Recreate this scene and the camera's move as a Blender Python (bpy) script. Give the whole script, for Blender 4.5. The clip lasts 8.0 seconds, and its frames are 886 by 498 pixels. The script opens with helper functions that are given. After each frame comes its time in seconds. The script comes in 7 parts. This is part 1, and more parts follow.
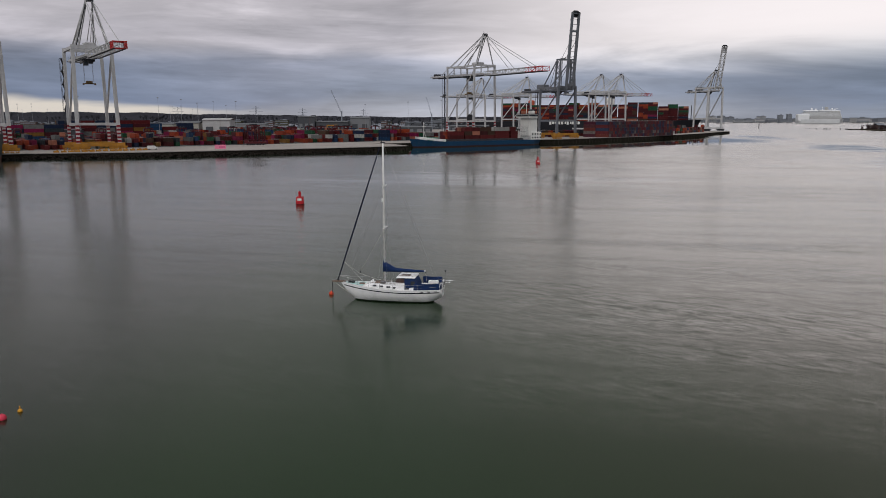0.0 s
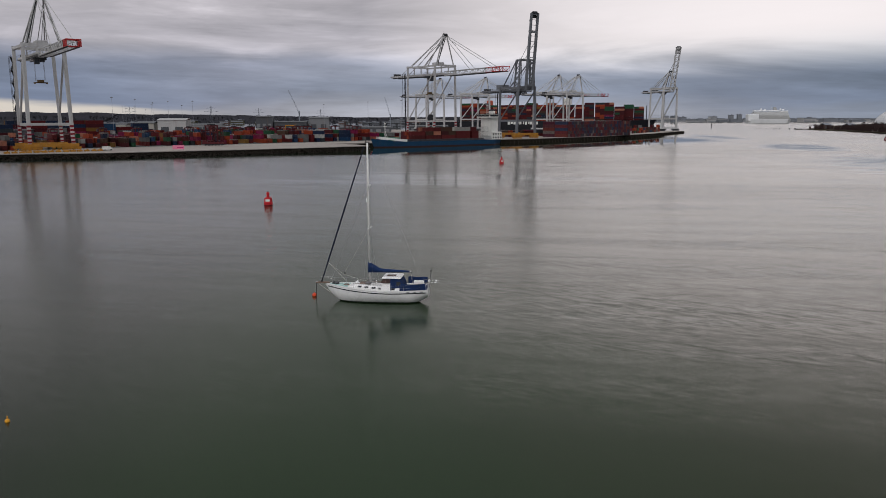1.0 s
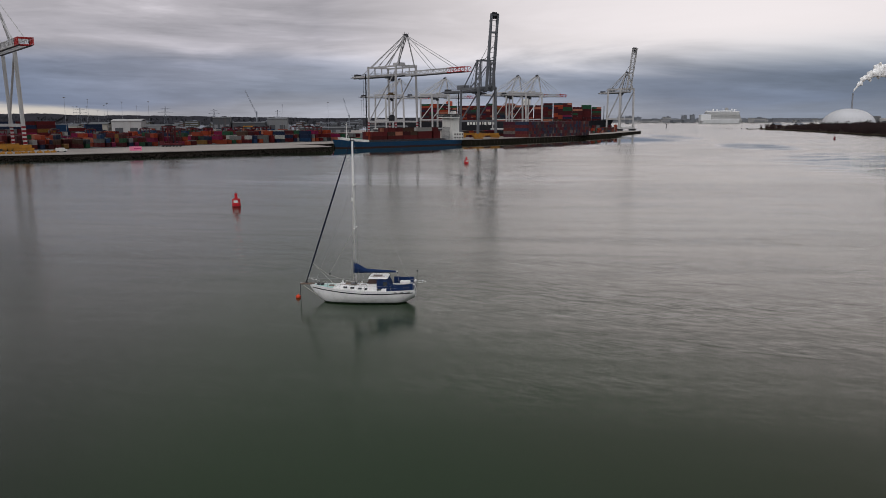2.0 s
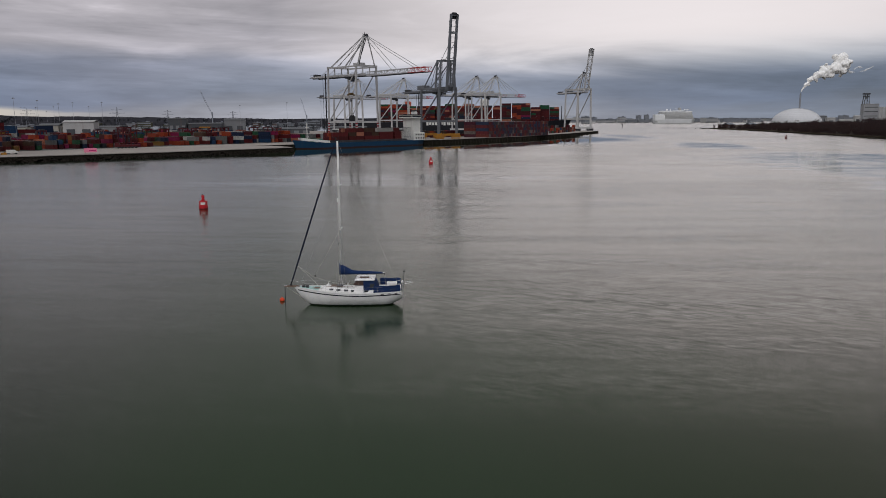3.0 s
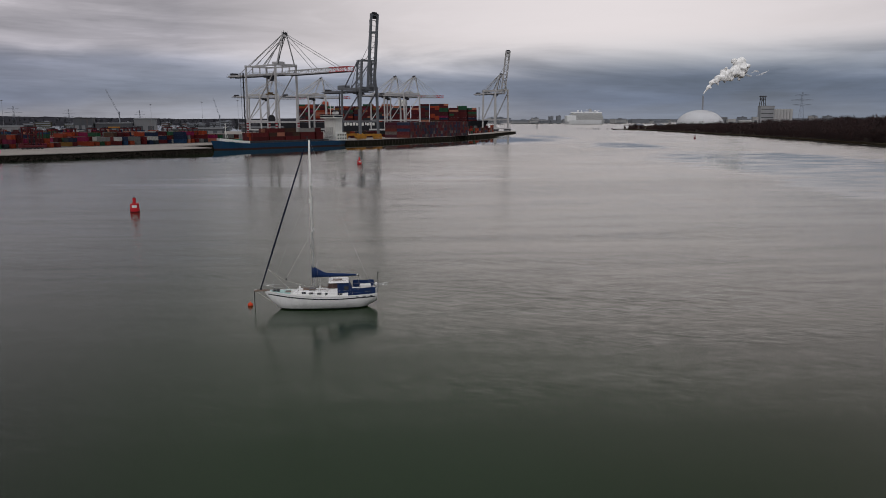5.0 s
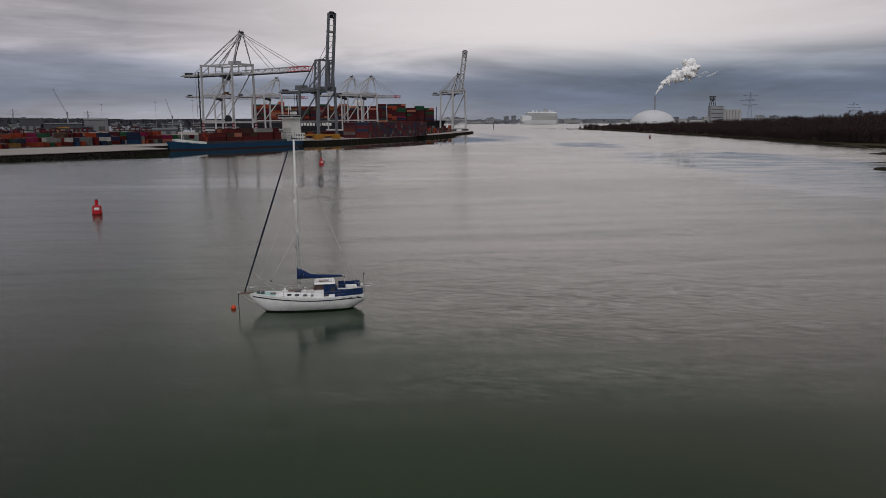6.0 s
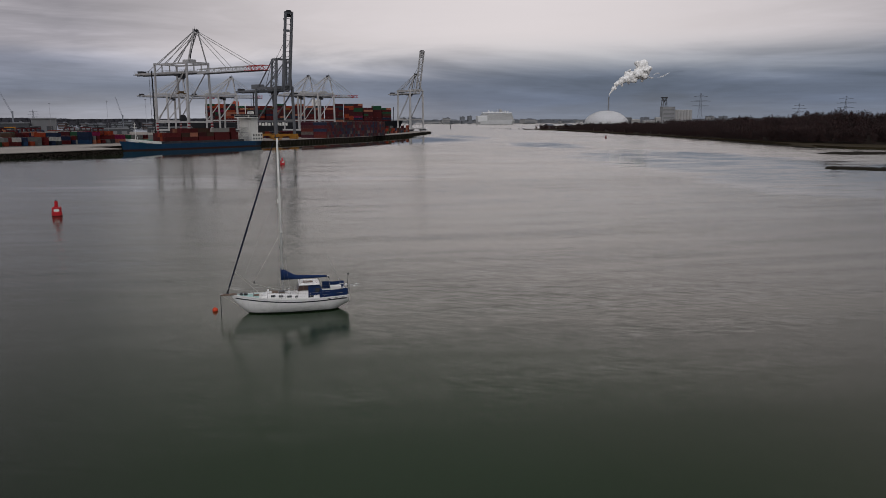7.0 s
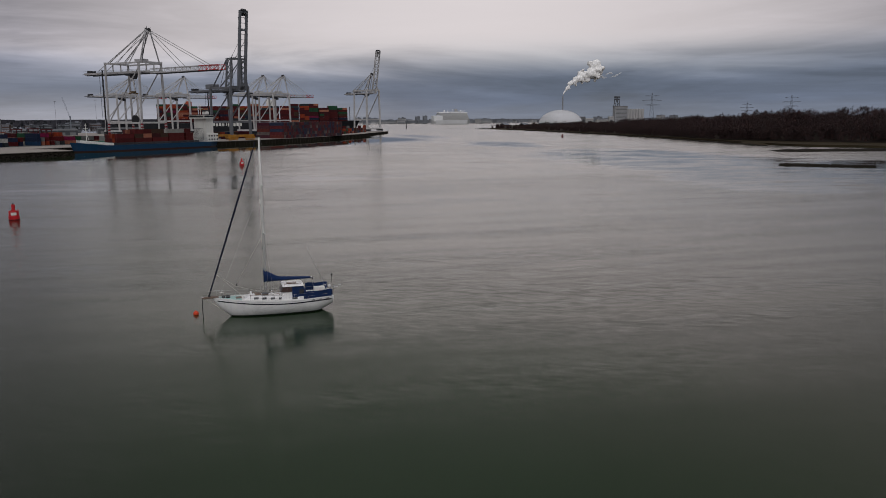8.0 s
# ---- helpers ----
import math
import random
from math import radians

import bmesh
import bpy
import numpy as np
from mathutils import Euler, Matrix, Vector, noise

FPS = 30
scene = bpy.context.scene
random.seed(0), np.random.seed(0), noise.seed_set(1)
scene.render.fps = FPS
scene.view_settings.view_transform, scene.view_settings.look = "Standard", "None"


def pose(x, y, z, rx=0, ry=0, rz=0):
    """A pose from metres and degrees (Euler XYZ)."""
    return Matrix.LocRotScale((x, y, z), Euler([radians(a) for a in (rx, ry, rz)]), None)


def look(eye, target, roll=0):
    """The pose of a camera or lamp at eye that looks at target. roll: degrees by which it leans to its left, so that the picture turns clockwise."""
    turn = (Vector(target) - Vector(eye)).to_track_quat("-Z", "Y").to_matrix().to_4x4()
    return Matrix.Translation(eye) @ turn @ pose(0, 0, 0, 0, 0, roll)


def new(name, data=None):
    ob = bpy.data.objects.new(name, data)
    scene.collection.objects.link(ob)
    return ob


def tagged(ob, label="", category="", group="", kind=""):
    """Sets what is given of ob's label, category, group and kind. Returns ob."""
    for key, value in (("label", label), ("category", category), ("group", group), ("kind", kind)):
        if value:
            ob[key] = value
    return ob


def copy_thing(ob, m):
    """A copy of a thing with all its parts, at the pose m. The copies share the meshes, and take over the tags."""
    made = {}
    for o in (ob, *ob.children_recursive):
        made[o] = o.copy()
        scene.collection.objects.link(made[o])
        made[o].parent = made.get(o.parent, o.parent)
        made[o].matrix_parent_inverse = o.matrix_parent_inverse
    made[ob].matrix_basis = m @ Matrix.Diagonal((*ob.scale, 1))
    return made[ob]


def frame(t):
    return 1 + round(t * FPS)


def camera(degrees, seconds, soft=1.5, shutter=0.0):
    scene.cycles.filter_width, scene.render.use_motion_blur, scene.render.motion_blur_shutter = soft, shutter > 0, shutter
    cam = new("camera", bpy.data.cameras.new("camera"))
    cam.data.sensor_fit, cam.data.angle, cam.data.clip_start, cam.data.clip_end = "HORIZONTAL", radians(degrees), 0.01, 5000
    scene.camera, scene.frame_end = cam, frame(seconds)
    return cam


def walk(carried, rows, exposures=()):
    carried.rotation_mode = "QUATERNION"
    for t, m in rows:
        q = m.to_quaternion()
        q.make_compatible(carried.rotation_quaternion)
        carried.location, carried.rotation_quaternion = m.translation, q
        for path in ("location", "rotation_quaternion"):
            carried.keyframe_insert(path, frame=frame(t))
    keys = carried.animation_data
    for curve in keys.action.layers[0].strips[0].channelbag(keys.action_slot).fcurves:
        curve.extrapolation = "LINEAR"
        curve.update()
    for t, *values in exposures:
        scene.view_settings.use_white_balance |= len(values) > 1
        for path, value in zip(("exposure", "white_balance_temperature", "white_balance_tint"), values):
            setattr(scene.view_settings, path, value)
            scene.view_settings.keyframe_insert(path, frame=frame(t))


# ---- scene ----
# ---------------------------------------------------------------- camera
cam = camera(60.2, 8.0, soft=0.8)
PATH = [
    (0, (-1.983, 4.196, 20.359), (-1.929, 6.166, 20.018), -0.2),
    (0.5, (-3.469, 4.421, 20.294), (-3.361, 6.388, 19.953), -0.3),
    (1, (-5.019, 4.74, 20.273), (-4.855, 6.704, 19.932), -0.2),
    (1.5, (-6.521, 5.215, 20.135), (-6.303, 7.174, 19.795), -0.2),
    (3, (-10.974, 6.952, 19.889), (-10.595, 8.886, 19.55), -0.4),
    (3.5, (-12.455, 7.628, 19.849), (-12.022, 9.551, 19.511), -0.4),
    (4, (-13.88, 8.228, 19.815), (-13.394, 10.138, 19.476), -0.4),
    (4.5, (-15.36, 8.82, 19.76), (-14.821, 10.716, 19.421), -0.3),
    (6, (-19.743, 10.86, 19.608), (-19.043, 12.703, 19.269), -0.3),
    (6.5, (-21.118, 11.584, 19.517), (-20.364, 13.406, 19.178), -0.3),
    (7, (-22.445, 12.313, 19.472), (-21.639, 14.112, 19.133), -0.2),
    (7.5, (-23.673, 13.072, 19.384), (-22.816, 14.847, 19.045), -0.3),
    (8, (-24.964, 13.836, 19.355), (-24.055, 15.585, 19.015), -0.4),
]
walk(cam, [(t, look(eye, target, roll)) for t, eye, target, roll in PATH], [(0, 0.11, 6490, 9.8), (2, 0.0, 6490, 10), (4, -0.14, 6500, 10.3), (6, -0.26, 6510, 10.8), (8, -0.36, 6520, 11.2)])

# ---------------------------------------------------------------- world: overcast sky over a pale break
SUN_AZ, SUN_EL = 208.0, 42.0      # degrees clockwise from +y, and above the horizon
GLOW_AZ = 30.0                    # where the cloud is thinnest and brightest
world = bpy.data.worlds.new("overcast_sky")
scene.world = world
world.use_nodes = True
wt = world.node_tree
wt.nodes.clear()


def wn(kind, **kw):
    n = wt.nodes.new(kind)
    for k, v in kw.items():
        if k == "operation":
            n.operation = v
        elif k == "data_type":
            n.data_type = v
        elif k == "blend_type":
            n.blend_type = v
    return n


def wl(a, b):
    wt.links.new(a, b)


def wmath(op, a, b=None, clamp=False):
    n = wt.nodes.new("ShaderNodeMath")
    n.operation, n.use_clamp = op, clamp
    n.inputs[2].default_value = 0.5 if a is dy else 0.004
    for i, v in enumerate((a, b)):
        if v is None:
            continue
        if isinstance(v, (int, float)):
            n.inputs[i].default_value = v
        else:
            wl(v, n.inputs[i])
    return n.outputs[0]


def wramp(fac, stops, mode="EASE"):
    n = wt.nodes.new("ShaderNodeValToRGB")
    n.color_ramp.interpolation = mode
    while len(n.color_ramp.elements) < len(stops):
        n.color_ramp.elements.new(0.5)
    for e, (p, c) in zip(n.color_ramp.elements, stops):
        e.position, e.color = p, ((c, c, c, 1) if isinstance(c, (int, float)) else (*c, 1))
    wl(fac, n.inputs[0])
    return n.outputs[0]


def wmix(fac, a, b, blend="MIX"):
    n = wt.nodes.new("ShaderNodeMix")
    n.data_type, n.blend_type = "RGBA", blend
    for sock, v in ((n.inputs[0], fac), (n.inputs[6], a), (n.inputs[7], b)):
        if isinstance(v, (int, float)):
            sock.default_value = v
        elif isinstance(v, tuple):
            sock.default_value = (*v, 1)
        else:
            wl(v, sock)
    return n.outputs[2]


def wnoise(vec, scale, detail, rough, dist=0.0):
    n = wt.nodes.new("ShaderNodeTexNoise")
    n.inputs["Scale"].default_value, n.inputs["Detail"].default_value = scale, detail
    n.inputs["Roughness"].default_value, n.inputs["Distortion"].default_value = rough, dist
    wl(vec, n.inputs["Vector"])
    return n.outputs[0]


coord = wt.nodes.new("ShaderNodeTexCoord")
sep = wt.nodes.new("ShaderNodeSeparateXYZ")
wl(coord.outputs["Generated"], sep.inputs[0])
dx, dy, dz = sep.outputs
up = wmath("MAXIMUM", dz, 0.0)
# cloud sheets seen in perspective: direction cast on a level deck overhead
inv = wmath("DIVIDE", 1.0, wmath("ADD", up, 0.045))
deck = wt.nodes.new("ShaderNodeCombineXYZ")
wl(wmath("MULTIPLY", dx, inv), deck.inputs[0])
wl(wmath("MULTIPLY", wmath("MULTIPLY", dy, inv), 1.0), deck.inputs[1])
big = wnoise(deck.outputs[0], 0.16, 3.0, 0.5, 0.3)
mid = wnoise(deck.outputs[0], 0.55, 5.0, 0.58, 0.5)
# flat streaks low over the horizon: direction with its height drawn out
low = wt.nodes.new("ShaderNodeCombineXYZ")
wl(wmath("MULTIPLY", dx, 2.2), low.inputs[0])
wl(wmath("MULTIPLY", dy, 2.2), low.inputs[1])
wl(wmath("MULTIPLY", dz, 15.0), low.inputs[2])
streak = wnoise(low.outputs[0], 1.25, 5.0, 0.55, 0.5)
# azimuth: -1 at far left .. +1 at far right of the harbour view
azim = wmath("ARCTAN2", dx, dy)
near_sun = wmath("MULTIPLY", wmath("SUBTRACT", azim, radians(GLOW_AZ)), 1.0 / radians(31))
glow = wmath("SUBTRACT", 1.0, wmath("MULTIPLY", near_sun, near_sun), clamp=True)
# height with a wavering edge
wob = wmath("ADD", dz, wmath("MULTIPLY", wmath("SUBTRACT", streak, 0.5), 0.055))
tone = wramp(wob, [(0.0, (0.290, 0.300, 0.345)), (0.030, (0.186, 0.212, 0.282)), (0.065, (0.232, 0.250, 0.318)),
                   (0.095, (0.410, 0.395, 0.425)), (0.135, (0.445, 0.425, 0.445)), (0.20, (0.500, 0.480, 0.470)), (0.35, (0.26, 0.26, 0.24)), (0.60, (0.24, 0.24, 0.225)), (0.85, (0.62, 0.63, 0.65))])
soft_var = wramp(wmath("ADD", wmath("MULTIPLY", mid, 0.75), wmath("MULTIPLY", big, 0.25)), [(0.34, 0.77), (0.50, 1.0), (0.64, 1.24)])
soft_var = wmix(wramp(dz, [(0.02, 0.25), (0.10, 1.0)]), (1.0, 1.0, 1.0), soft_var)
streak_var = wramp(streak, [(0.33, 0.74), (0.5, 1.0), (0.68, 1.28)])
wisp_var = wramp(wnoise(low.outputs[0], 5.0, 5.0, 0.62, 0.3), [(0.32, 0.92), (0.5, 1.0), (0.68, 1.08)])
cloud = wmix(1.0, wmix(1.0, wmix(1.0, tone, soft_var, "MULTIPLY"), streak_var, "MULTIPLY"), wisp_var, "MULTIPLY")
# lighter, slightly warm cloud towards the hidden sun, from some height up
hi = wramp(wob, [(0.042, 0.0), (0.092, 1.0), (0.17, 1.0), (0.33, 0.0)])
lit = wmath("MULTIPLY", wmath("MULTIPLY", glow, hi), 0.92)
cloud = wmix(lit, cloud, wmix(wramp(dz, [(0.14, 0.0), (0.20, 1.0)]), (0.92, 0.865, 0.845), (1.62, 1.47, 1.38)))
# bluer rain cloud low on the right
blue = wmath("MULTIPLY", wramp(azim, [(0.15, 0.0), (0.65, 1.0)]), wramp(dz, [(0.05, 1.0), (0.11, 0.0)]))
cloud = wmix(blue, cloud, wmix(1.0, cloud, (0.70, 0.79, 0.85), "MULTIPLY"))
# thinner low cloud ahead, heavier on the left
low_band = wramp(dz, [(0.050, 1.0), (0.095, 0.0)])
off_mid = wmath("MULTIPLY", wmath("SUBTRACT", azim, 0.12), 1.0 / 0.30)
mid_az = wmath("SUBTRACT", 1.0, wmath("MULTIPLY", off_mid, off_mid), clamp=True)
cloud = wmix(wmath("MULTIPLY", mid_az, low_band), cloud, wmix(1.0, cloud, (1.50, 1.52, 1.48), "MULTIPLY"))
heavy = wmath("MULTIPLY", wramp(wmath("MULTIPLY", azim, -1.0), [(0.12, 0.0), (0.40, 1.0)]), low_band)
cloud = wmix(heavy, cloud, wmix(1.0, cloud, (0.68, 0.76, 0.84), "MULTIPLY"))
# pale break along the horizon on the far left
left = wramp(wmath("MULTIPLY", azim, -1.0), [(0.05, 0.0), (0.50, 1.0)])
gap_top = wmath("MULTIPLY_ADD", left, 0.030)
strip = wramp(wmath("DIVIDE", wmath("ADD", dz, wmath("MULTIPLY", wmath("SUBTRACT", streak, 0.5), 0.045)), gap_top), [(0.60, 1.0), (1.10, 0.0)])
cloud = wmix(wmath("MULTIPLY", wramp(left, [(0.10, 0.0), (0.80, 1.0)]), strip), cloud, (0.64, 0.60, 0.53))
# thinner cloud behind the camera
behind = wramp(wmath("MULTIPLY_ADD", dy, 0.5), [(0.15, 1.45), (0.60, 1.0)])
cloud = wmix(1.0, cloud, behind, "MULTIPLY")
cloud = wmix(1.0, cloud, (1.022, 1.0, 1.02), "MULTIPLY")
sky = wt.nodes.new("ShaderNodeTexSky")
sky.sky_type = "NISHITA"
sky.sun_disc = False
sky.sun_elevation, sky.sun_rotation = radians(SUN_EL), radians(SUN_AZ)
bg_sky, bg_cloud = wt.nodes.new("ShaderNodeBackground"), wt.nodes.new("ShaderNodeBackground")
bg_sky.inputs[1].default_value = 0.10
bg_cloud.inputs[1].default_value = 1.0
wl(sky.outputs[0], bg_sky.inputs[0])
wl(cloud, bg_cloud.inputs[0])
cover = wt.nodes.new("ShaderNodeMixShader")
cover.inputs[0].default_value = 0.94
wl(bg_sky.outputs[0], cover.inputs[1])
wl(bg_cloud.outputs[0], cover.inputs[2])
wout = wt.nodes.new("ShaderNodeOutputWorld")
wl(cover.outputs[0], wout.inputs[0])

sun_data = bpy.data.lights.new("sun", "SUN")
sun_data.energy, sun_data.angle, sun_data.color = 0.95, radians(40), (1.0, 0.98, 0.96)
sun = new("sun", sun_data)
sun_dir = Vector((math.sin(radians(SUN_AZ)) * math.cos(radians(SUN_EL)), math.cos(radians(SUN_AZ)) * math.cos(radians(SUN_EL)), math.sin(radians(SUN_EL))))
sun.matrix_world = look(sun_dir * 300, (0, 0, 0))

# ---------------------------------------------------------------- materials


def material(name, color, rough=0.6, metal=0.0, var=0.25, scale=1.0, fine=12.0, bump=0.0, bump_scale=None, tint=None, random_var=0.0, streaks=0.0, spec=0.22):
    """A painted or natural surface: large stains, fine grain, optional downward streaks and relief."""
    m = bpy.data.materials.new(name)
    m.use_nodes = True
    t = m.node_tree
    b = t.nodes["Principled BSDF"]
    b.inputs["Metallic"].default_value = metal
    b.inputs["Specular IOR Level"].default_value = spec
    tc = t.nodes.new("ShaderNodeTexCoord")
    n1, n2 = t.nodes.new("ShaderNodeTexNoise"), t.nodes.new("ShaderNodeTexNoise")
    n1.inputs["Scale"].default_value, n1.inputs["Detail"].default_value = scale, 5
    n2.inputs["Scale"].default_value, n2.inputs["Detail"].default_value = scale * fine, 3
    for n in (n1, n2):
        t.links.new(tc.outputs["Object"], n.inputs["Vector"])
    dark = tuple(c * (1 - var) for c in color)
    light = tint or tuple(min(1, c * (1 + var * 0.6)) for c in color)
    r = t.nodes.new("ShaderNodeValToRGB")
    r.color_ramp.elements[0].position, r.color_ramp.elements[1].position = 0.32, 0.68
    r.color_ramp.elements[0].color, r.color_ramp.elements[1].color = (*dark, 1), (*light, 1)
    mixf = t.nodes.new("ShaderNodeMath")
    mixf.operation = "MULTIPLY_ADD"
    mixf.inputs[1].default_value = 0.45
    t.links.new(n2.outputs[0], mixf.inputs[0])
    half = t.nodes.new("ShaderNodeMath")
    half.operation = "MULTIPLY"
    half.inputs[1].default_value = 0.55
    t.links.new(n1.outputs[0], half.inputs[0])
    t.links.new(half.outputs[0], mixf.inputs[2])
    t.links.new(mixf.outputs[0], r.inputs[0])
    col = r.outputs[0]
    if streaks:
        mp = t.nodes.new("ShaderNodeMapping")
        mp.inputs["Scale"].default_value = (6.0 * scale, 6.0 * scale, 0.35 * scale)
        t.links.new(tc.outputs["Object"], mp.inputs[0])
        n3 = t.nodes.new("ShaderNodeTexNoise")
        n3.inputs["Scale"].default_value, n3.inputs["Detail"].default_value = 1.0, 4
        t.links.new(mp.outputs[0], n3.inputs["Vector"])
        r3 = t.nodes.new("ShaderNodeValToRGB")
        r3.color_ramp.elements[0].position, r3.color_ramp.elements[1].position = 0.52, 0.72
        r3.color_ramp.elements[0].color, r3.color_ramp.elements[1].color = (0, 0, 0, 1), (streaks, streaks, streaks, 1)
        t.links.new(n3.outputs[0], r3.inputs[0])
        mx = t.nodes.new("ShaderNodeMix")
        mx.data_type = "RGBA"
        t.links.new(r3.outputs[0], mx.inputs[0])
        t.links.new(col, mx.inputs[6])
        mx.inputs[7].default_value = (0.16, 0.10, 0.07, 1)
        col = mx.outputs[2]
    if random_var:
        oi = t.nodes.new("ShaderNodeObjectInfo")
        hv = t.nodes.new("ShaderNodeHueSaturation")
        mr = t.nodes.new("ShaderNodeMapRange")
        mr.inputs[3].default_value, mr.inputs[4].default_value = 1 - random_var, 1 + random_var
        t.links.new(oi.outputs["Random"], mr.inputs[0])
        t.links.new(mr.outputs[0], hv.inputs["Value"])
        t.links.new(col, hv.inputs["Color"])
        col = hv.outputs[0]
    t.links.new(col, b.inputs["Base Color"])
    rr = t.nodes.new("ShaderNodeMapRange")
    rr.inputs[3].default_value, rr.inputs[4].default_value = max(0.03, rough - 0.12), min(1, rough + 0.12)
    t.links.new(n1.outputs[0], rr.inputs[0])
    t.links.new(rr.outputs[0], b.inputs["Roughness"])
    if bump:
        bp = t.nodes.new("ShaderNodeBump")
        bp.inputs["Strength"].default_value, bp.inputs["Distance"].default_value = 0.6, bump
        t.links.new(n2.outputs[0], bp.inputs["Height"])
        t.links.new(bp.outputs[0], b.inputs["Normal"])
    return m


def island_palette(name, colors, rough=0.6, var=0.15, ribs=0.0):
    """One material for many joined pieces: each piece takes a colour of the palette."""
    m = bpy.data.materials.new(name)
    m.use_nodes = True
    t = m.node_tree
    b = t.nodes["Principled BSDF"]
    b.inputs["Roughness"].default_value = rough
    b.inputs["Specular IOR Level"].default_value = 0.15 if rough < 0.8 else 0.04
    g = t.nodes.new("ShaderNodeNewGeometry")
    r = t.nodes.new("ShaderNodeValToRGB")
    r.color_ramp.interpolation = "CONSTANT"
    while len(r.color_ramp.elements) < len(colors):
        r.color_ramp.elements.new(0.5)
    for i, (e, c) in enumerate(zip(r.color_ramp.elements, colors)):
        e.position, e.color = i / len(colors), (*c, 1)
    t.links.new(g.outputs["Random Per Island"], r.inputs[0])
    tc = t.nodes.new("ShaderNodeTexCoord")
    n = t.nodes.new("ShaderNodeTexNoise")
    n.inputs["Scale"].default_value, n.inputs["Detail"].default_value = 0.8, 5
    t.links.new(tc.outputs["Object"], n.inputs["Vector"])
    mr = t.nodes.new("ShaderNodeMapRange")
    mr.inputs[1].default_value, mr.inputs[2].default_value = 0.3, 0.7
    mr.inputs[3].default_value, mr.inputs[4].default_value = 1 - var * 1.6, 1 + var
    t.links.new(n.outputs[0], mr.inputs[0])
    hv = t.nodes.new("ShaderNodeHueSaturation")
    t.links.new(mr.outputs[0], hv.inputs["Value"])
    t.links.new(r.outputs[0], hv.inputs["Color"])
    t.links.new(hv.outputs[0], b.inputs["Base Color"])
    return m


# sea: clear grey-green water, calm lanes between breeze-ruffled patches
m_water = bpy.data.materials.new("harbour_water")
m_water.use_nodes = True
mt = m_water.node_tree
wb = mt.nodes["Principled BSDF"]
wb.inputs["IOR"].default_value = 1.333
wb.inputs["Roughness"].default_value = 0.06


def mnode(kind):
    return mt.nodes.new(kind)


def mnoise(scale, detail, rough, stretch=(1, 1, 1), turn=0.0, dist=0.0):
    mp, n = mnode("ShaderNodeMapping"), mnode("ShaderNodeTexNoise")
    mp.vector_type = "TEXTURE"
    mp.inputs["Scale"].default_value, mp.inputs["Rotation"].default_value = (1 / stretch[0], 1 / stretch[1], 1), (0, 0, radians(turn))
    mt.links.new(wco.outputs["Position"], mp.inputs[0])
    mt.links.new(mp.outputs[0], n.inputs["Vector"])
    n.inputs["Scale"].default_value, n.inputs["Detail"].default_value = scale, detail
    n.inputs["Roughness"].default_value, n.inputs["Distortion"].default_value = rough, dist
    return n.outputs[0]


def mmath(op, a, b, clamp=False):
    n = mnode("ShaderNodeMath")
    n.operation, n.use_clamp = op, clamp
    for i, v in enumerate((a, b)):
        if isinstance(v, (int, float)):
            n.inputs[i].default_value = v
        else:
            mt.links.new(v, n.inputs[i])
    return n.outputs[0]


def mramp(fac, a, b, va, vb):
    n = mnode("ShaderNodeMapRange")
    n.interpolation_type = "SMOOTHSTEP"
    n.inputs[1].default_value, n.inputs[2].default_value, n.inputs[3].default_value, n.inputs[4].default_value = a, b, va, vb
    mt.links.new(fac, n.inputs[0])
    return n.outputs[0]


wco = mnode("ShaderNodeNewGeometry")
patch = mramp(mnoise(0.0085, 3, 0.5, (0.55, 1.5, 1), -8, 0.6), 0.44, 0.60, 0.0, 1.0)
lanes = mramp(mnoise(0.022, 4, 0.55, (0.35, 1.6, 1), -15, 0.4), 0.40, 0.62, 0.25, 1.15)
def slick(cx, cy, turn, half_l, half_w, edge=0.45, torn=2.6):
    """1 inside a long patch of water about (cx, cy), fading with a ragged edge."""
    mp = mnode("ShaderNodeMapping")
    mp.vector_type = "TEXTURE"
    mp.inputs["Location"].default_value, mp.inputs["Rotation"].default_value, mp.inputs["Scale"].default_value = (cx, cy, 0), (0, 0, radians(turn)), (half_l, half_w, 1)
    mt.links.new(wco.outputs["Position"], mp.inputs[0])
    ln_ = mnode("ShaderNodeVectorMath")
    ln_.operation = "LENGTH"
    mt.links.new(mp.outputs[0], ln_.inputs[0])
    rag = mmath("MULTIPLY", mmath("SUBTRACT", mnoise(0.045, 7, 0.70, (0.25, 1.7, 1), -20), 0.5), torn)
    return mramp(mmath("ADD", ln_.outputs["Value"], rag), 1.0 - edge, 1.0 + edge * 0.3, 1.0, 0.0)


# thin windrows that break up the slicks
windrow = mnoise(0.10, 6, 0.72, (0.30, 1.5, 1), -28, 0.3)
comb = mramp(windrow, 0.47, 0.66, 1.0, 0.30)
posx = mnode("ShaderNodeSeparateXYZ")
mt.links.new(wco.outputs["Position"], posx.inputs[0])
to_quay = mmath("ADD", mmath("MULTIPLY", mmath("ADD", posx.outputs[0], 173.0), -0.575), mmath("MULTIPLY", mmath("SUBTRACT", posx.outputs[1], 419.0), 0.818))
by_quay = mmath("MULTIPLY", mramp(to_quay, -150.0, -60.0, 0.0, 0.92), mmath("MULTIPLY", mramp(posx.outputs[0], -70.0, 0.0, 0.35, 1.0), mramp(posx.outputs[0], 250.0, 330.0, 1.0, 0.0)))
lee = mramp(posx.outputs[0], 30.0, -70.0, 0.0, 0.30)
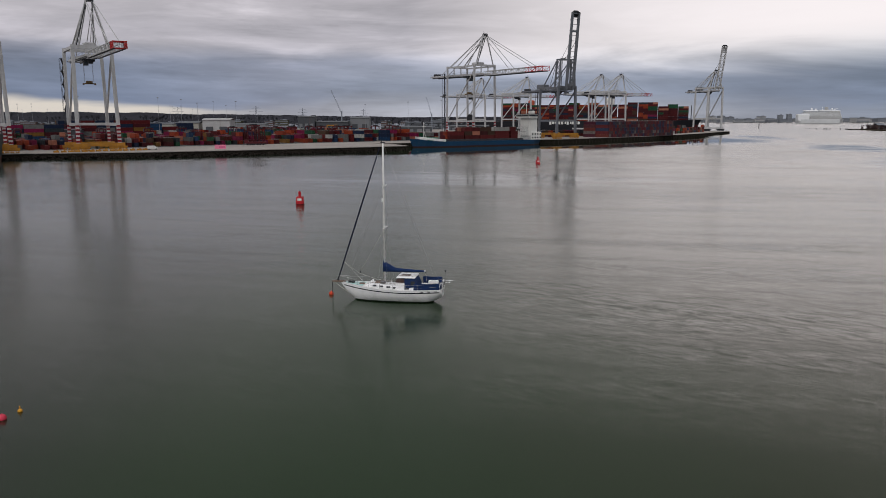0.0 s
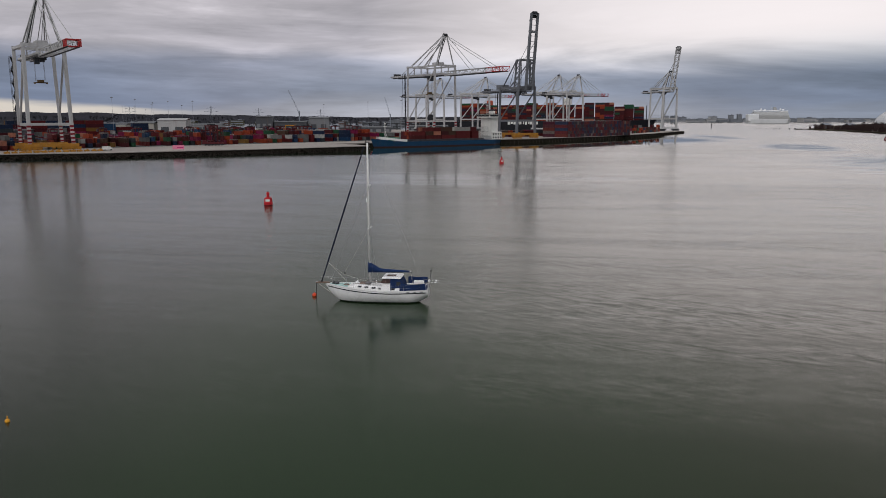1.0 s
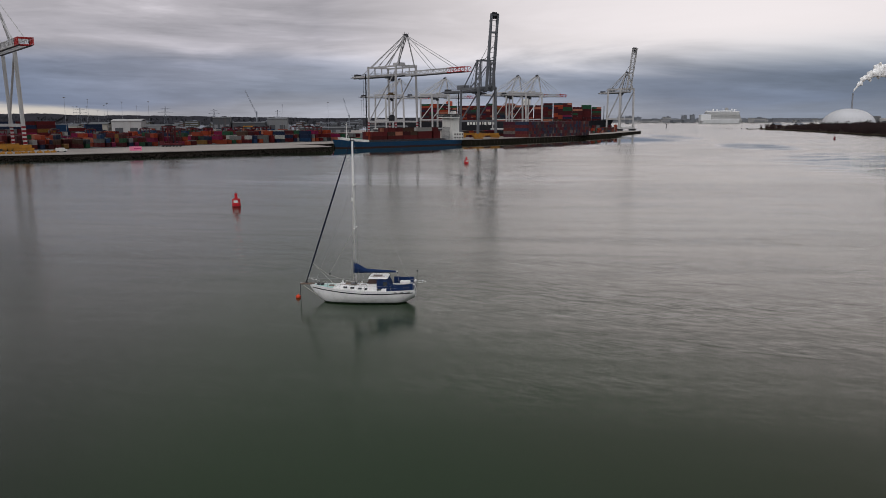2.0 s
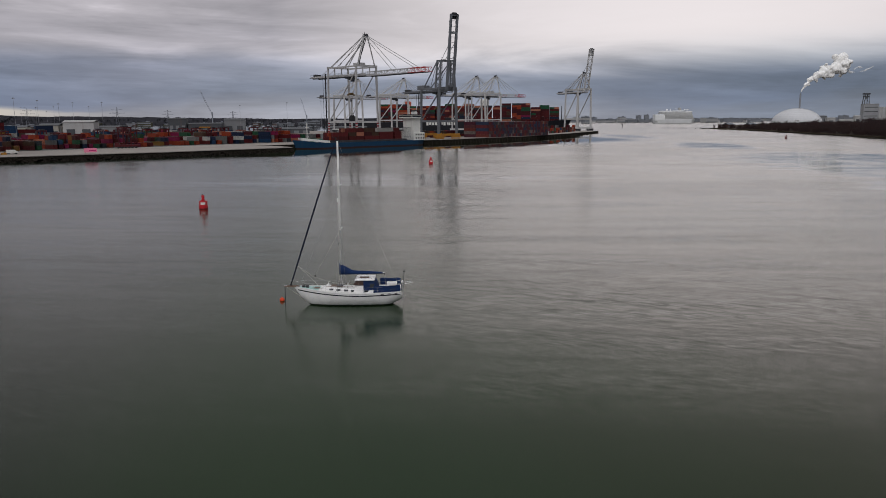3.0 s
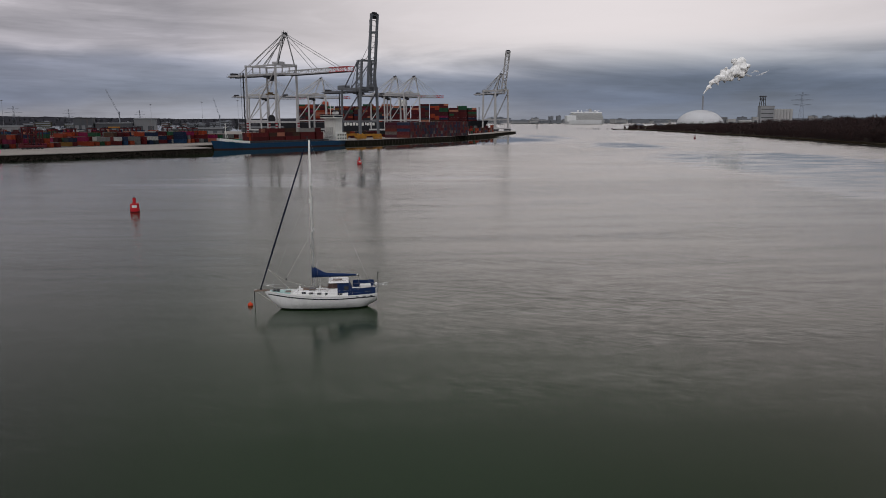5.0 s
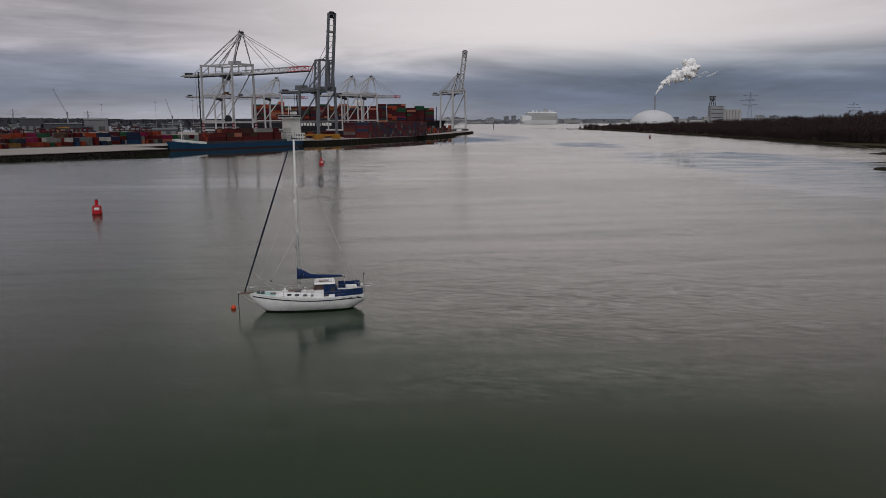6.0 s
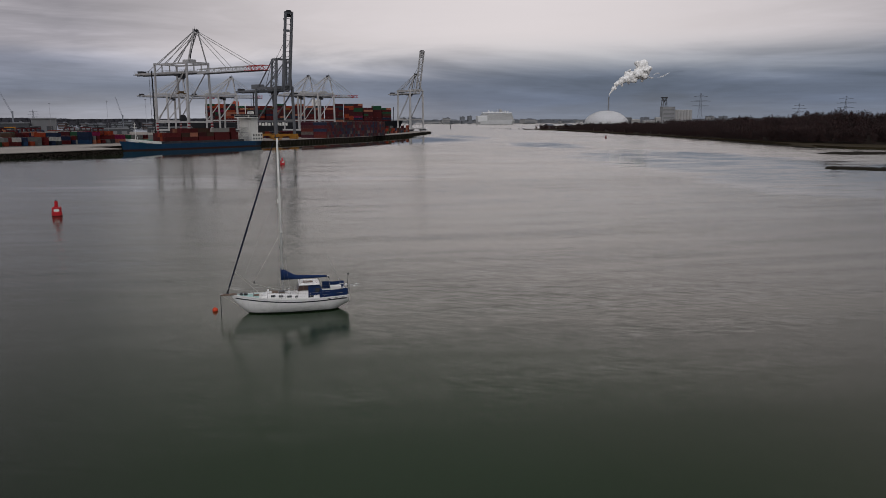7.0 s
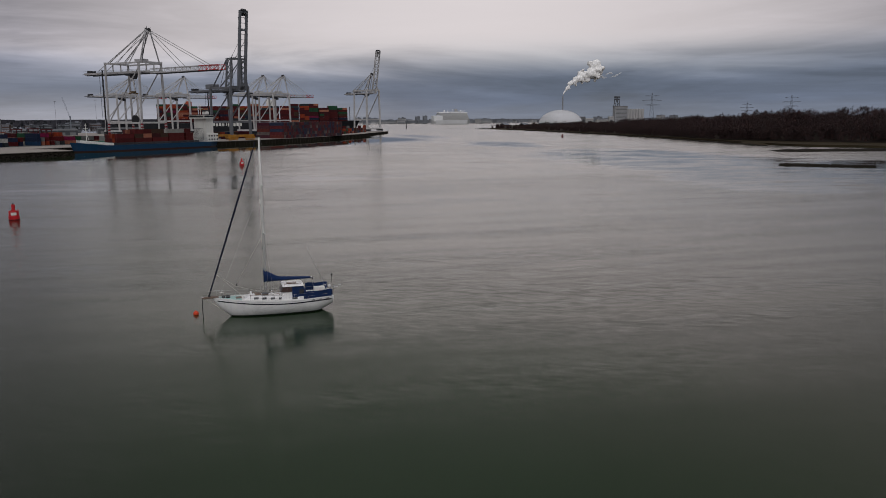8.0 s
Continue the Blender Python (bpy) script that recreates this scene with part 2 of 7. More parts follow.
calm = mmath("MAXIMUM", mmath("MULTIPLY", mmath("MAXIMUM", mmath("MULTIPLY", mmath("MAXIMUM", slick(226, 262, 76, 150, 64, 0.4, 1.7), slick(168, 180, 58, 58, 27, 0.35, 1.6)), comb), mmath("MAXIMUM", mmath("MAXIMUM", mmath("MULTIPLY", slick(268, 485, 76, 70, 29, 0.4, 1.6), mramp(windrow, 0.40, 0.66, 1.0, 0.7)), slick(262, 178, 84, 62, 42, 0.35)), mmath("MULTIPLY", slick(322, 735, 82, 115, 20, 0.5), 0.8))), 0.76), mmath("MAXIMUM", by_quay, lee))
calm = mmath("MAXIMUM", mmath("MAXIMUM", calm, mmath("MULTIPLY", mmath("MAXIMUM", mmath("MULTIPLY", slick(18, 262, 3, 95, 40, 0.95), 0.72), mmath("MULTIPLY", slick(-6, 80, -8, 26, 18, 0.9), 0.42)), 0.80)), mmath("MULTIPLY", mmath("SUBTRACT", 1.0, patch), 0.22))


def mslope(scale, detail, rough, stretch, turn, size):
    """Random surface slopes of one wave length, as a vector scaled by size."""
    mp, n = mnode("ShaderNodeMapping"), mnode("ShaderNodeTexNoise")
    mp.vector_type = "TEXTURE"
    mp.inputs["Scale"].default_value, mp.inputs["Rotation"].default_value = (1 / stretch[0], 1 / stretch[1], 1), (0, 0, radians(turn))
    mt.links.new(wco.outputs["Position"], mp.inputs[0])
    mt.links.new(mp.outputs[0], n.inputs["Vector"])
    n.inputs["Scale"].default_value, n.inputs["Detail"].default_value, n.inputs["Roughness"].default_value = scale, detail, rough
    sub_, mul = mnode("ShaderNodeVectorMath"), mnode("ShaderNodeVectorMath")
    sub_.operation, mul.operation = "SUBTRACT", "SCALE"
    sub_.inputs[1].default_value = (0.5, 0.5, 0.5)
    mt.links.new(n.outputs["Color"], sub_.inputs[0])
    mt.links.new(sub_.outputs[0], mul.inputs[0])
    if isinstance(size, float):
        mul.inputs["Scale"].default_value = size
    else:
        mt.links.new(size, mul.inputs["Scale"])
    return mul.outputs[0]


def vadd(p, q):
    n = mnode("ShaderNodeVectorMath")
    n.operation = "ADD"
    mt.links.new(p, n.inputs[0])
    mt.links.new(q, n.inputs[1])
    return n.outputs[0]


lanes = mmath("MULTIPLY", lanes, mramp(posx.outputs[0], -25.0, 35.0, 0.40, 1.0))
cats = mmath("MULTIPLY", mramp(mnoise(0.07, 6, 0.65, (0.16, 1.7, 1), -13, 1.3), 0.36, 0.62, 0.52, 1.24), mmath("MULTIPLY", mramp(posx.outputs[1], 450.0, 1200.0, 1.0, 0.8), mramp(posx.outputs[1], 30.0, 130.0, 0.8, 1.0)))
ruffle = mmath("MULTIPLY", mramp(calm, 0.0, 1.0, 1.0, 0.035), cats)
fine = mslope(24.0, 2, 0.6, (0.6, 1.5, 1), -25, mmath("MULTIPLY", ruffle, mramp(posx.outputs[1], 95.0, 170.0, 0.43, 0.26)))
ripples = vadd(mslope(2.4, 1, 0.45, (0.26, 1.1, 1), -40, mmath("MULTIPLY", mmath("MULTIPLY", ruffle, lanes), mramp(posx.outputs[1], 40.0, 85.0, 0.08, 0.17))), mslope(0.85, 2, 0.5, (0.18, 1.3, 1), -38, mmath("MULTIPLY", mmath("MULTIPLY", ruffle, lanes), mmath("MULTIPLY", mramp(posx.outputs[0], -10.0, 40.0, 0.03, 0.075), mramp(posx.outputs[1], 40.0, 85.0, 0.45, 1.0)))))
swell = mslope(0.22, 5, 0.70, (0.22, 1.5, 1), -17, mmath("MULTIPLY", ruffle, mramp(posx.outputs[1], 60.0, 150.0, 0.035, 0.13)))
# wavelet normals lean towards the camera so channel water mirrors brighter sky
sky_lean = mnode("ShaderNodeVectorMath")
sky_lean.operation = "SCALE"
sky_lean.inputs[0].default_value = (-0.6, -0.8, 0.0)
mt.links.new(mmath("MULTIPLY", mmath("MULTIPLY", ruffle, mramp(posx.outputs[1], 105.0, 300.0, 0.0, 1.0)), mmath("MULTIPLY", mramp(posx.outputs[0], -40.0, 120.0, 0.015, 0.058), mramp(windrow, 0.38, 0.60, 0.35, 1.2))), sky_lean.inputs["Scale"])
waves = vadd(vadd(fine, sky_lean.outputs[0]), vadd(ripples, swell))
flat_ = mnode("ShaderNodeVectorMath")
flat_.operation = "MULTIPLY"
flat_.inputs[1].default_value = (1, 1, 0)
mt.links.new(waves, flat_.inputs[0])
upright = mnode("ShaderNodeVectorMath")
upright.operation = "ADD"
upright.inputs[1].default_value = (0, 0, 1)
mt.links.new(flat_.outputs[0], upright.inputs[0])
unit = mnode("ShaderNodeVectorMath")
unit.operation = "NORMALIZE"
mt.links.new(upright.outputs[0], unit.inputs[0])
mt.links.new(unit.outputs[0], wb.inputs["Normal"])
mt.links.new(mramp(calm, 0.0, 1.0, 0.17, 0.01), wb.inputs["Roughness"])
murk = mnode("ShaderNodeMix")
murk.data_type = "RGBA"
mt.links.new(mnoise(0.02, 4, 0.55), murk.inputs[0])
murk.inputs[6].default_value, murk.inputs[7].default_value = (0.010, 0.025, 0.009, 1), (0.016, 0.033, 0.012, 1)
# a greener patch in the near water, darker off its left side
green_patch = mnode("ShaderNodeMix")
green_patch.data_type = "RGBA"
mt.links.new(slick(2, 50, 8, 30, 20, 0.95, 0.8), green_patch.inputs[0])
mt.links.new(murk.outputs[2], green_patch.inputs[6])
green_patch.inputs[7].default_value = (0.015, 0.033, 0.013, 1)
deep = mnode("ShaderNodeMix")
deep.data_type = "RGBA"
mt.links.new(mramp(posx.outputs[0], -14.0, -34.0, 0.0, 0.8), deep.inputs[0])
mt.links.new(green_patch.outputs[2], deep.inputs[6])
deep.inputs[7].default_value = (0.006, 0.011, 0.007, 1)
# browner silt towards the marsh side
silt = mnode("ShaderNodeMix")
silt.data_type = "RGBA"
mt.links.new(mramp(mmath("ADD", posx.outputs[0], mmath("MULTIPLY", mnoise(0.03, 3, 0.5), 30.0)), 8.0, 50.0, 0.0, 1.0), silt.inputs[0])
mt.links.new(deep.outputs[2], silt.inputs[6])
silt.inputs[7].default_value = (0.021, 0.026, 0.012, 1)
mt.links.new(silt.outputs[2], wb.inputs["Base Color"])

m_concrete = material("quay_concrete", (0.33, 0.30, 0.28), 0.85, var=0.22, scale=0.03, fine=18, bump=0.02, spec=0.1)
m_tarmac = material("yard_tarmac", (0.10, 0.10, 0.10), 0.9, var=0.3, scale=0.02, fine=20, spec=0.1)
m_weed = material("tidal_wall", (0.018, 0.015, 0.012), 0.9, var=0.6, scale=0.25, fine=8, bump=0.2, spec=0.1)
m_pile = material("pile_timber", (0.034, 0.029, 0.025), 0.9, var=0.4, scale=0.4, spec=0.1)
m_land = material("winter_land", (0.075, 0.070, 0.050), 0.95, var=0.4, scale=0.006, fine=20, spec=0.1)
m_litter = material("leaf_litter", (0.024, 0.018, 0.015), 0.95, var=0.4, scale=0.05, fine=14, spec=0.05)
m_mud = material("tidal_mud", (0.020, 0.017, 0.014), 0.9, var=0.45, scale=0.03, fine=14, bump=0.1, spec=0.04)
m_reed = material("salt_marsh", (0.044, 0.034, 0.020), 0.95, var=0.45, scale=0.05, fine=16, bump=0.2, spec=0.1)
m_white = material("white_crane_paint", (0.47, 0.47, 0.48), 0.5, var=0.14, scale=0.12, fine=10, streaks=0.25)
m_weathered = material("weathered_white_crane_paint", (0.44, 0.44, 0.455), 0.5, var=0.25, scale=0.12, fine=10, streaks=0.35)
m_grey = material("blue_grey_crane_paint", (0.145, 0.155, 0.175), 0.5, var=0.2, scale=0.12, fine=10, streaks=0.2)
m_dark = material("dark_steel", (0.035, 0.036, 0.042), 0.5, var=0.3, scale=0.3)
m_redp = material("red_paint", (0.42, 0.035, 0.035), 0.5, var=0.2, scale=0.3)
m_yellow = material("yellow_paint", (0.40, 0.185, 0.025), 0.55, var=0.3, scale=0.3, streaks=0.4)
m_wire = material("steel_cable", (0.16, 0.16, 0.17), 0.45, metal=0.5, var=0.2, scale=1)
m_glass = material("dark_window_glass", (0.02, 0.024, 0.03), 0.12, var=0.2, scale=2, spec=0.5)

# ---------------------------------------------------------------- mesh helpers


class Geo:
    """Collects faces of one mesh."""

    def __init__(self):
        self.v, self.f = [], []

    def add(self, verts, faces):
        o = len(self.v)
        self.v += [tuple(p) for p in verts]
        self.f += [tuple(i + o for i in f) for f in faces]
        return self

    def box(self, c, s, rz=0.0):
        """A box by its centre and size, turned rz degrees."""
        ca, sa = math.cos(radians(rz)), math.sin(radians(rz))
        vs = []
        for z in (-1, 1):
            for x, y in ((-1, -1), (1, -1), (1, 1), (-1, 1)):
                px, py = x * s[0] / 2, y * s[1] / 2
                vs.append((c[0] + px * ca - py * sa, c[1] + px * sa + py * ca, c[2] + z * s[2] / 2))
        return self.add(vs, [(3, 2, 1, 0), (4, 5, 6, 7), (0, 1, 5, 4), (1, 2, 6, 5), (2, 3, 7, 6), (3, 0, 4, 7)])

    def cham(self, c, s, b):
        """A box with its upright and upper edges chamfered by b."""
        x, y, z = s[0] / 2, s[1] / 2, s[2] / 2

        def ring(ix, k, h):
            ax, ay = x - ix, y - ix
            return [(c[0] + p, c[1] + q, c[2] + h) for p, q in ((-ax + k, -ay), (ax - k, -ay), (ax, -ay + k), (ax, ay - k), (ax - k, ay), (-ax + k, ay), (-ax, ay - k), (-ax, -ay + k))]
        return self.loft([ring(0, b, -z), ring(0, b, z - b), ring(b * 0.8, b, z)], True, True)

    def beam(self, p, q, w, h=None):
        """A straight bar of a rectangular section from p to q."""
        p, q = Vector(p), Vector(q)
        h = h or w
        d = (q - p).normalized()
        ref = Vector((0, 0, 1)) if abs(d.z) < 0.95 else Vector((0, 1, 0))
        a = d.cross(ref).normalized() * (w / 2)
        b = a.cross(d).normalized() * (h / 2)
        vs = [e + i * a + j * b for e in (p, q) for i, j in ((-1, -1), (1, -1), (1, 1), (-1, 1))]
        return self.add(vs, [(0, 1, 2, 3), (7, 6, 5, 4), (1, 0, 4, 5), (2, 1, 5, 6), (3, 2, 6, 7), (0, 3, 7, 4)])

    def tube(self, p, q, r, n=6, r2=None):
        p, q = Vector(p), Vector(q)
        d = (q - p).normalized()
        ref = Vector((0, 0, 1)) if abs(d.z) < 0.95 else Vector((0, 1, 0))
        a = d.cross(ref).normalized()
        b = a.cross(d).normalized()
        r2 = r if r2 is None else r2
        ring = lambda e, k: [e + (a * math.cos(2 * math.pi * i / n) + b * math.sin(2 * math.pi * i / n)) * k for i in range(n)]
        return self.loft([ring(p, r), ring(q, r2)], True, True)

    def path(self, pts, r, n=6):
        for a, b in zip(pts, pts[1:]):
            self.tube(a, b, r, n)
        return self

    def loft(self, rings, cap0=False, cap1=False, closed=True):
        n = len(rings[0])
        vs = [p for r in rings for p in r]
        fs = []
        for k in range(len(rings) - 1):
            for i in range(n if closed else n - 1):
                j = (i + 1) % n
                fs.append((k * n + i, k * n + j, (k + 1) * n + j, (k + 1) * n + i))
        if cap0:
            fs.append(tuple(reversed(range(n))))
        if cap1:
            fs.append(tuple(range((len(rings) - 1) * n, len(rings) * n)))
        return self.add(vs, fs)

    def lathe(self, profile, n=16, c=(0, 0, 0)):
        """A turned body from (radius, height) pairs."""
        rings = [[(c[0] + r * math.cos(2 * math.pi * i / n), c[1] + r * math.sin(2 * math.pi * i / n), c[2] + z) for i in range(n)] for r, z in profile]
        return self.loft(rings, True, True)

    def ball(self, c, r, n=12, squash=1.0):
        prof = [(max(0.001, r * math.sin(math.pi * k / 8)), -r * squash * math.cos(math.pi * k / 8)) for k in range(9)]
        return self.lathe(prof, n, c)

    def prism(self, poly, z0, z1):
        n = len(poly)
        return self.add([(x, y, z0) for x, y in poly] + [(x, y, z1) for x, y in poly],
                        [tuple(reversed(range(n))), tuple(range(n, 2 * n))] + [(i, (i + 1) % n, n + (i + 1) % n, n + i) for i in range(n)])

    def mesh(self, name, mat, smooth=False):
        me = bpy.data.meshes.new(name)
        me.from_pydata(self.v, [], self.f)
        me.materials.append(mat)
        if smooth:
            me.polygons.foreach_set("use_smooth", [True] * len(me.polygons))
        me.update()
        return me


def part(name, geo, mat, parent, label="", smooth=False):
    """Links a mesh as one part under a thing or under a part."""
    ob = new(name, geo.mesh(name, mat, smooth))
    ob.parent = parent
    return tagged(ob, label)


def thing(name, label, category, m=None, group="", kind=""):
    """An empty at a thing's base, which parents its parts."""
    ob = new(name)
    ob.empty_display_size = 0.5
    if m is not None:
        ob.matrix_basis = m
    return tagged(ob, label, category, group, kind)


def solid(name, geo, mat, label, category, m=None, group="", kind="", smooth=False):
    ob = new(name, geo.mesh(name, mat, smooth))
    if m is not None:
        ob.matrix_basis = m
    return tagged(ob, label, category, group, kind)
# ---------------------------------------------------------------- the setting: water, quay, land
QUAY = 3.0                                   # height of the quay deck over the water
U = Vector((0.818, 0.575, 0))                # along the crane rails
N = Vector((-0.575, 0.818, 0))               # landwards
RAIL = Vector((-173.2, 419.2, QUAY))         # a point of the seaward rail


def yard(s, d, z=0.0):
    """A place s metres along the rails and d metres landwards of them."""
    return RAIL + U * s + N * d + Vector((0, 0, z))


g = Geo()
g.add([(-4900, -1200, 0), (4900, -1200, 0), (4900, 4900, 0), (-4900, 4900, 0)], [(0, 1, 2, 3)])
tagged(new("water", g.mesh("water", m_water)), "calm grey-green harbour water with ruffled patches", "water", "", "structure")

QUAY_EDGE = [(-640, 88), (-205, 393), (-139, 407), (-79, 434), (-11, 476), (-20, 500), (-36, 516), (46, 570), (112, 604), (200, 680), (271, 764),
             (338, 862), (352, 884), (340, 905), (290, 935), (150, 1010), (-100, 1140), (-400, 1400), (-1200, 1700), (-2500, 1400), (-2500, 88)]
g = Geo().prism(QUAY_EDGE, -3, QUAY)
tagged(new("ground", g.mesh("ground", m_concrete)), "pale concrete container terminal ground", "ground", "", "structure")
# dark tidal wall with fender piles along the water's side
wall = thing("quay_wall", "dark weedy quay wall with fender piles", "quay wall", None, "", "structure")
g, gp, gc = Geo(), Geo(), Geo()
for a, b in zip(QUAY_EDGE[:13], QUAY_EDGE[1:13]):
    a, b = Vector((*a, 0)), Vector((*b, 0))
    d = (b - a).normalized()
    o = Vector((d.y, -d.x, 0))
    length = (b - a).length
    g.beam(a + o * 0.25 + Vector((0, 0, 0.4)), b + o * 0.25 + Vector((0, 0, 0.4)), 0.6, 4.4)
    gc.beam(a + o * 0.35 + Vector((0, 0, 2.9)), b + o * 0.35 + Vector((0, 0, 2.9)), 1.0, 0.28)
    k = 2.0
    while k < length and a.x > -40:
        p = a + d * k + o * 0.85
        gp.beam(p + Vector((0, 0, -1.5)), p + Vector((0, 0, 2.3 + 0.25 * math.sin(k * 3.1))), 0.55 + 0.15 * math.sin(k), 0.5)
        k += 4.2
part("wall_face", g, m_weed, wall, "dark weedy wall face")
part("coping", gc, m_concrete, wall, "pale concrete coping")
pp = part("fender_piles", gp, m_pile, wall, "row of dark timber fender piles")
tagged(pp, kind="stuff")
# dark rock armour tumbled along the older stretch of quay
rocks = Geo()
rk = random.Random(14)
for a, b in zip(QUAY_EDGE[:4], QUAY_EDGE[1:5]):
    a = a if a[0] > -300 else (-300, 326.4)
    a, b = Vector((*a, 0)), Vector((*b, 0))
    d = (b - a).normalized()
    o = Vector((d.y, -d.x, 0))
    for k in range(int((b - a).length * 4.5)):
        p = a + d * rk.uniform(0, (b - a).length) + o * rk.uniform(0.4, 3.2)
        z = 1.9 - 0.75 * (p - a).dot(o) + rk.uniform(-0.2, 0.5)
        s = rk.uniform(0.4, 1.0)
        rocks.lathe([(0.3 * s, -0.6 * s), (s * rk.uniform(0.8, 1.1), -0.2 * s), (s * rk.uniform(0.6, 0.9), 0.35 * s), (0.25 * s, 0.6 * s)], 5, (p.x, p.y, z))
tagged(part("rock_armour", rocks, m_weed, wall, "dark weedy boulders at the wall foot"), kind="stuff")

# dark paved stacking yard behind the concrete apron
g = Geo().prism([tuple(yard(s, d))[:2] for s, d in ((-330, 36), (265, 36), (330, 120), (420, 200), (420, 330), (265, 560), (-330, 560))], QUAY - 1, QUAY + 0.03)
tagged(new("pavement", g.mesh("pavement", m_tarmac)), "dark worn tarmac of the stacking yard", "pavement", "", "structure")

# far land behind the terminal, and low wooded hills
def strip_land(name, label, pts, width, height, mat, seed):
    """A long low ridge that follows pts, with an uneven crest."""
    gg, rings = Geo(), []
    rnd = random.Random(seed)
    n = 900
    for i in range(n + 1):
        f = i / n * (len(pts) - 1)
        k = min(int(f), len(pts) - 2)
        a, b = Vector(pts[k]), Vector(pts[k + 1])
        p = a.lerp(b, f - k)
        d = (b - a).normalized()
        o = Vector((-d.y, d.x, 0))
        hgt = p.z * (0.9 + 0.2 * noise.noise(Vector((i * 0.017, seed, 0)))) + height * (noise.noise(Vector((i * 0.08, seed, 3))) + 0.45 * noise.noise(Vector((i * 0.31, seed, 5))) + 0.3 * noise.noise(Vector((i * 0.77, seed, 9))))
        base = Vector((p.x, p.y, 0))
        rings.append([base - o * width + Vector((0, 0, -1)), base - o * width * 0.6 + Vector((0, 0, hgt * 0.35)), base - o * width * 0.2 + Vector((0, 0, hgt * 0.85)),
                      base + Vector((0, 0, hgt)), base + o * width + Vector((0, 0, hgt * 0.9)), base + o * width * 1.5 + Vector((0, 0, -1))])
    gg.loft(rings, False, False, closed=False)
    return tagged(new(name, gg.mesh(name, mat, True)), label, "hill", "", "structure")


m_hill = material("wooded_hill", (0.031, 0.031, 0.040), 0.95, var=0.5, scale=0.012, fine=9, bump=3.0, spec=0.05)
# the far shore's colour is paled and blued to hold the haze
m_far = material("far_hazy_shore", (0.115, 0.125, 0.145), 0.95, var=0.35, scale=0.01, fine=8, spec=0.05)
strip_land("hill_1", "low dark wooded ridge on the skyline", [(-2600, 2300, 44), (-1500, 2900, 48), (-960, 3000, 40), (-500, 3000, 30), (-100, 3050, 22), (500, 3300, 18), (1100, 3500, 16)], 500, 4, m_hill, 3)
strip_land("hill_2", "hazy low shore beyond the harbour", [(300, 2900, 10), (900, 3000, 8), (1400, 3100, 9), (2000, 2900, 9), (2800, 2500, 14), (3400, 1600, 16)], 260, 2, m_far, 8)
# ---------------------------------------------------------------- ship-to-shore cranes


m_band = material("maroon_band_paint", (0.20, 0.012, 0.022), 0.5, var=0.2, scale=0.3)
m_rusty = material("rusty_yellow_steel", (0.13, 0.085, 0.04), 0.7, var=0.4, scale=0.5)


def lattice(gg, p, q, w, h, bays, r):
    """A box truss from p to q: four chords, posts and diagonals."""
    p, q = Vector(p), Vector(q)
    d = (q - p).normalized()
    side = Vector((1, 0, 0))
    upv = side.cross(d).normalized()
    if upv.z < 0 and abs(d.z) < 0.7:
        upv = -upv
    at = lambda f, i, j: p.lerp(q, f) + side * (i * w / 2) + upv * (j * h / 2)
    for i in (-1, 1):
        for j in (-1, 1):
            gg.beam(at(0, i, j), at(1, i, j), r * 1.5)
    for k in range(bays + 1):
        f = k / bays
        for i in (-1, 1):
            gg.beam(at(f, i, -1), at(f, i, 1), r)
            if k < bays:
                a, b = (1, -1) if k % 2 else (-1, 1)
                gg.beam(at(f, i, a), at(f + 1 / bays, i, b), r)
        gg.beam(at(f, -1, 1), at(f, 1, 1), r)
        gg.beam(at(f, -1, -1), at(f, 1, -1), r)
        if k < bays:
            gg.beam(at(f, -1, 1), at(f + 1 / bays, 1, 1), r * 0.5)


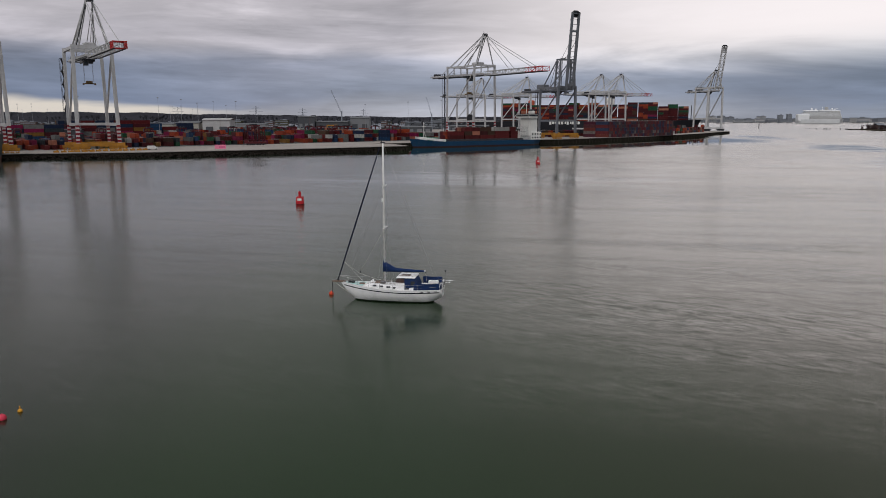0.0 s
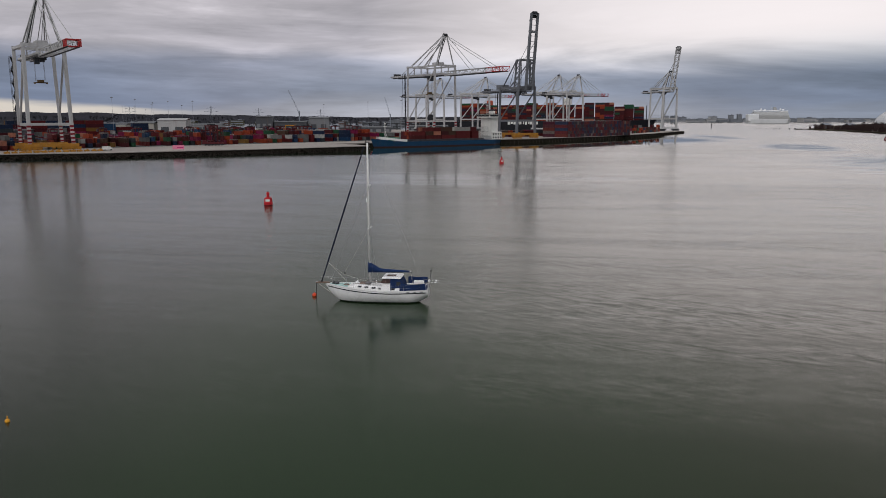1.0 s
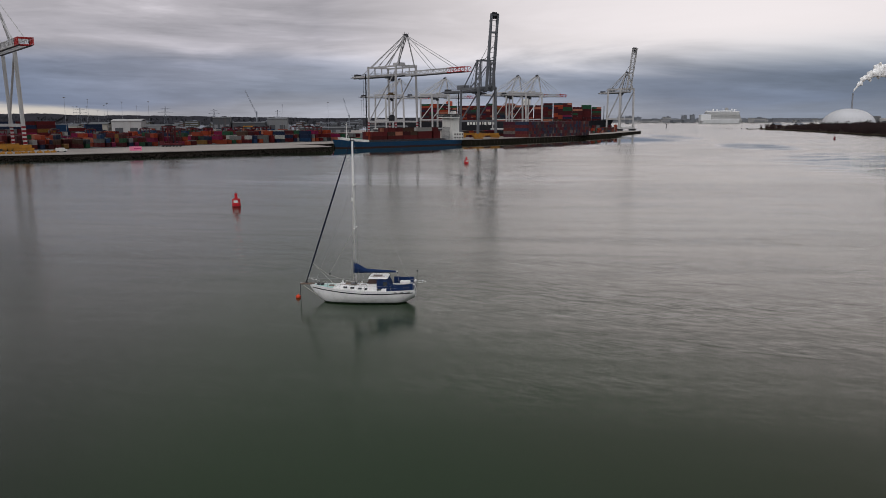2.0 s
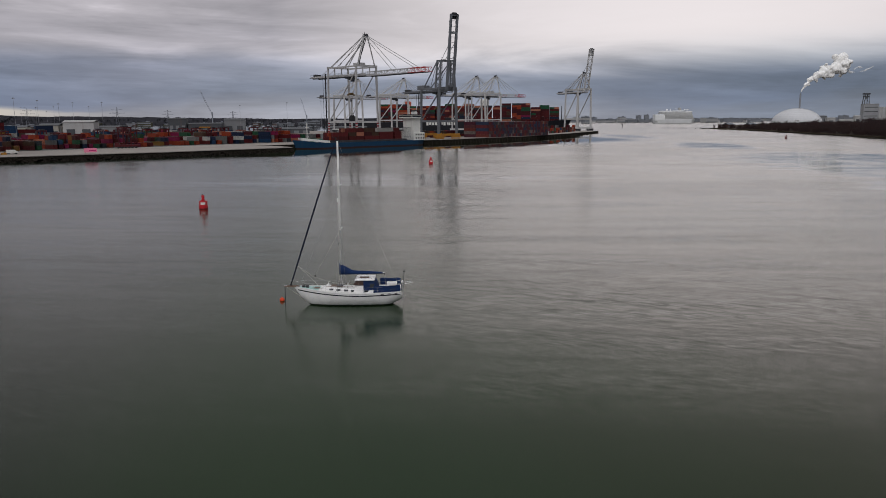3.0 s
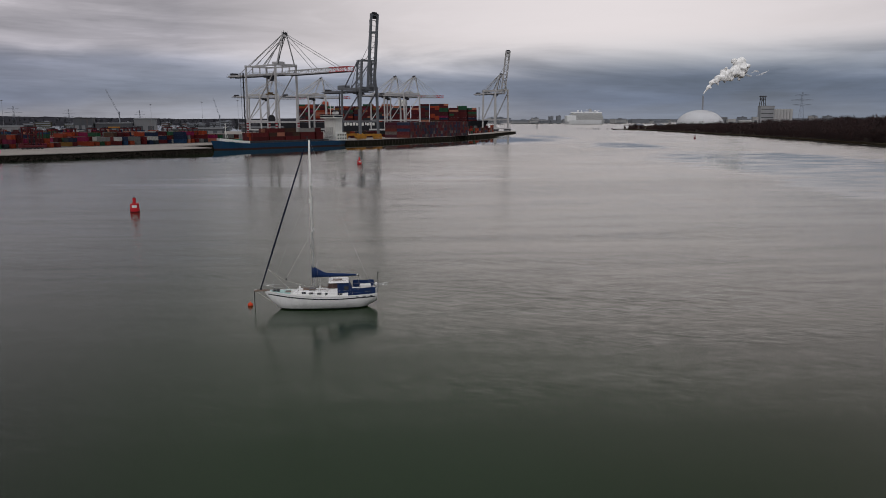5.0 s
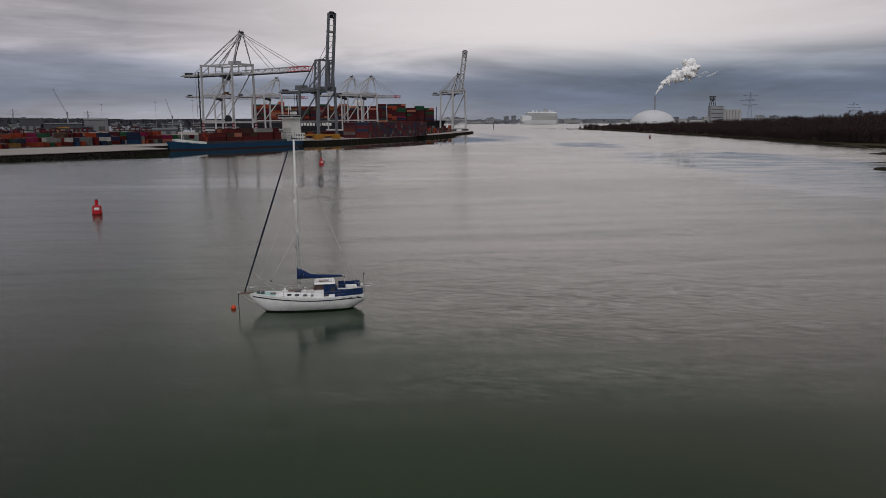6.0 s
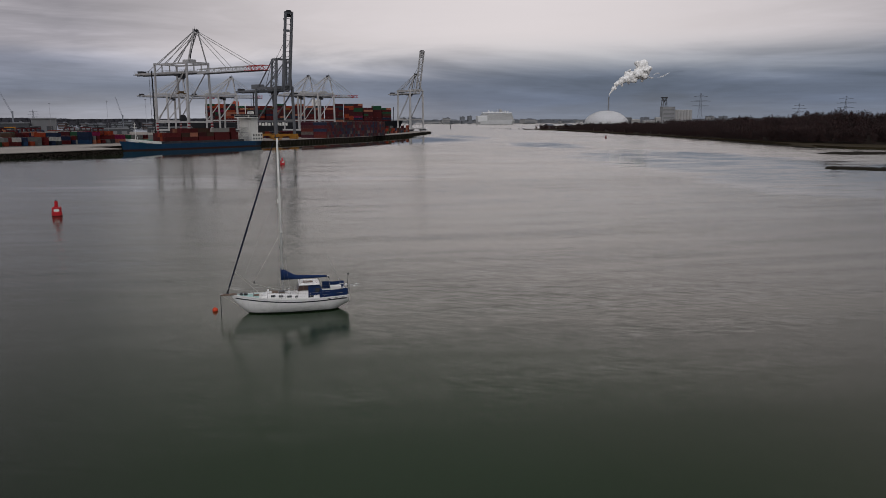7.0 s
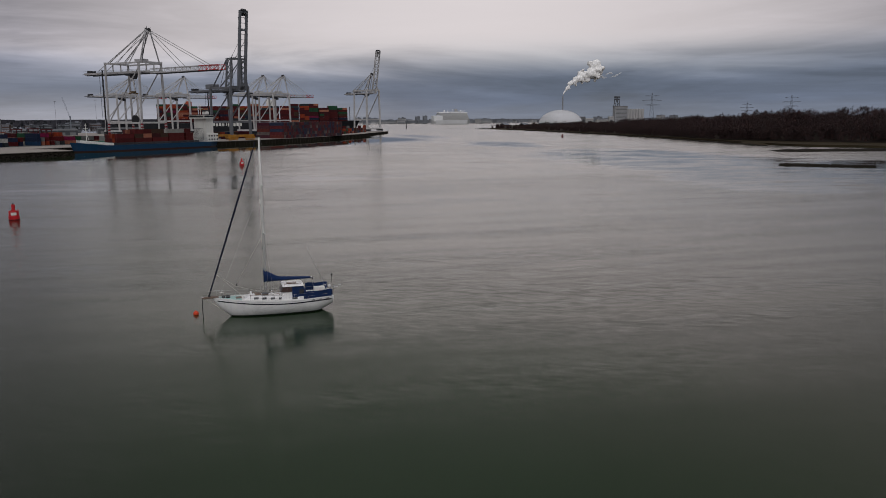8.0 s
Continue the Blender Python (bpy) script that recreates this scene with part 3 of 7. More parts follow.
def sts_crane(label, X, Y, th, w, g, Hp, hb, Ha, out, back, ay, paint, red=True, raised=None, stripes=True, detail=True, red_from=0.72, tower=False, slim=1.0):
    """A container crane; y is seawards, the origin on the quay between the seaward legs. Heights are over the quay."""
    c = thing("gantry_crane", label, "gantry crane", pose(X, Y, QUAY, 0, 0, th - 90), "quay cranes")
    Hp, hb, Ha = Hp - QUAY, hb - QUAY, Ha - QUAY
    hw, tie = w / 2, 14.0
    # bogies, sill beams and legs
    for y in (0, -g):
        part("sill_beam", Geo().box((0, y, 3.4), (w + 7, 1.8, 1.7)), m_yellow if detail else paint, c, "yellow sill beam" if detail else "")
        for sx in (-1, 1):
            b = Geo().box((sx * hw, y, 2.1), (9.5, 1.3, 0.9))
            for k in (-3, -1, 1, 3):
                b.box((sx * hw + k * 1.15, y, 1.35), (1.9, 1.1, 0.7))
                b.tube((sx * hw + k * 1.15 - 0.45, y - 0.3, 0.42), (sx * hw + k * 1.15 - 0.45, y + 0.3, 0.42), 0.42, 8)
                b.tube((sx * hw + k * 1.15 + 0.45, y - 0.3, 0.42), (sx * hw + k * 1.15 + 0.45, y + 0.3, 0.42), 0.42, 8)
            part("bogie", b, m_yellow if detail else m_dark, c, "yellow wheel bogie with rust stains" if detail else "")
            lw = (1.7 if y == 0 else 1.5) * slim
            flare = 0.9 * sx
            leg = part("leg", Geo().beam((sx * hw + flare, y, 4.2), (sx * hw, y, Hp), lw, lw * 0.9), paint, c)
            if stripes:
                for k in range(5):
                    z = 4.6 + k * 2.0
                    fx = sx * hw + flare * (1 - (z - 4.2) / (Hp - 4.2))
                    part("leg_band", Geo().box((fx, y, z + 0.5), (lw + 0.12, lw * 0.9 + 0.12, 1.0)), m_band, leg, "dark red warning band")
    for sx in (-1, 1):
        part("side_tie", Geo().beam((sx * hw, 0, tie), (sx * hw, -g, tie), 1.3 * slim, 1.6 * slim), paint, c)
        part("diagonal_brace", Geo().tube((sx * hw, -g, tie + 0.6), (sx * hw, 0, Hp - 3.5), 0.55 * slim, 8), paint, c)
        part("top_side_beam", Geo().beam((sx * hw, 1.0, Hp - 1), (sx * hw, -g - 1, Hp - 1), 1.1 * slim, 1.5 * slim), paint, c)
    part("portal_beam", Geo().beam((-hw - 0.8, 0, Hp - 0.6), (hw + 0.8, 0, Hp - 0.6), 1.4 * slim, 1.9 * slim), paint, c)
    part("portal_beam", Geo().beam((-hw - 0.8, -g, Hp - 0.6), (hw + 0.8, -g, Hp - 0.6), 1.4 * slim, 1.7 * slim), paint, c)
    part("portal_tie", Geo().beam((-hw, -g, tie), (hw, -g, tie), 1.2, 1.4), paint, c)
    # apex frame
    top = Vector((0, ay, Ha))
    a = Geo()
    for sx in (-1, 1):
        if tower:
            # upright lattice towers over the seaward legs, tied back to the rear
            for y in (0.0, ay):
                a.beam((sx * hw * 0.92, y, Hp - 2), (sx * hw * 0.80, y * 0.7, Ha), 1.1)
            for k in range(5):
                z0, z1 = Hp + (Ha - Hp) * k / 5, Hp + (Ha - Hp) * (k + 1) / 5
                a.beam((sx * hw * 0.9, 0, z0), (sx * hw * 0.86, ay * 0.85, z1), 0.45)
                a.beam((sx * hw * 0.9, ay * 0.9, z0), (sx * hw * 0.86, 0, z1), 0.45)
            a.beam((sx * hw * 0.80, ay * 0.7, Ha), (sx * 3.2, -g - back * 0.15, hb + 1), 0.7)
            a.beam((-hw * 0.80, ay * 0.35 * (1 + sx), Ha), (hw * 0.80, ay * 0.35 * (1 + sx), Ha), 1.1)
            continue
        a.beam((sx * hw * 0.85, 0, Hp), (sx * 1.6, ay, Ha), 0.9 * slim)
        a.beam((sx * hw * 0.6, -g, Hp), (sx * 1.6, ay, Ha), 0.65 * slim)
        a.beam((sx * hw * 0.45, -g * 0.45, Hp), (sx * 1.2, ay, Ha), 0.5)
    if not tower:
        a.beam((-2.2, ay, Ha), (2.2, ay, Ha), 1.2)
    part("apex_frame", a, paint, c)
    ap = Geo().cham((0, ay, Ha + 0.4), (3.4, 2.4, 1.0), 0.2)
    for sx in (-1, 1):
        ap.tube((sx * 1.0 - 0.25, ay, Ha + 0.7), (sx * 1.0 + 0.25, ay, Ha + 0.7), 0.8, 10)
        for sy in (-1, 1):
            ap.beam((sx * 1.7, ay + sy * 1.2, Ha + 0.8), (sx * 1.7, ay + sy * 1.2, Ha + 1.9), 0.08)
    ap.beam((0.9, ay, Ha + 1), (0.9, ay, Ha + 2.8), 0.1)
    part("sheave_platform", ap, m_dark, c, "dark sheave platform")
    part("access_ladder", Geo().beam((hw * 0.8, 1.2, Hp), (1.6, ay + 1.4, Ha), 0.5, 0.2), m_dark, c)
    # fixed girder from the back end to the hinge
    gi = Geo()
    for sx in (-1, 1):
        gi.beam((sx * 3.2, -g - back, hb), (sx * 3.2, 3.0, hb), 0.8, 1.1)
    for k in range(9):
        y = -g - back + (g + back + 3) * k / 8
        gi.beam((-3.2, y, hb - 0.6), (3.2, y, hb - 0.6), 0.5)
    part("fixed_girder", gi, paint, c)
    # dark bars under the girder stand in for its shaded underside
    for sx in (-1, 1):
        part("trolley_rail", Geo().beam((sx * 2.6, -g - back + 1, hb - 1.25), (sx * 2.6, 3.0, hb - 1.25), 0.5, 0.5), m_dark, c, "dark trolley rail")
    part("end_platform", Geo().box((0, -g - back - 0.8, hb - 0.4), (8.0, 1.6, 0.4)).box((0, -g - back + 3, hb + 1.4), (5.0, 3.0, 1.6)), m_dark, c, "dark rear platform")
    for sx in (-1, 1):
        for y in (0, -g):
            part("girder_hanger", Geo().beam((sx * 3.2, y, hb), (sx * 3.2, y, Hp - 1), 0.6), paint, c)
    # the boom
    if raised is None:
        tip = Vector((0, out, hb + 0.6))
        split = Vector((0, 3, hb)).lerp(tip, red_from)
        b1, b2 = Geo(), Geo()
        lattice(b1, (0, 3, hb), split, 6.0, 3.0, 13, 0.2)
        lattice(b2, split, tip, 6.0, 3.0, 5, 0.2)
        for sx in (-1, 1):
            b1.beam((sx * 3.0, 3, hb - 1.3), split + Vector((sx * 3.0, 0, -1.3)), 0.4, 0.5)
        boom = part("boom", b1, paint, c)
        # the same dark bars give the boom its underside shade
        for sx in (-1, 1):
            part("boom_rail", Geo().beam((sx * 2.4, 3, hb - 1.75), tip + Vector((sx * 2.4, -1, -1.75)), 0.6, 0.45), m_dark, boom, "dark trolley rail")
        part("boom_tip", b2, m_redp if red else paint, boom, "red and white painted boom tip" if red else "")
        ends = [0.45, 0.84]
    else:
        tip = Vector((0, 3 + out * math.cos(radians(raised)), hb + out * math.sin(radians(raised))))
        split = Vector((0, 3, hb)).lerp(tip, red_from)
        b1, b2 = Geo(), Geo()
        if detail:
            for sx in (-1, 1):
                b1.beam(Vector((sx * 3.1, 3, hb)), split + Vector((sx * 3.1, 0, 0)), 1.5, 2.0)
                b2.beam(split + Vector((sx * 3.1, 0, 0)), tip + Vector((sx * 3.1, 0, 0)), 1.3, 1.8)
            for k in range(4):
                q = Vector((0, 3, hb)).lerp(tip, (0.06, 0.36, 0.76, 0.99)[k])
                (b1 if k < 2 else b2).beam(q - Vector((3.1, 0, 0)), q + Vector((3.1, 0, 0)), 1.3)
            for k in range(13):
                q = Vector((0, 3.6, hb)).lerp(tip, 0.08 + 0.07 * k)
                q2 = Vector((0, 3.6, hb)).lerp(tip, 0.15 + 0.07 * k)
                gg = b1 if 0.08 + 0.07 * k < red_from else b2
                for sx in (-1, 1):
                    gg.beam(q + Vector((sx * 3.1, -0.9, 0)), q2 + Vector((sx * 3.1, -2.1 if k % 2 else -0.9, 0)), 0.3)
                gg.beam(q - Vector((3.1, 1.2, 0)), q + Vector((3.1, -1.2, 0)), 0.28)
        else:
            lattice(b1, (0, 3, hb), split, 5.0, 2.2, 10, 0.38)
            lattice(b2, split, tip, 5.0, 2.2, 6, 0.38)
        boom = part("boom", b1, paint, c)
        part("boom_tip", b2, m_redp if red else paint, boom)
        part("tip_platform", Geo().box(tip + Vector((0, 0, 0.2)), (6.6, 2.4, 0.4)).box(tip + Vector((0, -1.4, -2)), (5.0, 0.4, 3)).cham(tip + Vector((0, 0, 0.9)), (4.6, 1.6, 1.1), 0.4), m_dark, boom, "dark end platform")
        ends = [0.42, 0.62]
    fs = Geo()
    for e in ends:
        q = Vector((0, 3, hb + 1)).lerp(tip, e)
        for sx in (-1, 1):
            fs.tube((sx * 1.8, ay, Ha), q + Vector((sx * 2.6, 0, 0.8)), 0.22 if raised is None else 0.16, 5)
    part("forestay", fs, paint if raised is None else m_dark, c)
    bs = Geo()
    for sx in (-1, 1):
        if tower:
            bs.tube((sx * hw * 0.8, ay * 0.7, Ha), (sx * 3.2, -g * 0.8, hb + 1), 0.2, 5)
            continue
        bs.tube((sx * 1.8, ay, Ha), (sx * 3.2, -g - back * 0.55, hb + 1), 0.22, 5)
        bs.tube((sx * 1.8, ay, Ha), (sx * 3.2, -g * 0.85, Hp), 0.2, 5)
    part("backstay", bs, paint, c)
    # machinery, trolley, cab, spreader
    if raised is None:
        part("machinery_house", Geo().cham((0, -g * 0.24, Hp + 0.9), (5.4, 8.0, 2.2), 0.3), paint, c, "white machinery house over the portal")
    else:
        part("machinery_house", Geo().cham((0, -g - back * 0.25, hb + 3.0), (6.5, 9.0, 3.8), 0.3), m_grey, c, "machinery house")
    ty = -g * 0.55
    tr = Geo().box((0, ty, hb - 1.8), (6.6, 5.5, 1.2)).box((0, ty + 1.5, hb - 2.9), (4.6, 2.6, 1.2))
    part("trolley", tr, m_dark, c, "dark trolley under the girder")
    cab = part("cab", Geo().cham((1.8, ty + 4.2, hb - 3.4), (2.4, 2.8, 2.6), 0.25), m_dark, c, "dark driver's cab")
    part("window", Geo().box((1.8, ty + 5.62, hb - 3.5), (2.0, 0.06, 1.6)), m_glass, cab)
    if detail:
        sp = Geo().box((0, ty, hb - 14.0), (6.1, 1.0, 0.5))
        sp.box((0, ty, hb - 13.2), (3.0, 2.2, 1.2))
        for sx in (-1, 1):
            sp.box((sx * 2.9, ty, hb - 14.2), (0.5, 2.4, 0.8))
        spr = part("spreader", sp, m_rusty, c, "rusty dark spreader hanging on ropes")
        ro = Geo()
        for sx in (-1, 1):
            for sy in (-0.8, 0.8):
                ro.tube((sx * 2.2, ty + sy, hb - 13), (sx * 2.2, ty + sy, hb - 2), 0.06, 4)
        part("hoist_rope", ro, m_wire, spr)
        # zig-zag access stair up a landside leg
        st, z, k = Geo(), 5.0, 0
        while z < Hp - 6:
            y0, y1 = (-g - 1.4, -g - 3.6) if k % 2 else (-g - 3.6, -g - 1.4)
            xo = hw + (0.2 if k % 2 else 1.6)
            st.beam((hw + 1.8 - (xo - hw), y0, z), (xo, y1, z + 3.4), 0.9, 0.2)
            st.beam((hw + 1.8 - (xo - hw), y0, z + 1.0), (xo, y1, z + 4.4), 0.08)
            st.box((xo, y1, z + 3.4), (1.6, 1.2, 0.15))
            z, k = z + 3.4, k + 1
        for xo, yo in ((-0.4, 3.9), (2.2, 3.9), (-0.4, 1.2), (2.2, 1.2)):
            st.beam((hw + xo, -g - yo, 4), (hw + xo, -g - yo, z), 0.16)
        part("stair", st, m_dark, c, "dark zig-zag access stair")
        rl = Geo()
        for sx in (-1, 1):
            rl.tube((sx * 4.1, -g - back, hb + 1.6), (sx * 4.1, 2, hb + 1.6), 0.06, 4)
            for kk in range(15):
                yy = -g - back + (g + back) * kk / 14
                rl.tube((sx * 4.1, yy, hb + 0.5), (sx * 4.1, yy, hb + 1.6), 0.05, 4)
        part("walkway_rail", rl, m_wire, c)
    return c


WHITE_CRANE = "tall white container crane with red-banded legs, boom lowered"
CRANE_A = sts_crane("weathered white container crane over the feeder ship, boom lowered", 44.2, 571.6, -55.9, 18.6, 32.8, 57.5, 51.0, 78.0, 64.6, 29.6, 0.1, m_weathered, slim=0.72)
part("cable_reel", Geo().tube((-9.3, -29.4, 16.2), (-9.3, -28.6, 16.2), 3.1, 20).tube((-9.3, -31.9, 16.2), (-9.3, -28.2, 16.2), 0.5, 8), m_dark, CRANE_A, "black cable reel")
sts_crane(WHITE_CRANE, -173.2, 419.2, -56.9, 18.7, 25.8, 57.3, 52.6, 79.7, 64.0, 25.0, 2.3, m_white, red_from=0.88)
sts_crane(WHITE_CRANE, -216.3, 391.0, -56.9, 18.7, 25.8, 57.3, 53.6, 79.7, 66.0, 25.0, 2.3, m_white)
GREY = sts_crane("dark blue-grey container crane with its boom raised upright", 112.3, 612.8, -63.0, 16.5, 23.5, 43.5, 41.0, 64.0, 57.5, 33.0, -6.0, m_grey, red=False, raised=84, stripes=False, tower=True)
sts_crane("white container crane with raised boom at the quay's end", 333.7, 884.2, -81.0, 17.2, 29.3, 52.6, 48.8, 70.7, 49.0, 32.4, -1.6, m_white, red=False, raised=77, stripes=False, detail=False, red_from=0.86)
FAR_CRANE = "white container crane beside the large ship, boom lowered"
sts_crane(FAR_CRANE, 226.2, 897.2, 35.9, 19.7, 28.7, 48.1, 44.9, 67.1, 57.1, 29.4, 2.8, m_white, stripes=False, detail=False, slim=0.85)
sts_crane(FAR_CRANE, 205.0, 905.0, 35.9, 19.7, 28.7, 48.1, 44.9, 67.1, 57.1, 29.4, 2.8, m_white, stripes=False, detail=False, slim=0.85)
sts_crane(FAR_CRANE, 126.0, 960.0, 35.9, 19.7, 28.7, 48.1, 44.9, 67.1, 52.0, 29.4, 2.8, m_white, stripes=False, detail=False)
sts_crane(FAR_CRANE, 72.0, 985.0, 35.9, 19.7, 28.7, 48.1, 44.9, 67.1, 52.0, 29.4, 2.8, m_white, stripes=False, detail=False)
# ---------------------------------------------------------------- containers
BOX_COLORS = {
    "rust_red": (0.0754, 0.0074, 0.0090), "orange": (0.230, 0.036, 0.014), "maroon": (0.0492, 0.0066, 0.0098), "navy_blue": (0.0082, 0.0164, 0.0418),
    "blue": (0.0107, 0.0361, 0.0861), "green": (0.0131, 0.0615, 0.0303), "grey": (0.118, 0.122, 0.122), "white": (0.318, 0.318, 0.305),
    "brown": (0.052, 0.028, 0.018), "ochre": (0.1369, 0.0713, 0.0164), "magenta": (0.144, 0.008, 0.044), "peach": (0.304, 0.120, 0.078), "slate": (0.022, 0.029, 0.035),
}
m_box = {k: material(k + "_container_steel", v, 0.55, var=0.22, scale=0.5, fine=6, streaks=0.15, random_var=0.3) for k, v in BOX_COLORS.items()}


def container_geo(length):
    """A shipping container: corner posts and rails round recessed ribbed walls, door bars at one end. x is its length."""
    gg, L, W, H = Geo(), length, 2.44, 2.59
    gg.box((0, 0, H / 2), (L - 0.16, W - 0.14, H - 0.10))
    for sx in (-1, 1):
        for sy in (-1, 1):
            gg.box((sx * (L / 2 - 0.08), sy * (W / 2 - 0.07), H / 2), (0.16, 0.14, H))
    for sy in (-1, 1):
        gg.box((0, sy * (W / 2 - 0.05), H - 0.06), (L - 0.32, 0.1, 0.12))
        gg.box((0, sy * (W / 2 - 0.05), 0.08), (L - 0.32, 0.1, 0.16))
    for y in (-0.7, -0.25, 0.25, 0.7):
        gg.box((-L / 2 + 0.03, y, H / 2), (0.06, 0.05, H - 0.3))
    return gg


BOX_MESH = {(L, k): None for L in (12.19, 6.06) for k in BOX_COLORS}
for (L, k) in BOX_MESH:
    BOX_MESH[(L, k)] = container_geo(L).mesh("container_shell", m_box[k])


def container(m, color, L=12.19, group="stacked yard containers", where="in a yard stack"):
    ob = new("container", BOX_MESH[(L, color)])
    ob.matrix_basis = m
    size = "forty" if L > 10 else "twenty"
    return tagged(ob, "%s steel %s-foot shipping container %s" % (color.replace("_", " "), size, where), "container", group)


def joined_boxes(name, label, boxes, mat, group=""):
    """Many containers farther off as one mesh; each entry is a centre of the base, length and turn."""
    vs, fs = [], []
    for (x, y, z), L, rz in boxes:
        ca, sa = math.cos(radians(rz)), math.sin(radians(rz))
        o = len(vs)
        a, w, h, q = L / 2, 1.22, 2.57, 0.14
        loc = [(-a, -w, 0), (a, -w, 0), (a, w, 0), (-a, w, 0), (-a, -w, h), (a, -w, h), (a, w, h), (-a, w, h)]
        # recessed panels inside the frame of both long sides and both ends
        k = 0.06
        loc += [(-a + q, -w + k, q), (a - q, -w + k, q), (a - q, -w + k, h - q), (-a + q, -w + k, h - q)]
        loc += [(a - k, -w + q, q), (a - k, w - q, q), (a - k, w - q, h - q), (a - k, -w + q, h - q)]
        loc += [(a - q, w - k, q), (-a + q, w - k, q), (-a + q, w - k, h - q), (a - q, w - k, h - q)]
        loc += [(-a + k, w - q, q), (-a + k, -w + q, q), (-a + k, -w + q, h - q), (-a + k, w - q, h - q)]
        vs += [(x + px * ca - py * sa, y + px * sa + py * ca, z + pz) for px, py, pz in loc]
        fs.append((o + 4, o + 5, o + 6, o + 7))
        for c, (i, j, m_, n_) in enumerate(((0, 1, 5, 4), (1, 2, 6, 5), (2, 3, 7, 6), (3, 0, 4, 7))):
            r = [o + 8 + c * 4 + e for e in range(4)]
            e = [o + i, o + j, o + m_, o + n_]
            fs.append(tuple(r))
            fs += [(e[t], e[(t + 1) % 4], r[(t + 1) % 4], r[t]) for t in range(4)]
    gg = Geo()
    gg.v, gg.f = vs, fs
    return tagged(new(name, gg.mesh(name, mat)), label, "containers", group, "stuff")


YARD_PALETTE = [BOX_COLORS[k] for k in ("rust_red", "maroon", "navy_blue", "orange", "rust_red", "slate", "maroon", "magenta", "blue", "rust_red", "green", "maroon", "magenta", "navy_blue", "orange", "brown", "grey", "white", "rust_red", "orange", "peach", "rust_red")]
m_yard = island_palette("mixed_yard_containers", YARD_PALETTE, 0.6, 0.2)
SHIP_PALETTE = [tuple(c * 0.85 for c in BOX_COLORS[k]) for k in ("rust_red", "maroon", "maroon", "rust_red", "maroon", "rust_red", "slate", "maroon", "rust_red", "navy_blue", "brown", "magenta",
                                                                "peach", "rust_red", "rust_red", "maroon", "orange", "green", "maroon")]
m_cargo = island_palette("mixed_ship_containers", SHIP_PALETTE, 0.6, 0.2)
# rows across the yard, landwards from the apron
rnd = random.Random(11)
ROW_TURN = math.degrees(math.atan2(N.y, N.x))
names = list(BOX_COLORS)
weights = [26, 16, 15, 8, 4, 6, 6, 10, 5, 4, 7, 5, 4]
boxes, count = [], 0
for row in range(-24, 66):
    s = row * 3.9
    if row % 17 in (15, 16):
        continue
    start = 44.0 + 3.0 * math.sin(row * 0.35) + (8 if row % 17 < 3 else 0)
    if row < 4:
        start = 34.0
    for blk in range(3):
        for k in range(6):
            d = start + blk * 96 + k * 12.9 + rnd.uniform(-0.4, 0.4)
            tall = rnd.choices((0, 1, 2, 3), (0.05, 0.22, 0.50, 0.23))[0]
            if blk == 0 and k == 0:
                tall = rnd.choices((0, 1, 2, 3), (0.08, 0.34, 0.50, 0.08))[0]
            for lev in range(tall):
                p = yard(s + rnd.uniform(-0.15, 0.15), d + 6.1, lev * 2.6)
                if blk == 0 and k < 2 and count < 225 and -12 < row < 62:
                    col = rnd.choices(names, weights)[0]
                    if rnd.random() < 0.3:
                        for e in (-3.1, 3.1):
                            container(Matrix.Translation(p + N * e) @ pose(0, 0, 0, 0, 0, ROW_TURN), rnd.choices(names, weights)[0], 6.06)
                            count += 1
                    else:
                        container(Matrix.Translation(p) @ pose(0, 0, 0, 0, 0, ROW_TURN), col)
                        count += 1
                else:
                    boxes.append((tuple(p), 12.19, ROW_TURN))
joined_boxes("container_rows", "long rows of mixed red, blue and orange containers", boxes, m_yard)

# taller stacks, long side to the water, behind the rows
tall_boxes = []
TURN_U = math.degrees(math.atan2(U.y, U.x))
for (s0, s1, d0, deep, high) in ((-70, -34, 150, 4, 5), (-20, 10, 150, 3, 5), (16, 78, 160, 4, 6), (84, 112, 190, 3, 5)):
    s = s0
    while s < s1:
        for k in range(deep):
            for lev in range(high - (rnd.random() < 0.3)):
                tall_boxes.append((tuple(yard(s, d0 + k * 2.7, lev * 2.6)), 12.19, TURN_U))
        s += 12.6
joined_boxes("container_stacks", "tall stacks of blue, red and yellow containers", tall_boxes,
             island_palette("stack_containers", [BOX_COLORS[k] for k in ("navy_blue", "navy_blue", "maroon", "rust_red", "blue", "navy_blue", "maroon", "ochre", "slate", "rust_red", "magenta", "grey")], 0.6, 0.15))

# the solid block of containers near the quay's end, ends to the water
A0, A1 = Vector((152, 640, QUAY)), Vector((228, 706, QUAY))
d = (A1 - A0).normalized()
nn = Vector((-d.y, d.x, 0))
k, back = 0, []
while k * 2.6 < (A1 - A0).length:
    p = A0 + d * (k * 2.6 + 1.3)
    rz = math.degrees(math.atan2(nn.y, nn.x))
    for deep in (0, 1):
        for lev in range(5):
            back.append((tuple(p + nn * (6.1 + 12.5 * deep) + Vector((0, 0, lev * 2.6))), 12.19, rz))
    k += 1
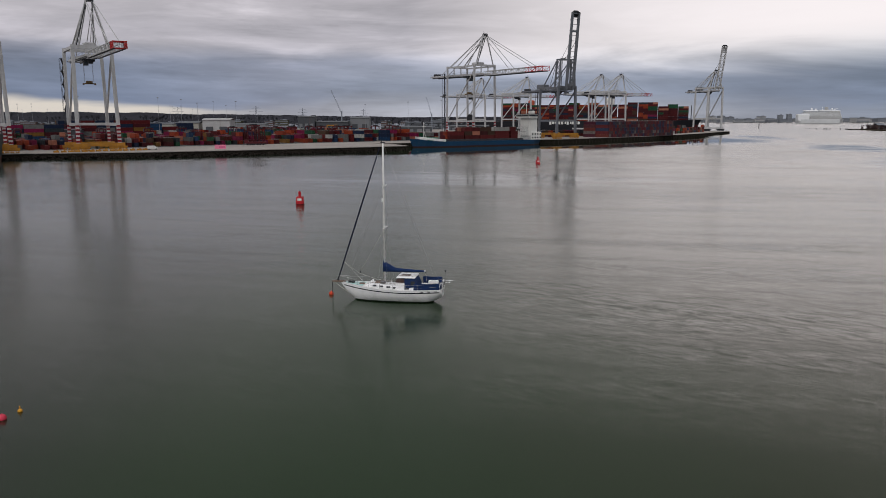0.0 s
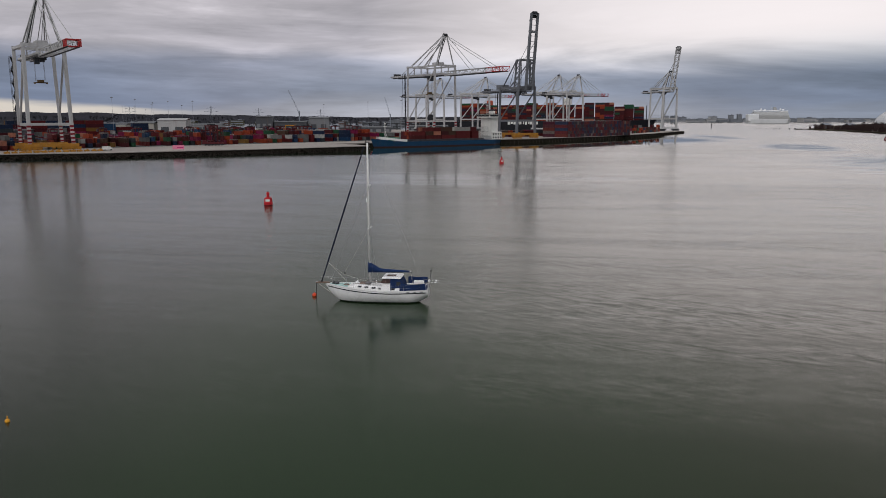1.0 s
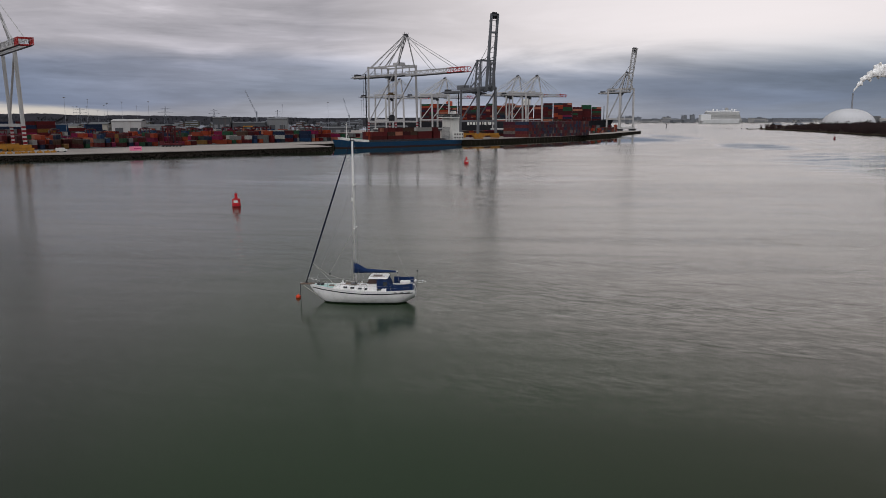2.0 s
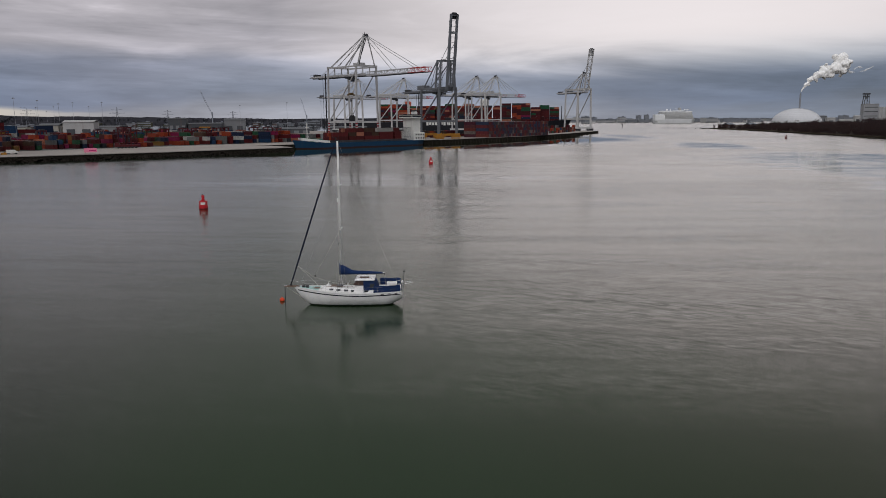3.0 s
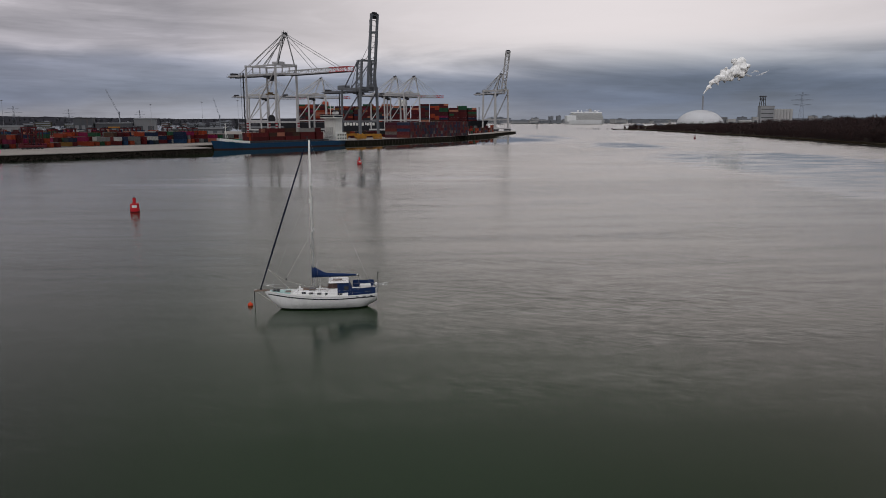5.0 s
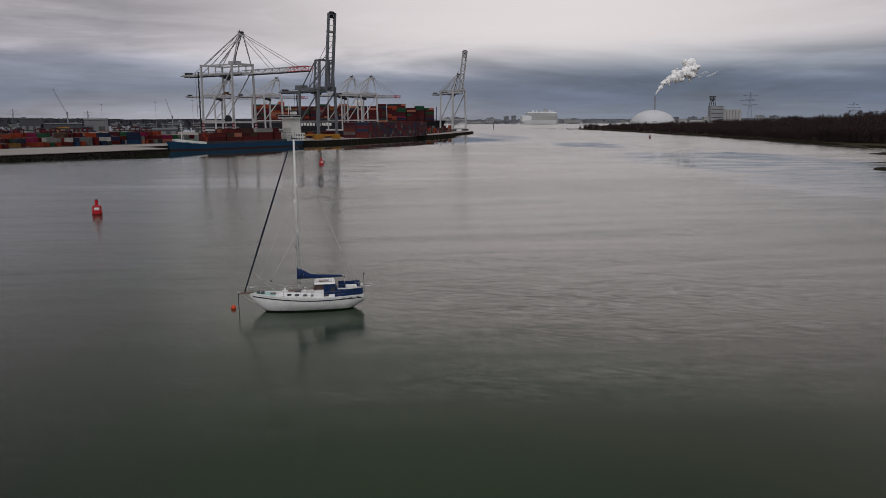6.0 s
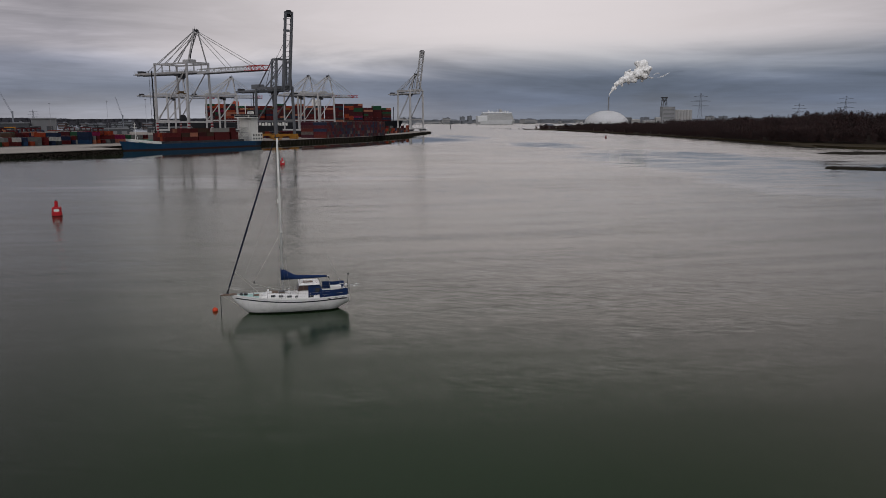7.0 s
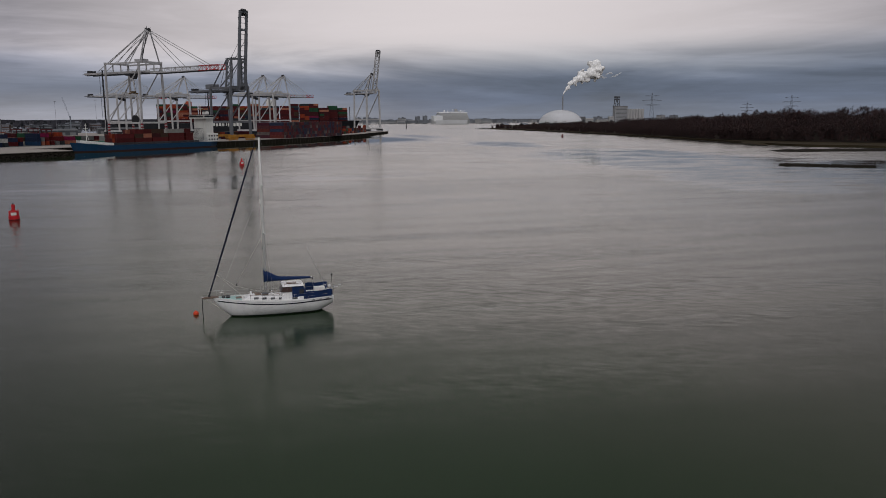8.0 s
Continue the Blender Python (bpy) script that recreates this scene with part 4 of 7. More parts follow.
joined_boxes("container_block", "dark blue and maroon containers behind the block's face", back, island_palette("block_containers", [(0.075, 0.022, 0.032), (0.036, 0.034, 0.056), (0.110, 0.022, 0.026), (0.028, 0.036, 0.070), (0.070, 0.042, 0.044), (0.130, 0.032, 0.026), (0.044, 0.040, 0.050), (0.066, 0.016, 0.028), (0.090, 0.030, 0.034), (0.14, 0.115, 0.11)], 0.6, 0.2))

# low stacks between the ship's stern and the block
low = []
for i in range(9):
    for lev in range(rnd.choice((1, 2, 2))):
        for deep in range(3):
            low.append((tuple(Vector((112, 660, QUAY)) + d * (i * 6.6 - 2) + nn * (deep * 13) + Vector((0, 0, lev * 2.6))), 6.06 if i % 3 else 12.19, math.degrees(math.atan2(d.y, d.x))))
for i in range(16):
    for deep in range(2):
        for lev in range(rnd.choice((1, 2, 2, 3))):
            low.append((tuple(Vector((246, 742, QUAY)) + (Vector((318, 846, 0)) - Vector((246, 742, 0))) * (i / 15) + Vector((-9, 6, 0)) + Vector((-5.2, 3.6, 0)) * deep + Vector((0, 0, lev * 2.6))), 6.06, 55))
joined_boxes("container_row", "low rows of orange, red and green containers on the quay", low, m_yard)
# ---------------------------------------------------------------- ships


def hull_geo(L, B, D, draft, bow=0.16, stern=0.08, flare=0.5, n=40, sheer=1.5, rows=7):
    """A ship's shell with deck; x from the stern (-L/2) to the bow (+L/2). z = 0 is the waterline, D the deck height."""
    gg, rings = Geo(), []
    for i in range(n + 1):
        f = i / n
        x = -L / 2 + L * f
        # half breadth at deck and at the waterline
        fb = min(1.0, (1 - f) / bow) if f > 1 - bow else 1.0
        fs_ = min(1.0, 0.72 + 0.28 * f / stern) if f < stern else 1.0
        deck_b = B / 2 * fs_ * (1 - (1 - fb) ** 2.2)
        wl_b = B / 2 * (fs_ if f > stern else 0.45 + 0.55 * f / stern) * (1 - (1 - fb) ** 1.5)
        top = D + sheer * max(0, (f - 0.84) / 0.16) ** 1.3
        ring = []
        for j in range(rows):
            h = j / (rows - 1)
            z = -draft + (top + draft) * h
            zz = max(0.0, z / top) if top else 0
            y = wl_b + (deck_b - wl_b) * zz ** 1.4 if z > 0 else wl_b * (0.9 + 0.1 * (z + draft) / draft)
            xx = x + (flare * 0.06 * L * zz if f > 0.97 else 0) * (f - 0.97) / 0.03
            ring.append((xx, max(y, 0.02), z))
        rings.append(ring + [(px, -py, pz) for px, py, pz in reversed(ring)])
    gg.loft(rings, True, True)
    return gg


def band_material(name, upper, lower, z_split, rough=0.5):
    """Hull paint: topside colour over a boot-top of another colour below a level."""
    m = material(name, upper, rough, var=0.22, scale=0.06, fine=14, streaks=0.06)
    t = m.node_tree
    b = t.nodes["Principled BSDF"]
    col = b.inputs["Base Color"].links[0].from_socket
    tc, sx, gt, mx = t.nodes.new("ShaderNodeTexCoord"), t.nodes.new("ShaderNodeSeparateXYZ"), t.nodes.new("ShaderNodeMath"), t.nodes.new("ShaderNodeMix")
    t.links.new(tc.outputs["Object"], sx.inputs[0])
    gt.operation = "LESS_THAN"
    gt.inputs[1].default_value = z_split
    t.links.new(sx.outputs[2], gt.inputs[0])
    mx.data_type = "RGBA"
    t.links.new(gt.outputs[0], mx.inputs[0])
    t.links.new(col, mx.inputs[6])
    mx.inputs[7].default_value = (*lower, 1)
    t.links.new(mx.outputs[2], b.inputs["Base Color"])
    return m


m_shipwhite = material("white_ship_paint", (0.72, 0.72, 0.70), 0.45, var=0.12, scale=0.1, fine=12, streaks=0.2)
m_bluehull = band_material("blue_hull_paint", (0.006, 0.041, 0.096), (0.030, 0.012, 0.012), 2.2)
m_blackhull = band_material("black_hull_paint", (0.012, 0.013, 0.018), (0.12, 0.03, 0.025), 2.0)
m_deckgreen = material("green_deck_paint", (0.06, 0.16, 0.12), 0.7, var=0.3, scale=0.3)

# feeder ship alongside the quay, bow to the left
SA, SB = Vector((87, 570, 0)), Vector((-3.4, 518.6, 0))
sd = (SB - SA).normalized()
so = Vector((sd.y, -sd.x, 0))
so = so if so.y > 0 else -so
SL, SBm = (SB - SA).length, 15.8
smid = (SA + SB) / 2 + so * SBm / 2 + Vector((0, 0, -1.5))
feeder = thing("cargo_ship", "blue feeder container ship with white bridge, moored at the quay", "ship", Matrix.Translation(smid) @ pose(0, 0, 0, 0, 0, math.degrees(math.atan2(sd.y, sd.x))))
part("hull", hull_geo(SL, SBm, 5.2, 0.9, sheer=2.2), m_bluehull, feeder, "blue hull with a rusty red boot-top")
for sy in (-1, 1):
    fo = Geo()
    pts = [(31, sy * 7.6, 5.9), (36, sy * 6.9, 6.3), (44, sy * 4.7, 7.3), (49.5, sy * 2.0, 8.0)]
    fo.loft([[(x, y + e, z + h) for e, h in ((-0.12, -0.75), (0.12, -0.75), (0.12, 0.75), (-0.12, 0.75))] for x, y, z in pts], True, True)
    part("bulwark", fo, m_shipwhite, feeder, "white forecastle bulwark")
part("foredeck_house", Geo().cham((37, 0, 6.9), (5, 8, 2.2), 0.3), m_deckgreen, feeder, "green windlass house")
part("foremast", Geo().tube((44, 0, 7), (44, 0, 18.5), 0.28, 8, 0.16).beam((44, -2.2, 15.5), (44, 2.2, 15.5), 0.2).beam((42, 0, 7), (44, 0, 13), 0.16).box((44, 0, 17.2), (0.8, 0.8, 0.5)), m_shipwhite, feeder)
part("hatch_coaming", Geo().box((-2, 0, 5.9), (66, 13.2, 1.4)), m_dark, feeder, "dark hatch coamings")
# accommodation at the stern
house = part("bridge_house", Geo().cham((-47.0, 0, 8.0), (9.5, 14.0, 5.6), 0.25).cham((-45.2, 0, 14.4), (6.6, 12.4, 13.6), 0.25), m_shipwhite, feeder, "white accommodation block")
part("bridge_wing", Geo().cham((-43.5, 0, 22.2), (8.5, 15.6, 2.3), 0.2), m_shipwhite, house)
wg = Geo().box((-39.2, 0, 22.4), (0.1, 14.8, 1.1))
for sy in (-1, 1):
    wg.box((-43.5, sy * 7.83, 22.4), (7.8, 0.08, 1.0))
part("bridge_window", wg, m_glass, house, "dark band of bridge windows")
part("bridge_roof", Geo().box((-43.5, 0, 23.6), (9.2, 16.2, 0.45)), m_dark, house, "dark roof edge")
part("funnel", Geo().cham((-50.0, -3.0, 18.5), (3.6, 4.6, 15.5), 0.8), m_shipwhite, feeder, "tall white funnel casing")
part("funnel_top", Geo().cham((-50.0, -3.0, 26.5), (3.8, 3.8, 1.0), 0.4), m_dark, feeder)
sm = Geo()
for lv in range(2):
    for k in range(4):
        sm.box((-50.6 + k * 2.3, 7.03, 6.7 + lv * 2.5), (1.1, 0.08, 1.1))
        sm.box((-50.6 + k * 2.3, -7.03, 6.7 + lv * 2.5), (1.1, 0.08, 1.1))
part("house_windows", sm, m_glass, house, "dark square house windows")
mg = Geo().tube((-43, 0, 23.5), (-43, 0, 31), 0.25, 6).beam((-43, -2.5, 28), (-43, 2.5, 28), 0.18).beam((-43, -1.6, 30), (-43, 1.6, 30), 0.14)
part("radar_mast", mg, m_shipwhite, feeder)
for sy in (-1, 1):
    rg = Geo()
    for k in range(9):
        xx = -38.6 + k * 0.95
        rg.beam((xx, sy * 7.0, 5.2), (xx, sy * 7.0, 14.5), 0.16)
    for zz in (8.0, 11.2, 14.5):
        rg.beam((-38.6, sy * 7.0, zz), (-31.0, sy * 7.0, zz), 0.16)
    part("lashing_bridge", rg, m_wire, feeder, "grey lashing frame")
for sy in (-1, 1):
    rl = Geo()
    rl.tube((-50, sy * 6.6, 6.3), (27, sy * 7.75, 6.3), 0.04, 4)
    rl.tube((-50, sy * 6.6, 5.8), (27, sy * 7.75, 5.8), 0.03, 4)
    for k in range(40):
        xx = -50 + 77 * k / 39
        rl.tube((xx, sy * 7.6, 5.2), (xx, sy * 7.6, 6.3), 0.03, 4)
    part("deck_rail", rl, m_wire, feeder)
# its deck cargo: separate containers in bays
rnd = random.Random(5)
sturn = math.degrees(math.atan2(sd.y, sd.x))
cols = ["rust_red", "rust_red", "maroon", "orange", "maroon", "rust_red", "maroon", "brown", "rust_red", "peach"]
bays = [(21.5, (2, 1, 2, 2, 2)), (8.6, (3, 3, 2, 3, 3)), (-4.2, (2, 2, 3, 2, 3)), (-17.0, (3, 3, 3, 2, 3)), (-27.6, (2, 3, 3, 3, 2))]
for bx, heights in bays:
    for r, hgt in enumerate(heights):
        for lev in range(hgt):
            short = bx < -25 or rnd.random() < 0.35
            for e in ((0.0,) if bx < -25 else (-3.1, 3.1) if short else (0.0,)):
                c = "white" if bx == -17.0 and lev == 2 and r < 2 else "rust_red" if bx < -25 else rnd.choice(cols)
                p = smid + sd * (bx + e) + so * ((2 - r) * -2.55) + Vector((0, 0, 6.62 + lev * 2.6))
                container(Matrix.Translation(p) @ pose(0, 0, 0, 0, 0, sturn), c, 6.06 if short else 12.19, "feeder ship deck cargo", "on the ship's deck")

# large container ship in the basin behind
BL = 300.0
bdir = Vector((math.cos(radians(-16)), math.sin(radians(-16)), 0))
bbow = Vector((353.7, 1005.5, 0))
bmid = bbow - bdir * BL / 2
bigm = Matrix.Translation(bmid) @ pose(0, 0, 0, 0, 0, -16)
big_ship = thing("container_ship", "large black-hulled container ship stacked with red boxes", "ship", bigm)
part("hull", hull_geo(BL, 40, 14, 4, bow=0.1, sheer=1.6), m_blackhull, big_ship, "black hull")
part("bridge_house", Geo().cham((42, 0, 30), (11, 36, 27), 0.5), m_shipwhite, big_ship, "white bridge tower")
part("funnel", Geo().cham((-63, 0, 30.0), (8, 9, 24), 1.2), material("orange_funnel_paint", (0.42, 0.09, 0.05), 0.5, var=0.15, scale=0.1), big_ship, "orange funnel")
part("foremast", Geo().tube((146, 0, 15), (146, 0, 34), 0.5, 6), m_dark, big_ship)
lt = Geo()
for k, (x0, ww) in enumerate(((-66, 4.6), (-59.5, 4.6), (-53, 4.6), (-46.5, 4.6), (-40, 4.6), (-33, 2.2), (-27.5, 4.6), (-21, 2.4), (-16.5, 4.6), (-10, 4.6), (-3.5, 4.6))):
    lt.box(((x0 + 35) * 0.60 - 16, -20.1, 11.6 + 0.4 * (k % 2)), (ww * 0.62, 0.2, 3.6 if k % 3 else 4.2))
part("hull_bars", lt, m_shipwhite, big_ship, "row of large white bars on the hull")
cargo, tops = [], []
rnd = random.Random(21)
for b in range(3, 22):
    bx = -132 + b * 12.75 + (0.35 if b % 2 else -0.35)
    base = 14.5
    bay_h = 9 - rnd.choice((0, 0, 1, 1)) - (b > 18) - (b > 20)
    for r in range(16):
        y = -19.5 + r * 2.6
        if r > 2 and (abs(bx - 42) < 9 or abs(bx + 63) < 8) or b > 19 and abs(y) > (12.5 if b == 20 else 8.5):
            continue
        for lev in range(max(1, bay_h - rnd.choices((0, 1, 2), (0.6, 0.25, 0.15))[0])):
            if 1 < r < 15 and lev < bay_h - 2 and b < 19:
                continue
            spots = [(bx - 3.1, 6.06), (bx + 3.1, 6.06)] if rnd.random() < 0.3 else [(bx, 12.19)]
            for xx, L in spots:
                (tops if lev >= bay_h - 2 and rnd.random() < 0.85 else cargo).append((tuple(bigm @ Vector((xx, y + rnd.uniform(-0.12, 0.12), base + lev * 2.6))), L, -16))
joined_boxes("ship_cargo", "high stacks of red and brown containers on a ship", cargo, m_cargo)
# mixed box colours, made lighter and peachier for light on the top tiers
joined_boxes("ship_cargo", "uneven top tiers of peach, orange and red containers on a ship", tops, island_palette("ship_top_containers", [BOX_COLORS[k] for k in ("peach", "rust_red", "orange", "maroon", "green", "peach", "rust_red", "orange", "slate", "rust_red", "peach", "maroon", "ochre", "rust_red")], 0.6, 0.2))

# dark ship moored by the leftmost crane
lx = Matrix.Translation(Vector((-233, 357.5, 0))) @ pose(0, 0, 0, 0, 0, 215 - 180)
left_ship = thing("container_ship", "dark-hulled ship moored at the quay, seen at its stern", "ship", lx)
part("hull", hull_geo(72, 22, 13, 3, bow=0.03, sheer=0.2), band_material("dark_green_hull_paint", (0.012, 0.03, 0.032), (0.10, 0.03, 0.025), 2.5), left_ship, "dark green hull")
part("deck_house", Geo().cham((22, 0, 19), (12, 18, 12), 0.4), m_shipwhite, left_ship, "white deck house")
part("deck_cargo", Geo().box((-2, 0, 20), (26, 20, 14)), m_box["rust_red"], left_ship, "red deck cargo")
# ---------------------------------------------------------------- the sailing yacht
m_gel = material("white_gelcoat", (0.84, 0.84, 0.85), 0.28, var=0.06, scale=0.9, fine=14, streaks=0.08, spec=0.45)
m_boot = material("black_antifouling", (0.012, 0.012, 0.014), 0.6, var=0.3, scale=1.5)
m_navy = material("navy_stripe", (0.005, 0.006, 0.016), 0.4, var=0.15, scale=2)
m_deck = material("off_white_deck", (0.74, 0.74, 0.72), 0.6, var=0.12, scale=1.5, fine=10, bump=0.003)
m_aqua = material("pale_aqua_deck_paint", (0.42, 0.62, 0.60), 0.6, var=0.14, scale=1.5)
m_canvas = material("navy_blue_canvas", (0.009, 0.028, 0.098), 0.85, var=0.3, scale=1.8, fine=10, bump=0.012)
m_teak = material("weathered_teak", (0.17, 0.12, 0.095), 0.7, var=0.3, scale=2.5, fine=8)
m_alu = material("white_mast_paint", (0.76, 0.76, 0.75), 0.35, var=0.10, scale=1.2)
m_rig = material("rigging_wire", (0.34, 0.34, 0.35), 0.35, metal=0.6, var=0.2, scale=3)
m_chrome = material("stainless_steel", (0.55, 0.55, 0.56), 0.25, metal=0.9, var=0.1, scale=4)
m_tint = material("brown_tinted_window", (0.060, 0.032, 0.025), 0.10, var=0.3, scale=2, spec=0.4)
m_rope = material("white_rope", (0.55, 0.54, 0.50), 0.9, var=0.2, scale=5)
m_orange = material("orange_red_float", (0.72, 0.075, 0.03), 0.45, var=0.2, scale=2.0, fine=8)
m_pink = material("faded_red_float", (0.62, 0.05, 0.09), 0.5, var=0.2, scale=2.0)
m_amber = material("yellow_float", (0.72, 0.34, 0.03), 0.5, var=0.2, scale=2.0)
m_buoy = material("red_buoy_paint", (0.50, 0.015, 0.025), 0.45, var=0.25, scale=0.9, fine=10, streaks=0.25)
m_buoydk = material("weedy_red_buoy_foot", (0.13, 0.012, 0.018), 0.7, var=0.4, scale=1.2)

yacht = thing("sailing_yacht", "white moored sailing yacht with blue canvas and furled sails", "sailing yacht", Matrix.Translation((-5.42, 88.4, 0.2)) @ pose(0, 0, 0, 0, 0, 169.3) @ Matrix.Diagonal((1.035, 1.04, 1.03, 1)))


def sheer_z(x):
    f = (x + 5.6) / 11.35
    return 1.22 + 0.60 * max(0, f - 0.35) ** 1.6 * 1.6 + 0.35 * max(0, 0.35 - f) ** 1.5


def deck_half(x):
    f = (x + 5.6) / 11.35
    fore = 1 - max(0.0, (f - 0.45) / 0.55) ** 2.1
    aft = 1 - 0.36 * max(0.0, (0.45 - f) / 0.45) ** 1.8
    return max(0.03, 1.74 * fore * aft)


def hull_section(x, n=9):
    """Half section from the centre line up to the sheer."""
    f = (x + 5.6) / 11.35
    top, half = sheer_z(x), deck_half(x)
    # keel line of the canoe body: rises into the overhangs
    zb = -0.55
    if x > 2.6:
        zb = -0.55 + (top + 0.50) * ((x - 2.6) / 3.15) ** 2.3
    if x < -3.6:
        zb = -0.55 + 0.95 * ((-3.6 - x) / 2.0) ** 1.3
    zb = min(zb, top - 0.02)
    pts = []
    for j in range(n):
        h = j / (n - 1)
        z = zb + (top - zb) * h
        y = half * (1 - (1 - h) ** 2.3) ** 0.62 * (0.94 + 0.06 * h)
        pts.append((x, max(y, 0.012), z))
    return pts


def clip_section(x, z0, z1, n=8, grow=0.0):
    sec = hull_section(x, 40)
    lo, hi = max(z0, sec[0][2]), min(z1, sec[-1][2])
    if hi <= lo:
        lo = hi = max(min(z1, sec[-1][2]), sec[0][2])
    zs = [s[2] for s in sec]
    out = []
    for k in range(n):
        z = lo + (hi - lo) * k / (n - 1)
        i = max(1, next((q for q in range(1, 40) if zs[q] >= z - 1e-6), 39))
        fz = (z - zs[i - 1]) / max(1e-6, zs[i] - zs[i - 1])
        y = sec[i - 1][1] + (sec[i][1] - sec[i - 1][1]) * fz
        out.append((x, y + grow, z))
    return out


XS = [-5.6 + 11.32 * (i / 56) for i in range(57)]


def shell(z0, z1, grow=0.0, n=8, x0=-9, x1=9, sheer_rel=False):
    gg = Geo()
    xs = [x for x in XS if x0 <= x <= x1]
    for sy in (1, -1):
        rings = []
        for x in xs:
            a, b = (z0, z1) if not sheer_rel else (sheer_z(x) + z0, sheer_z(x) + z1)
            rings.append([(px, sy * py, pz) for px, py, pz in clip_section(x, a, b, n, grow)])
        gg.loft(rings if sy > 0 else [list(reversed(r)) for r in rings], closed=False)
    if not sheer_rel and z1 > 1:
        s = clip_section(xs[0], z0, z1, n, grow)
        gg.add([(p[0], p[1], p[2]) for p in s] + [(p[0], -p[1], p[2]) for p in s], [(i, i + 1, n + i + 1, n + i) for i in range(n - 1)])
    return gg


hull = part("hull", shell(-0.12, 3.0, 0.0, 12), m_gel, yacht, "white glassfibre hull with faint streaks", smooth=True)
part("boot_top", shell(-0.6, -0.06, 0.004), m_boot, hull, "black antifouling at the waterline", smooth=True)
part("cove_stripe", shell(-0.30, -0.19, 0.012, 3, -5.5, 5.5, True), m_navy, hull, "thin navy stripe below the rail")
rub = Geo()
for sy in (1, -1):
    for a, b in zip(XS, XS[1:]):
        rub.beam((a, sy * (deck_half(a) + 0.01), sheer_z(a) + 0.03), (b, sy * (deck_half(b) + 0.01), sheer_z(b) + 0.03), 0.06, 0.10)
part("toe_rail", rub, m_gel, hull, "raised white toe rail")
dg, da = Geo(), Geo()
for a, b in zip(XS, XS[1:]):
    q = [(a, deck_half(a), sheer_z(a)), (a, 0, sheer_z(a) + 0.05), (a, -deck_half(a), sheer_z(a)), (b, -deck_half(b), sheer_z(b)), (b, 0, sheer_z(b) + 0.05), (b, deck_half(b), sheer_z(b))]
    (da if a > 2.9 else dg).add(q, [(0, 1, 4, 5), (1, 2, 3, 4)])
part("side_deck", dg, m_deck, yacht, "off-white deck")
part("foredeck", da, m_aqua, yacht, "pale aqua painted foredeck")


def rounded_house(x0, x1, w0, w1, z0f, h, slope0, slope1, crown=0.06, tumble=0.10, n=14):
    """A coachroof: trapezoid plan, cambered top, sloping ends."""
    gg, rings = Geo(), []
    for i in range(n + 1):
        f = i / n
        x = x0 + (x1 - x0) * f
        w = w0 + (w1 - w0) * f
        e = min(1, (x - x0) / slope0 if slope0 else 1, (x1 - x) / slope1 if slope1 else 1)
        hh = h * max(0.02, e ** 0.7)
        zb = z0f(x)
        rings.append([(x, -w, zb), (x, -w + tumble * 0.5, zb + hh * 0.75), (x, -w + tumble + 0.06, zb + hh * 0.97), (x, -w * 0.5, zb + hh + crown * 0.7 * e), (x, 0, zb + hh + crown * e),
                      (x, w * 0.5, zb + hh + crown * 0.7 * e), (x, w - tumble - 0.06, zb + hh * 0.97), (x, w - tumble * 0.5, zb + hh * 0.75), (x, w, zb)])
    gg.loft(rings, True, True, closed=False)
    return gg


coach = part("coachroof", rounded_house(-3.4, 2.9, 1.36, 0.70, lambda x: sheer_z(x) + 0.01, 0.35, 0.05, 0.55), m_gel, yacht, "white coachroof", smooth=False)
for i, x in enumerate((1.75, 1.0, 0.2, -0.55, -1.9, -3.0)):
    w = 1.36 + (0.70 - 1.36) * (x + 3.4) / 6.3
    for sy in (1, -1):
        port = part("portlight", Geo().cham((x, sy * (w - 0.01), sheer_z(x) + 0.18), (0.42, 0.06, 0.19), 0.02), m_glass, coach, "dark rectangular portlight")
part("deck_hatch", Geo().cham((1.55, 0, sheer_z(1.5) + 0.43), (0.62, 0.62, 0.08), 0.03), m_teak, coach, "tan wooden hatch")
part("deck_hatch", Geo().cham((3.35, 0, sheer_z(3.3) + 0.10), (0.55, 0.55, 0.08), 0.03), m_teak, yacht, "tan wooden fore hatch")
for x, y in ((2.2, 0.35), (2.2, -0.35), (0.2, 0.75), (0.2, -0.75)):
    part("deck_vent", Geo().lathe([(0.10, 0), (0.10, 0.10), (0.06, 0.16), (0.10, 0.22), (0.02, 0.26)], 8, (x, y, sheer_z(x) + 0.37)), m_gel, coach)
for sy in (1, -1):
    hr = Geo()
    pts = [(2.3 - 0.55 * k, sy * 0.62, sheer_z(1) + 0.50) for k in range(6)]
    hr.path(pts, 0.02, 5)
    for p in pts:
        hr.tube(p, (p[0], p[1], p[2] - 0.12), 0.018, 5)
    part("grab_rail", hr, m_teak, coach, "teak grab rail")

# pilothouse with sloped screen, tinted side windows and a roof hatch
ph_z = lambda x: sheer_z(-1.5) + 0.02
pilot = part("pilothouse", rounded_house(-2.55, -0.55, 1.18, 1.12, ph_z, 0.80, 0.0, 0.25, 0.02, 0.06, 10), m_gel, yacht, "white pilothouse")
wz = sheer_z(-1.5) + 0.80
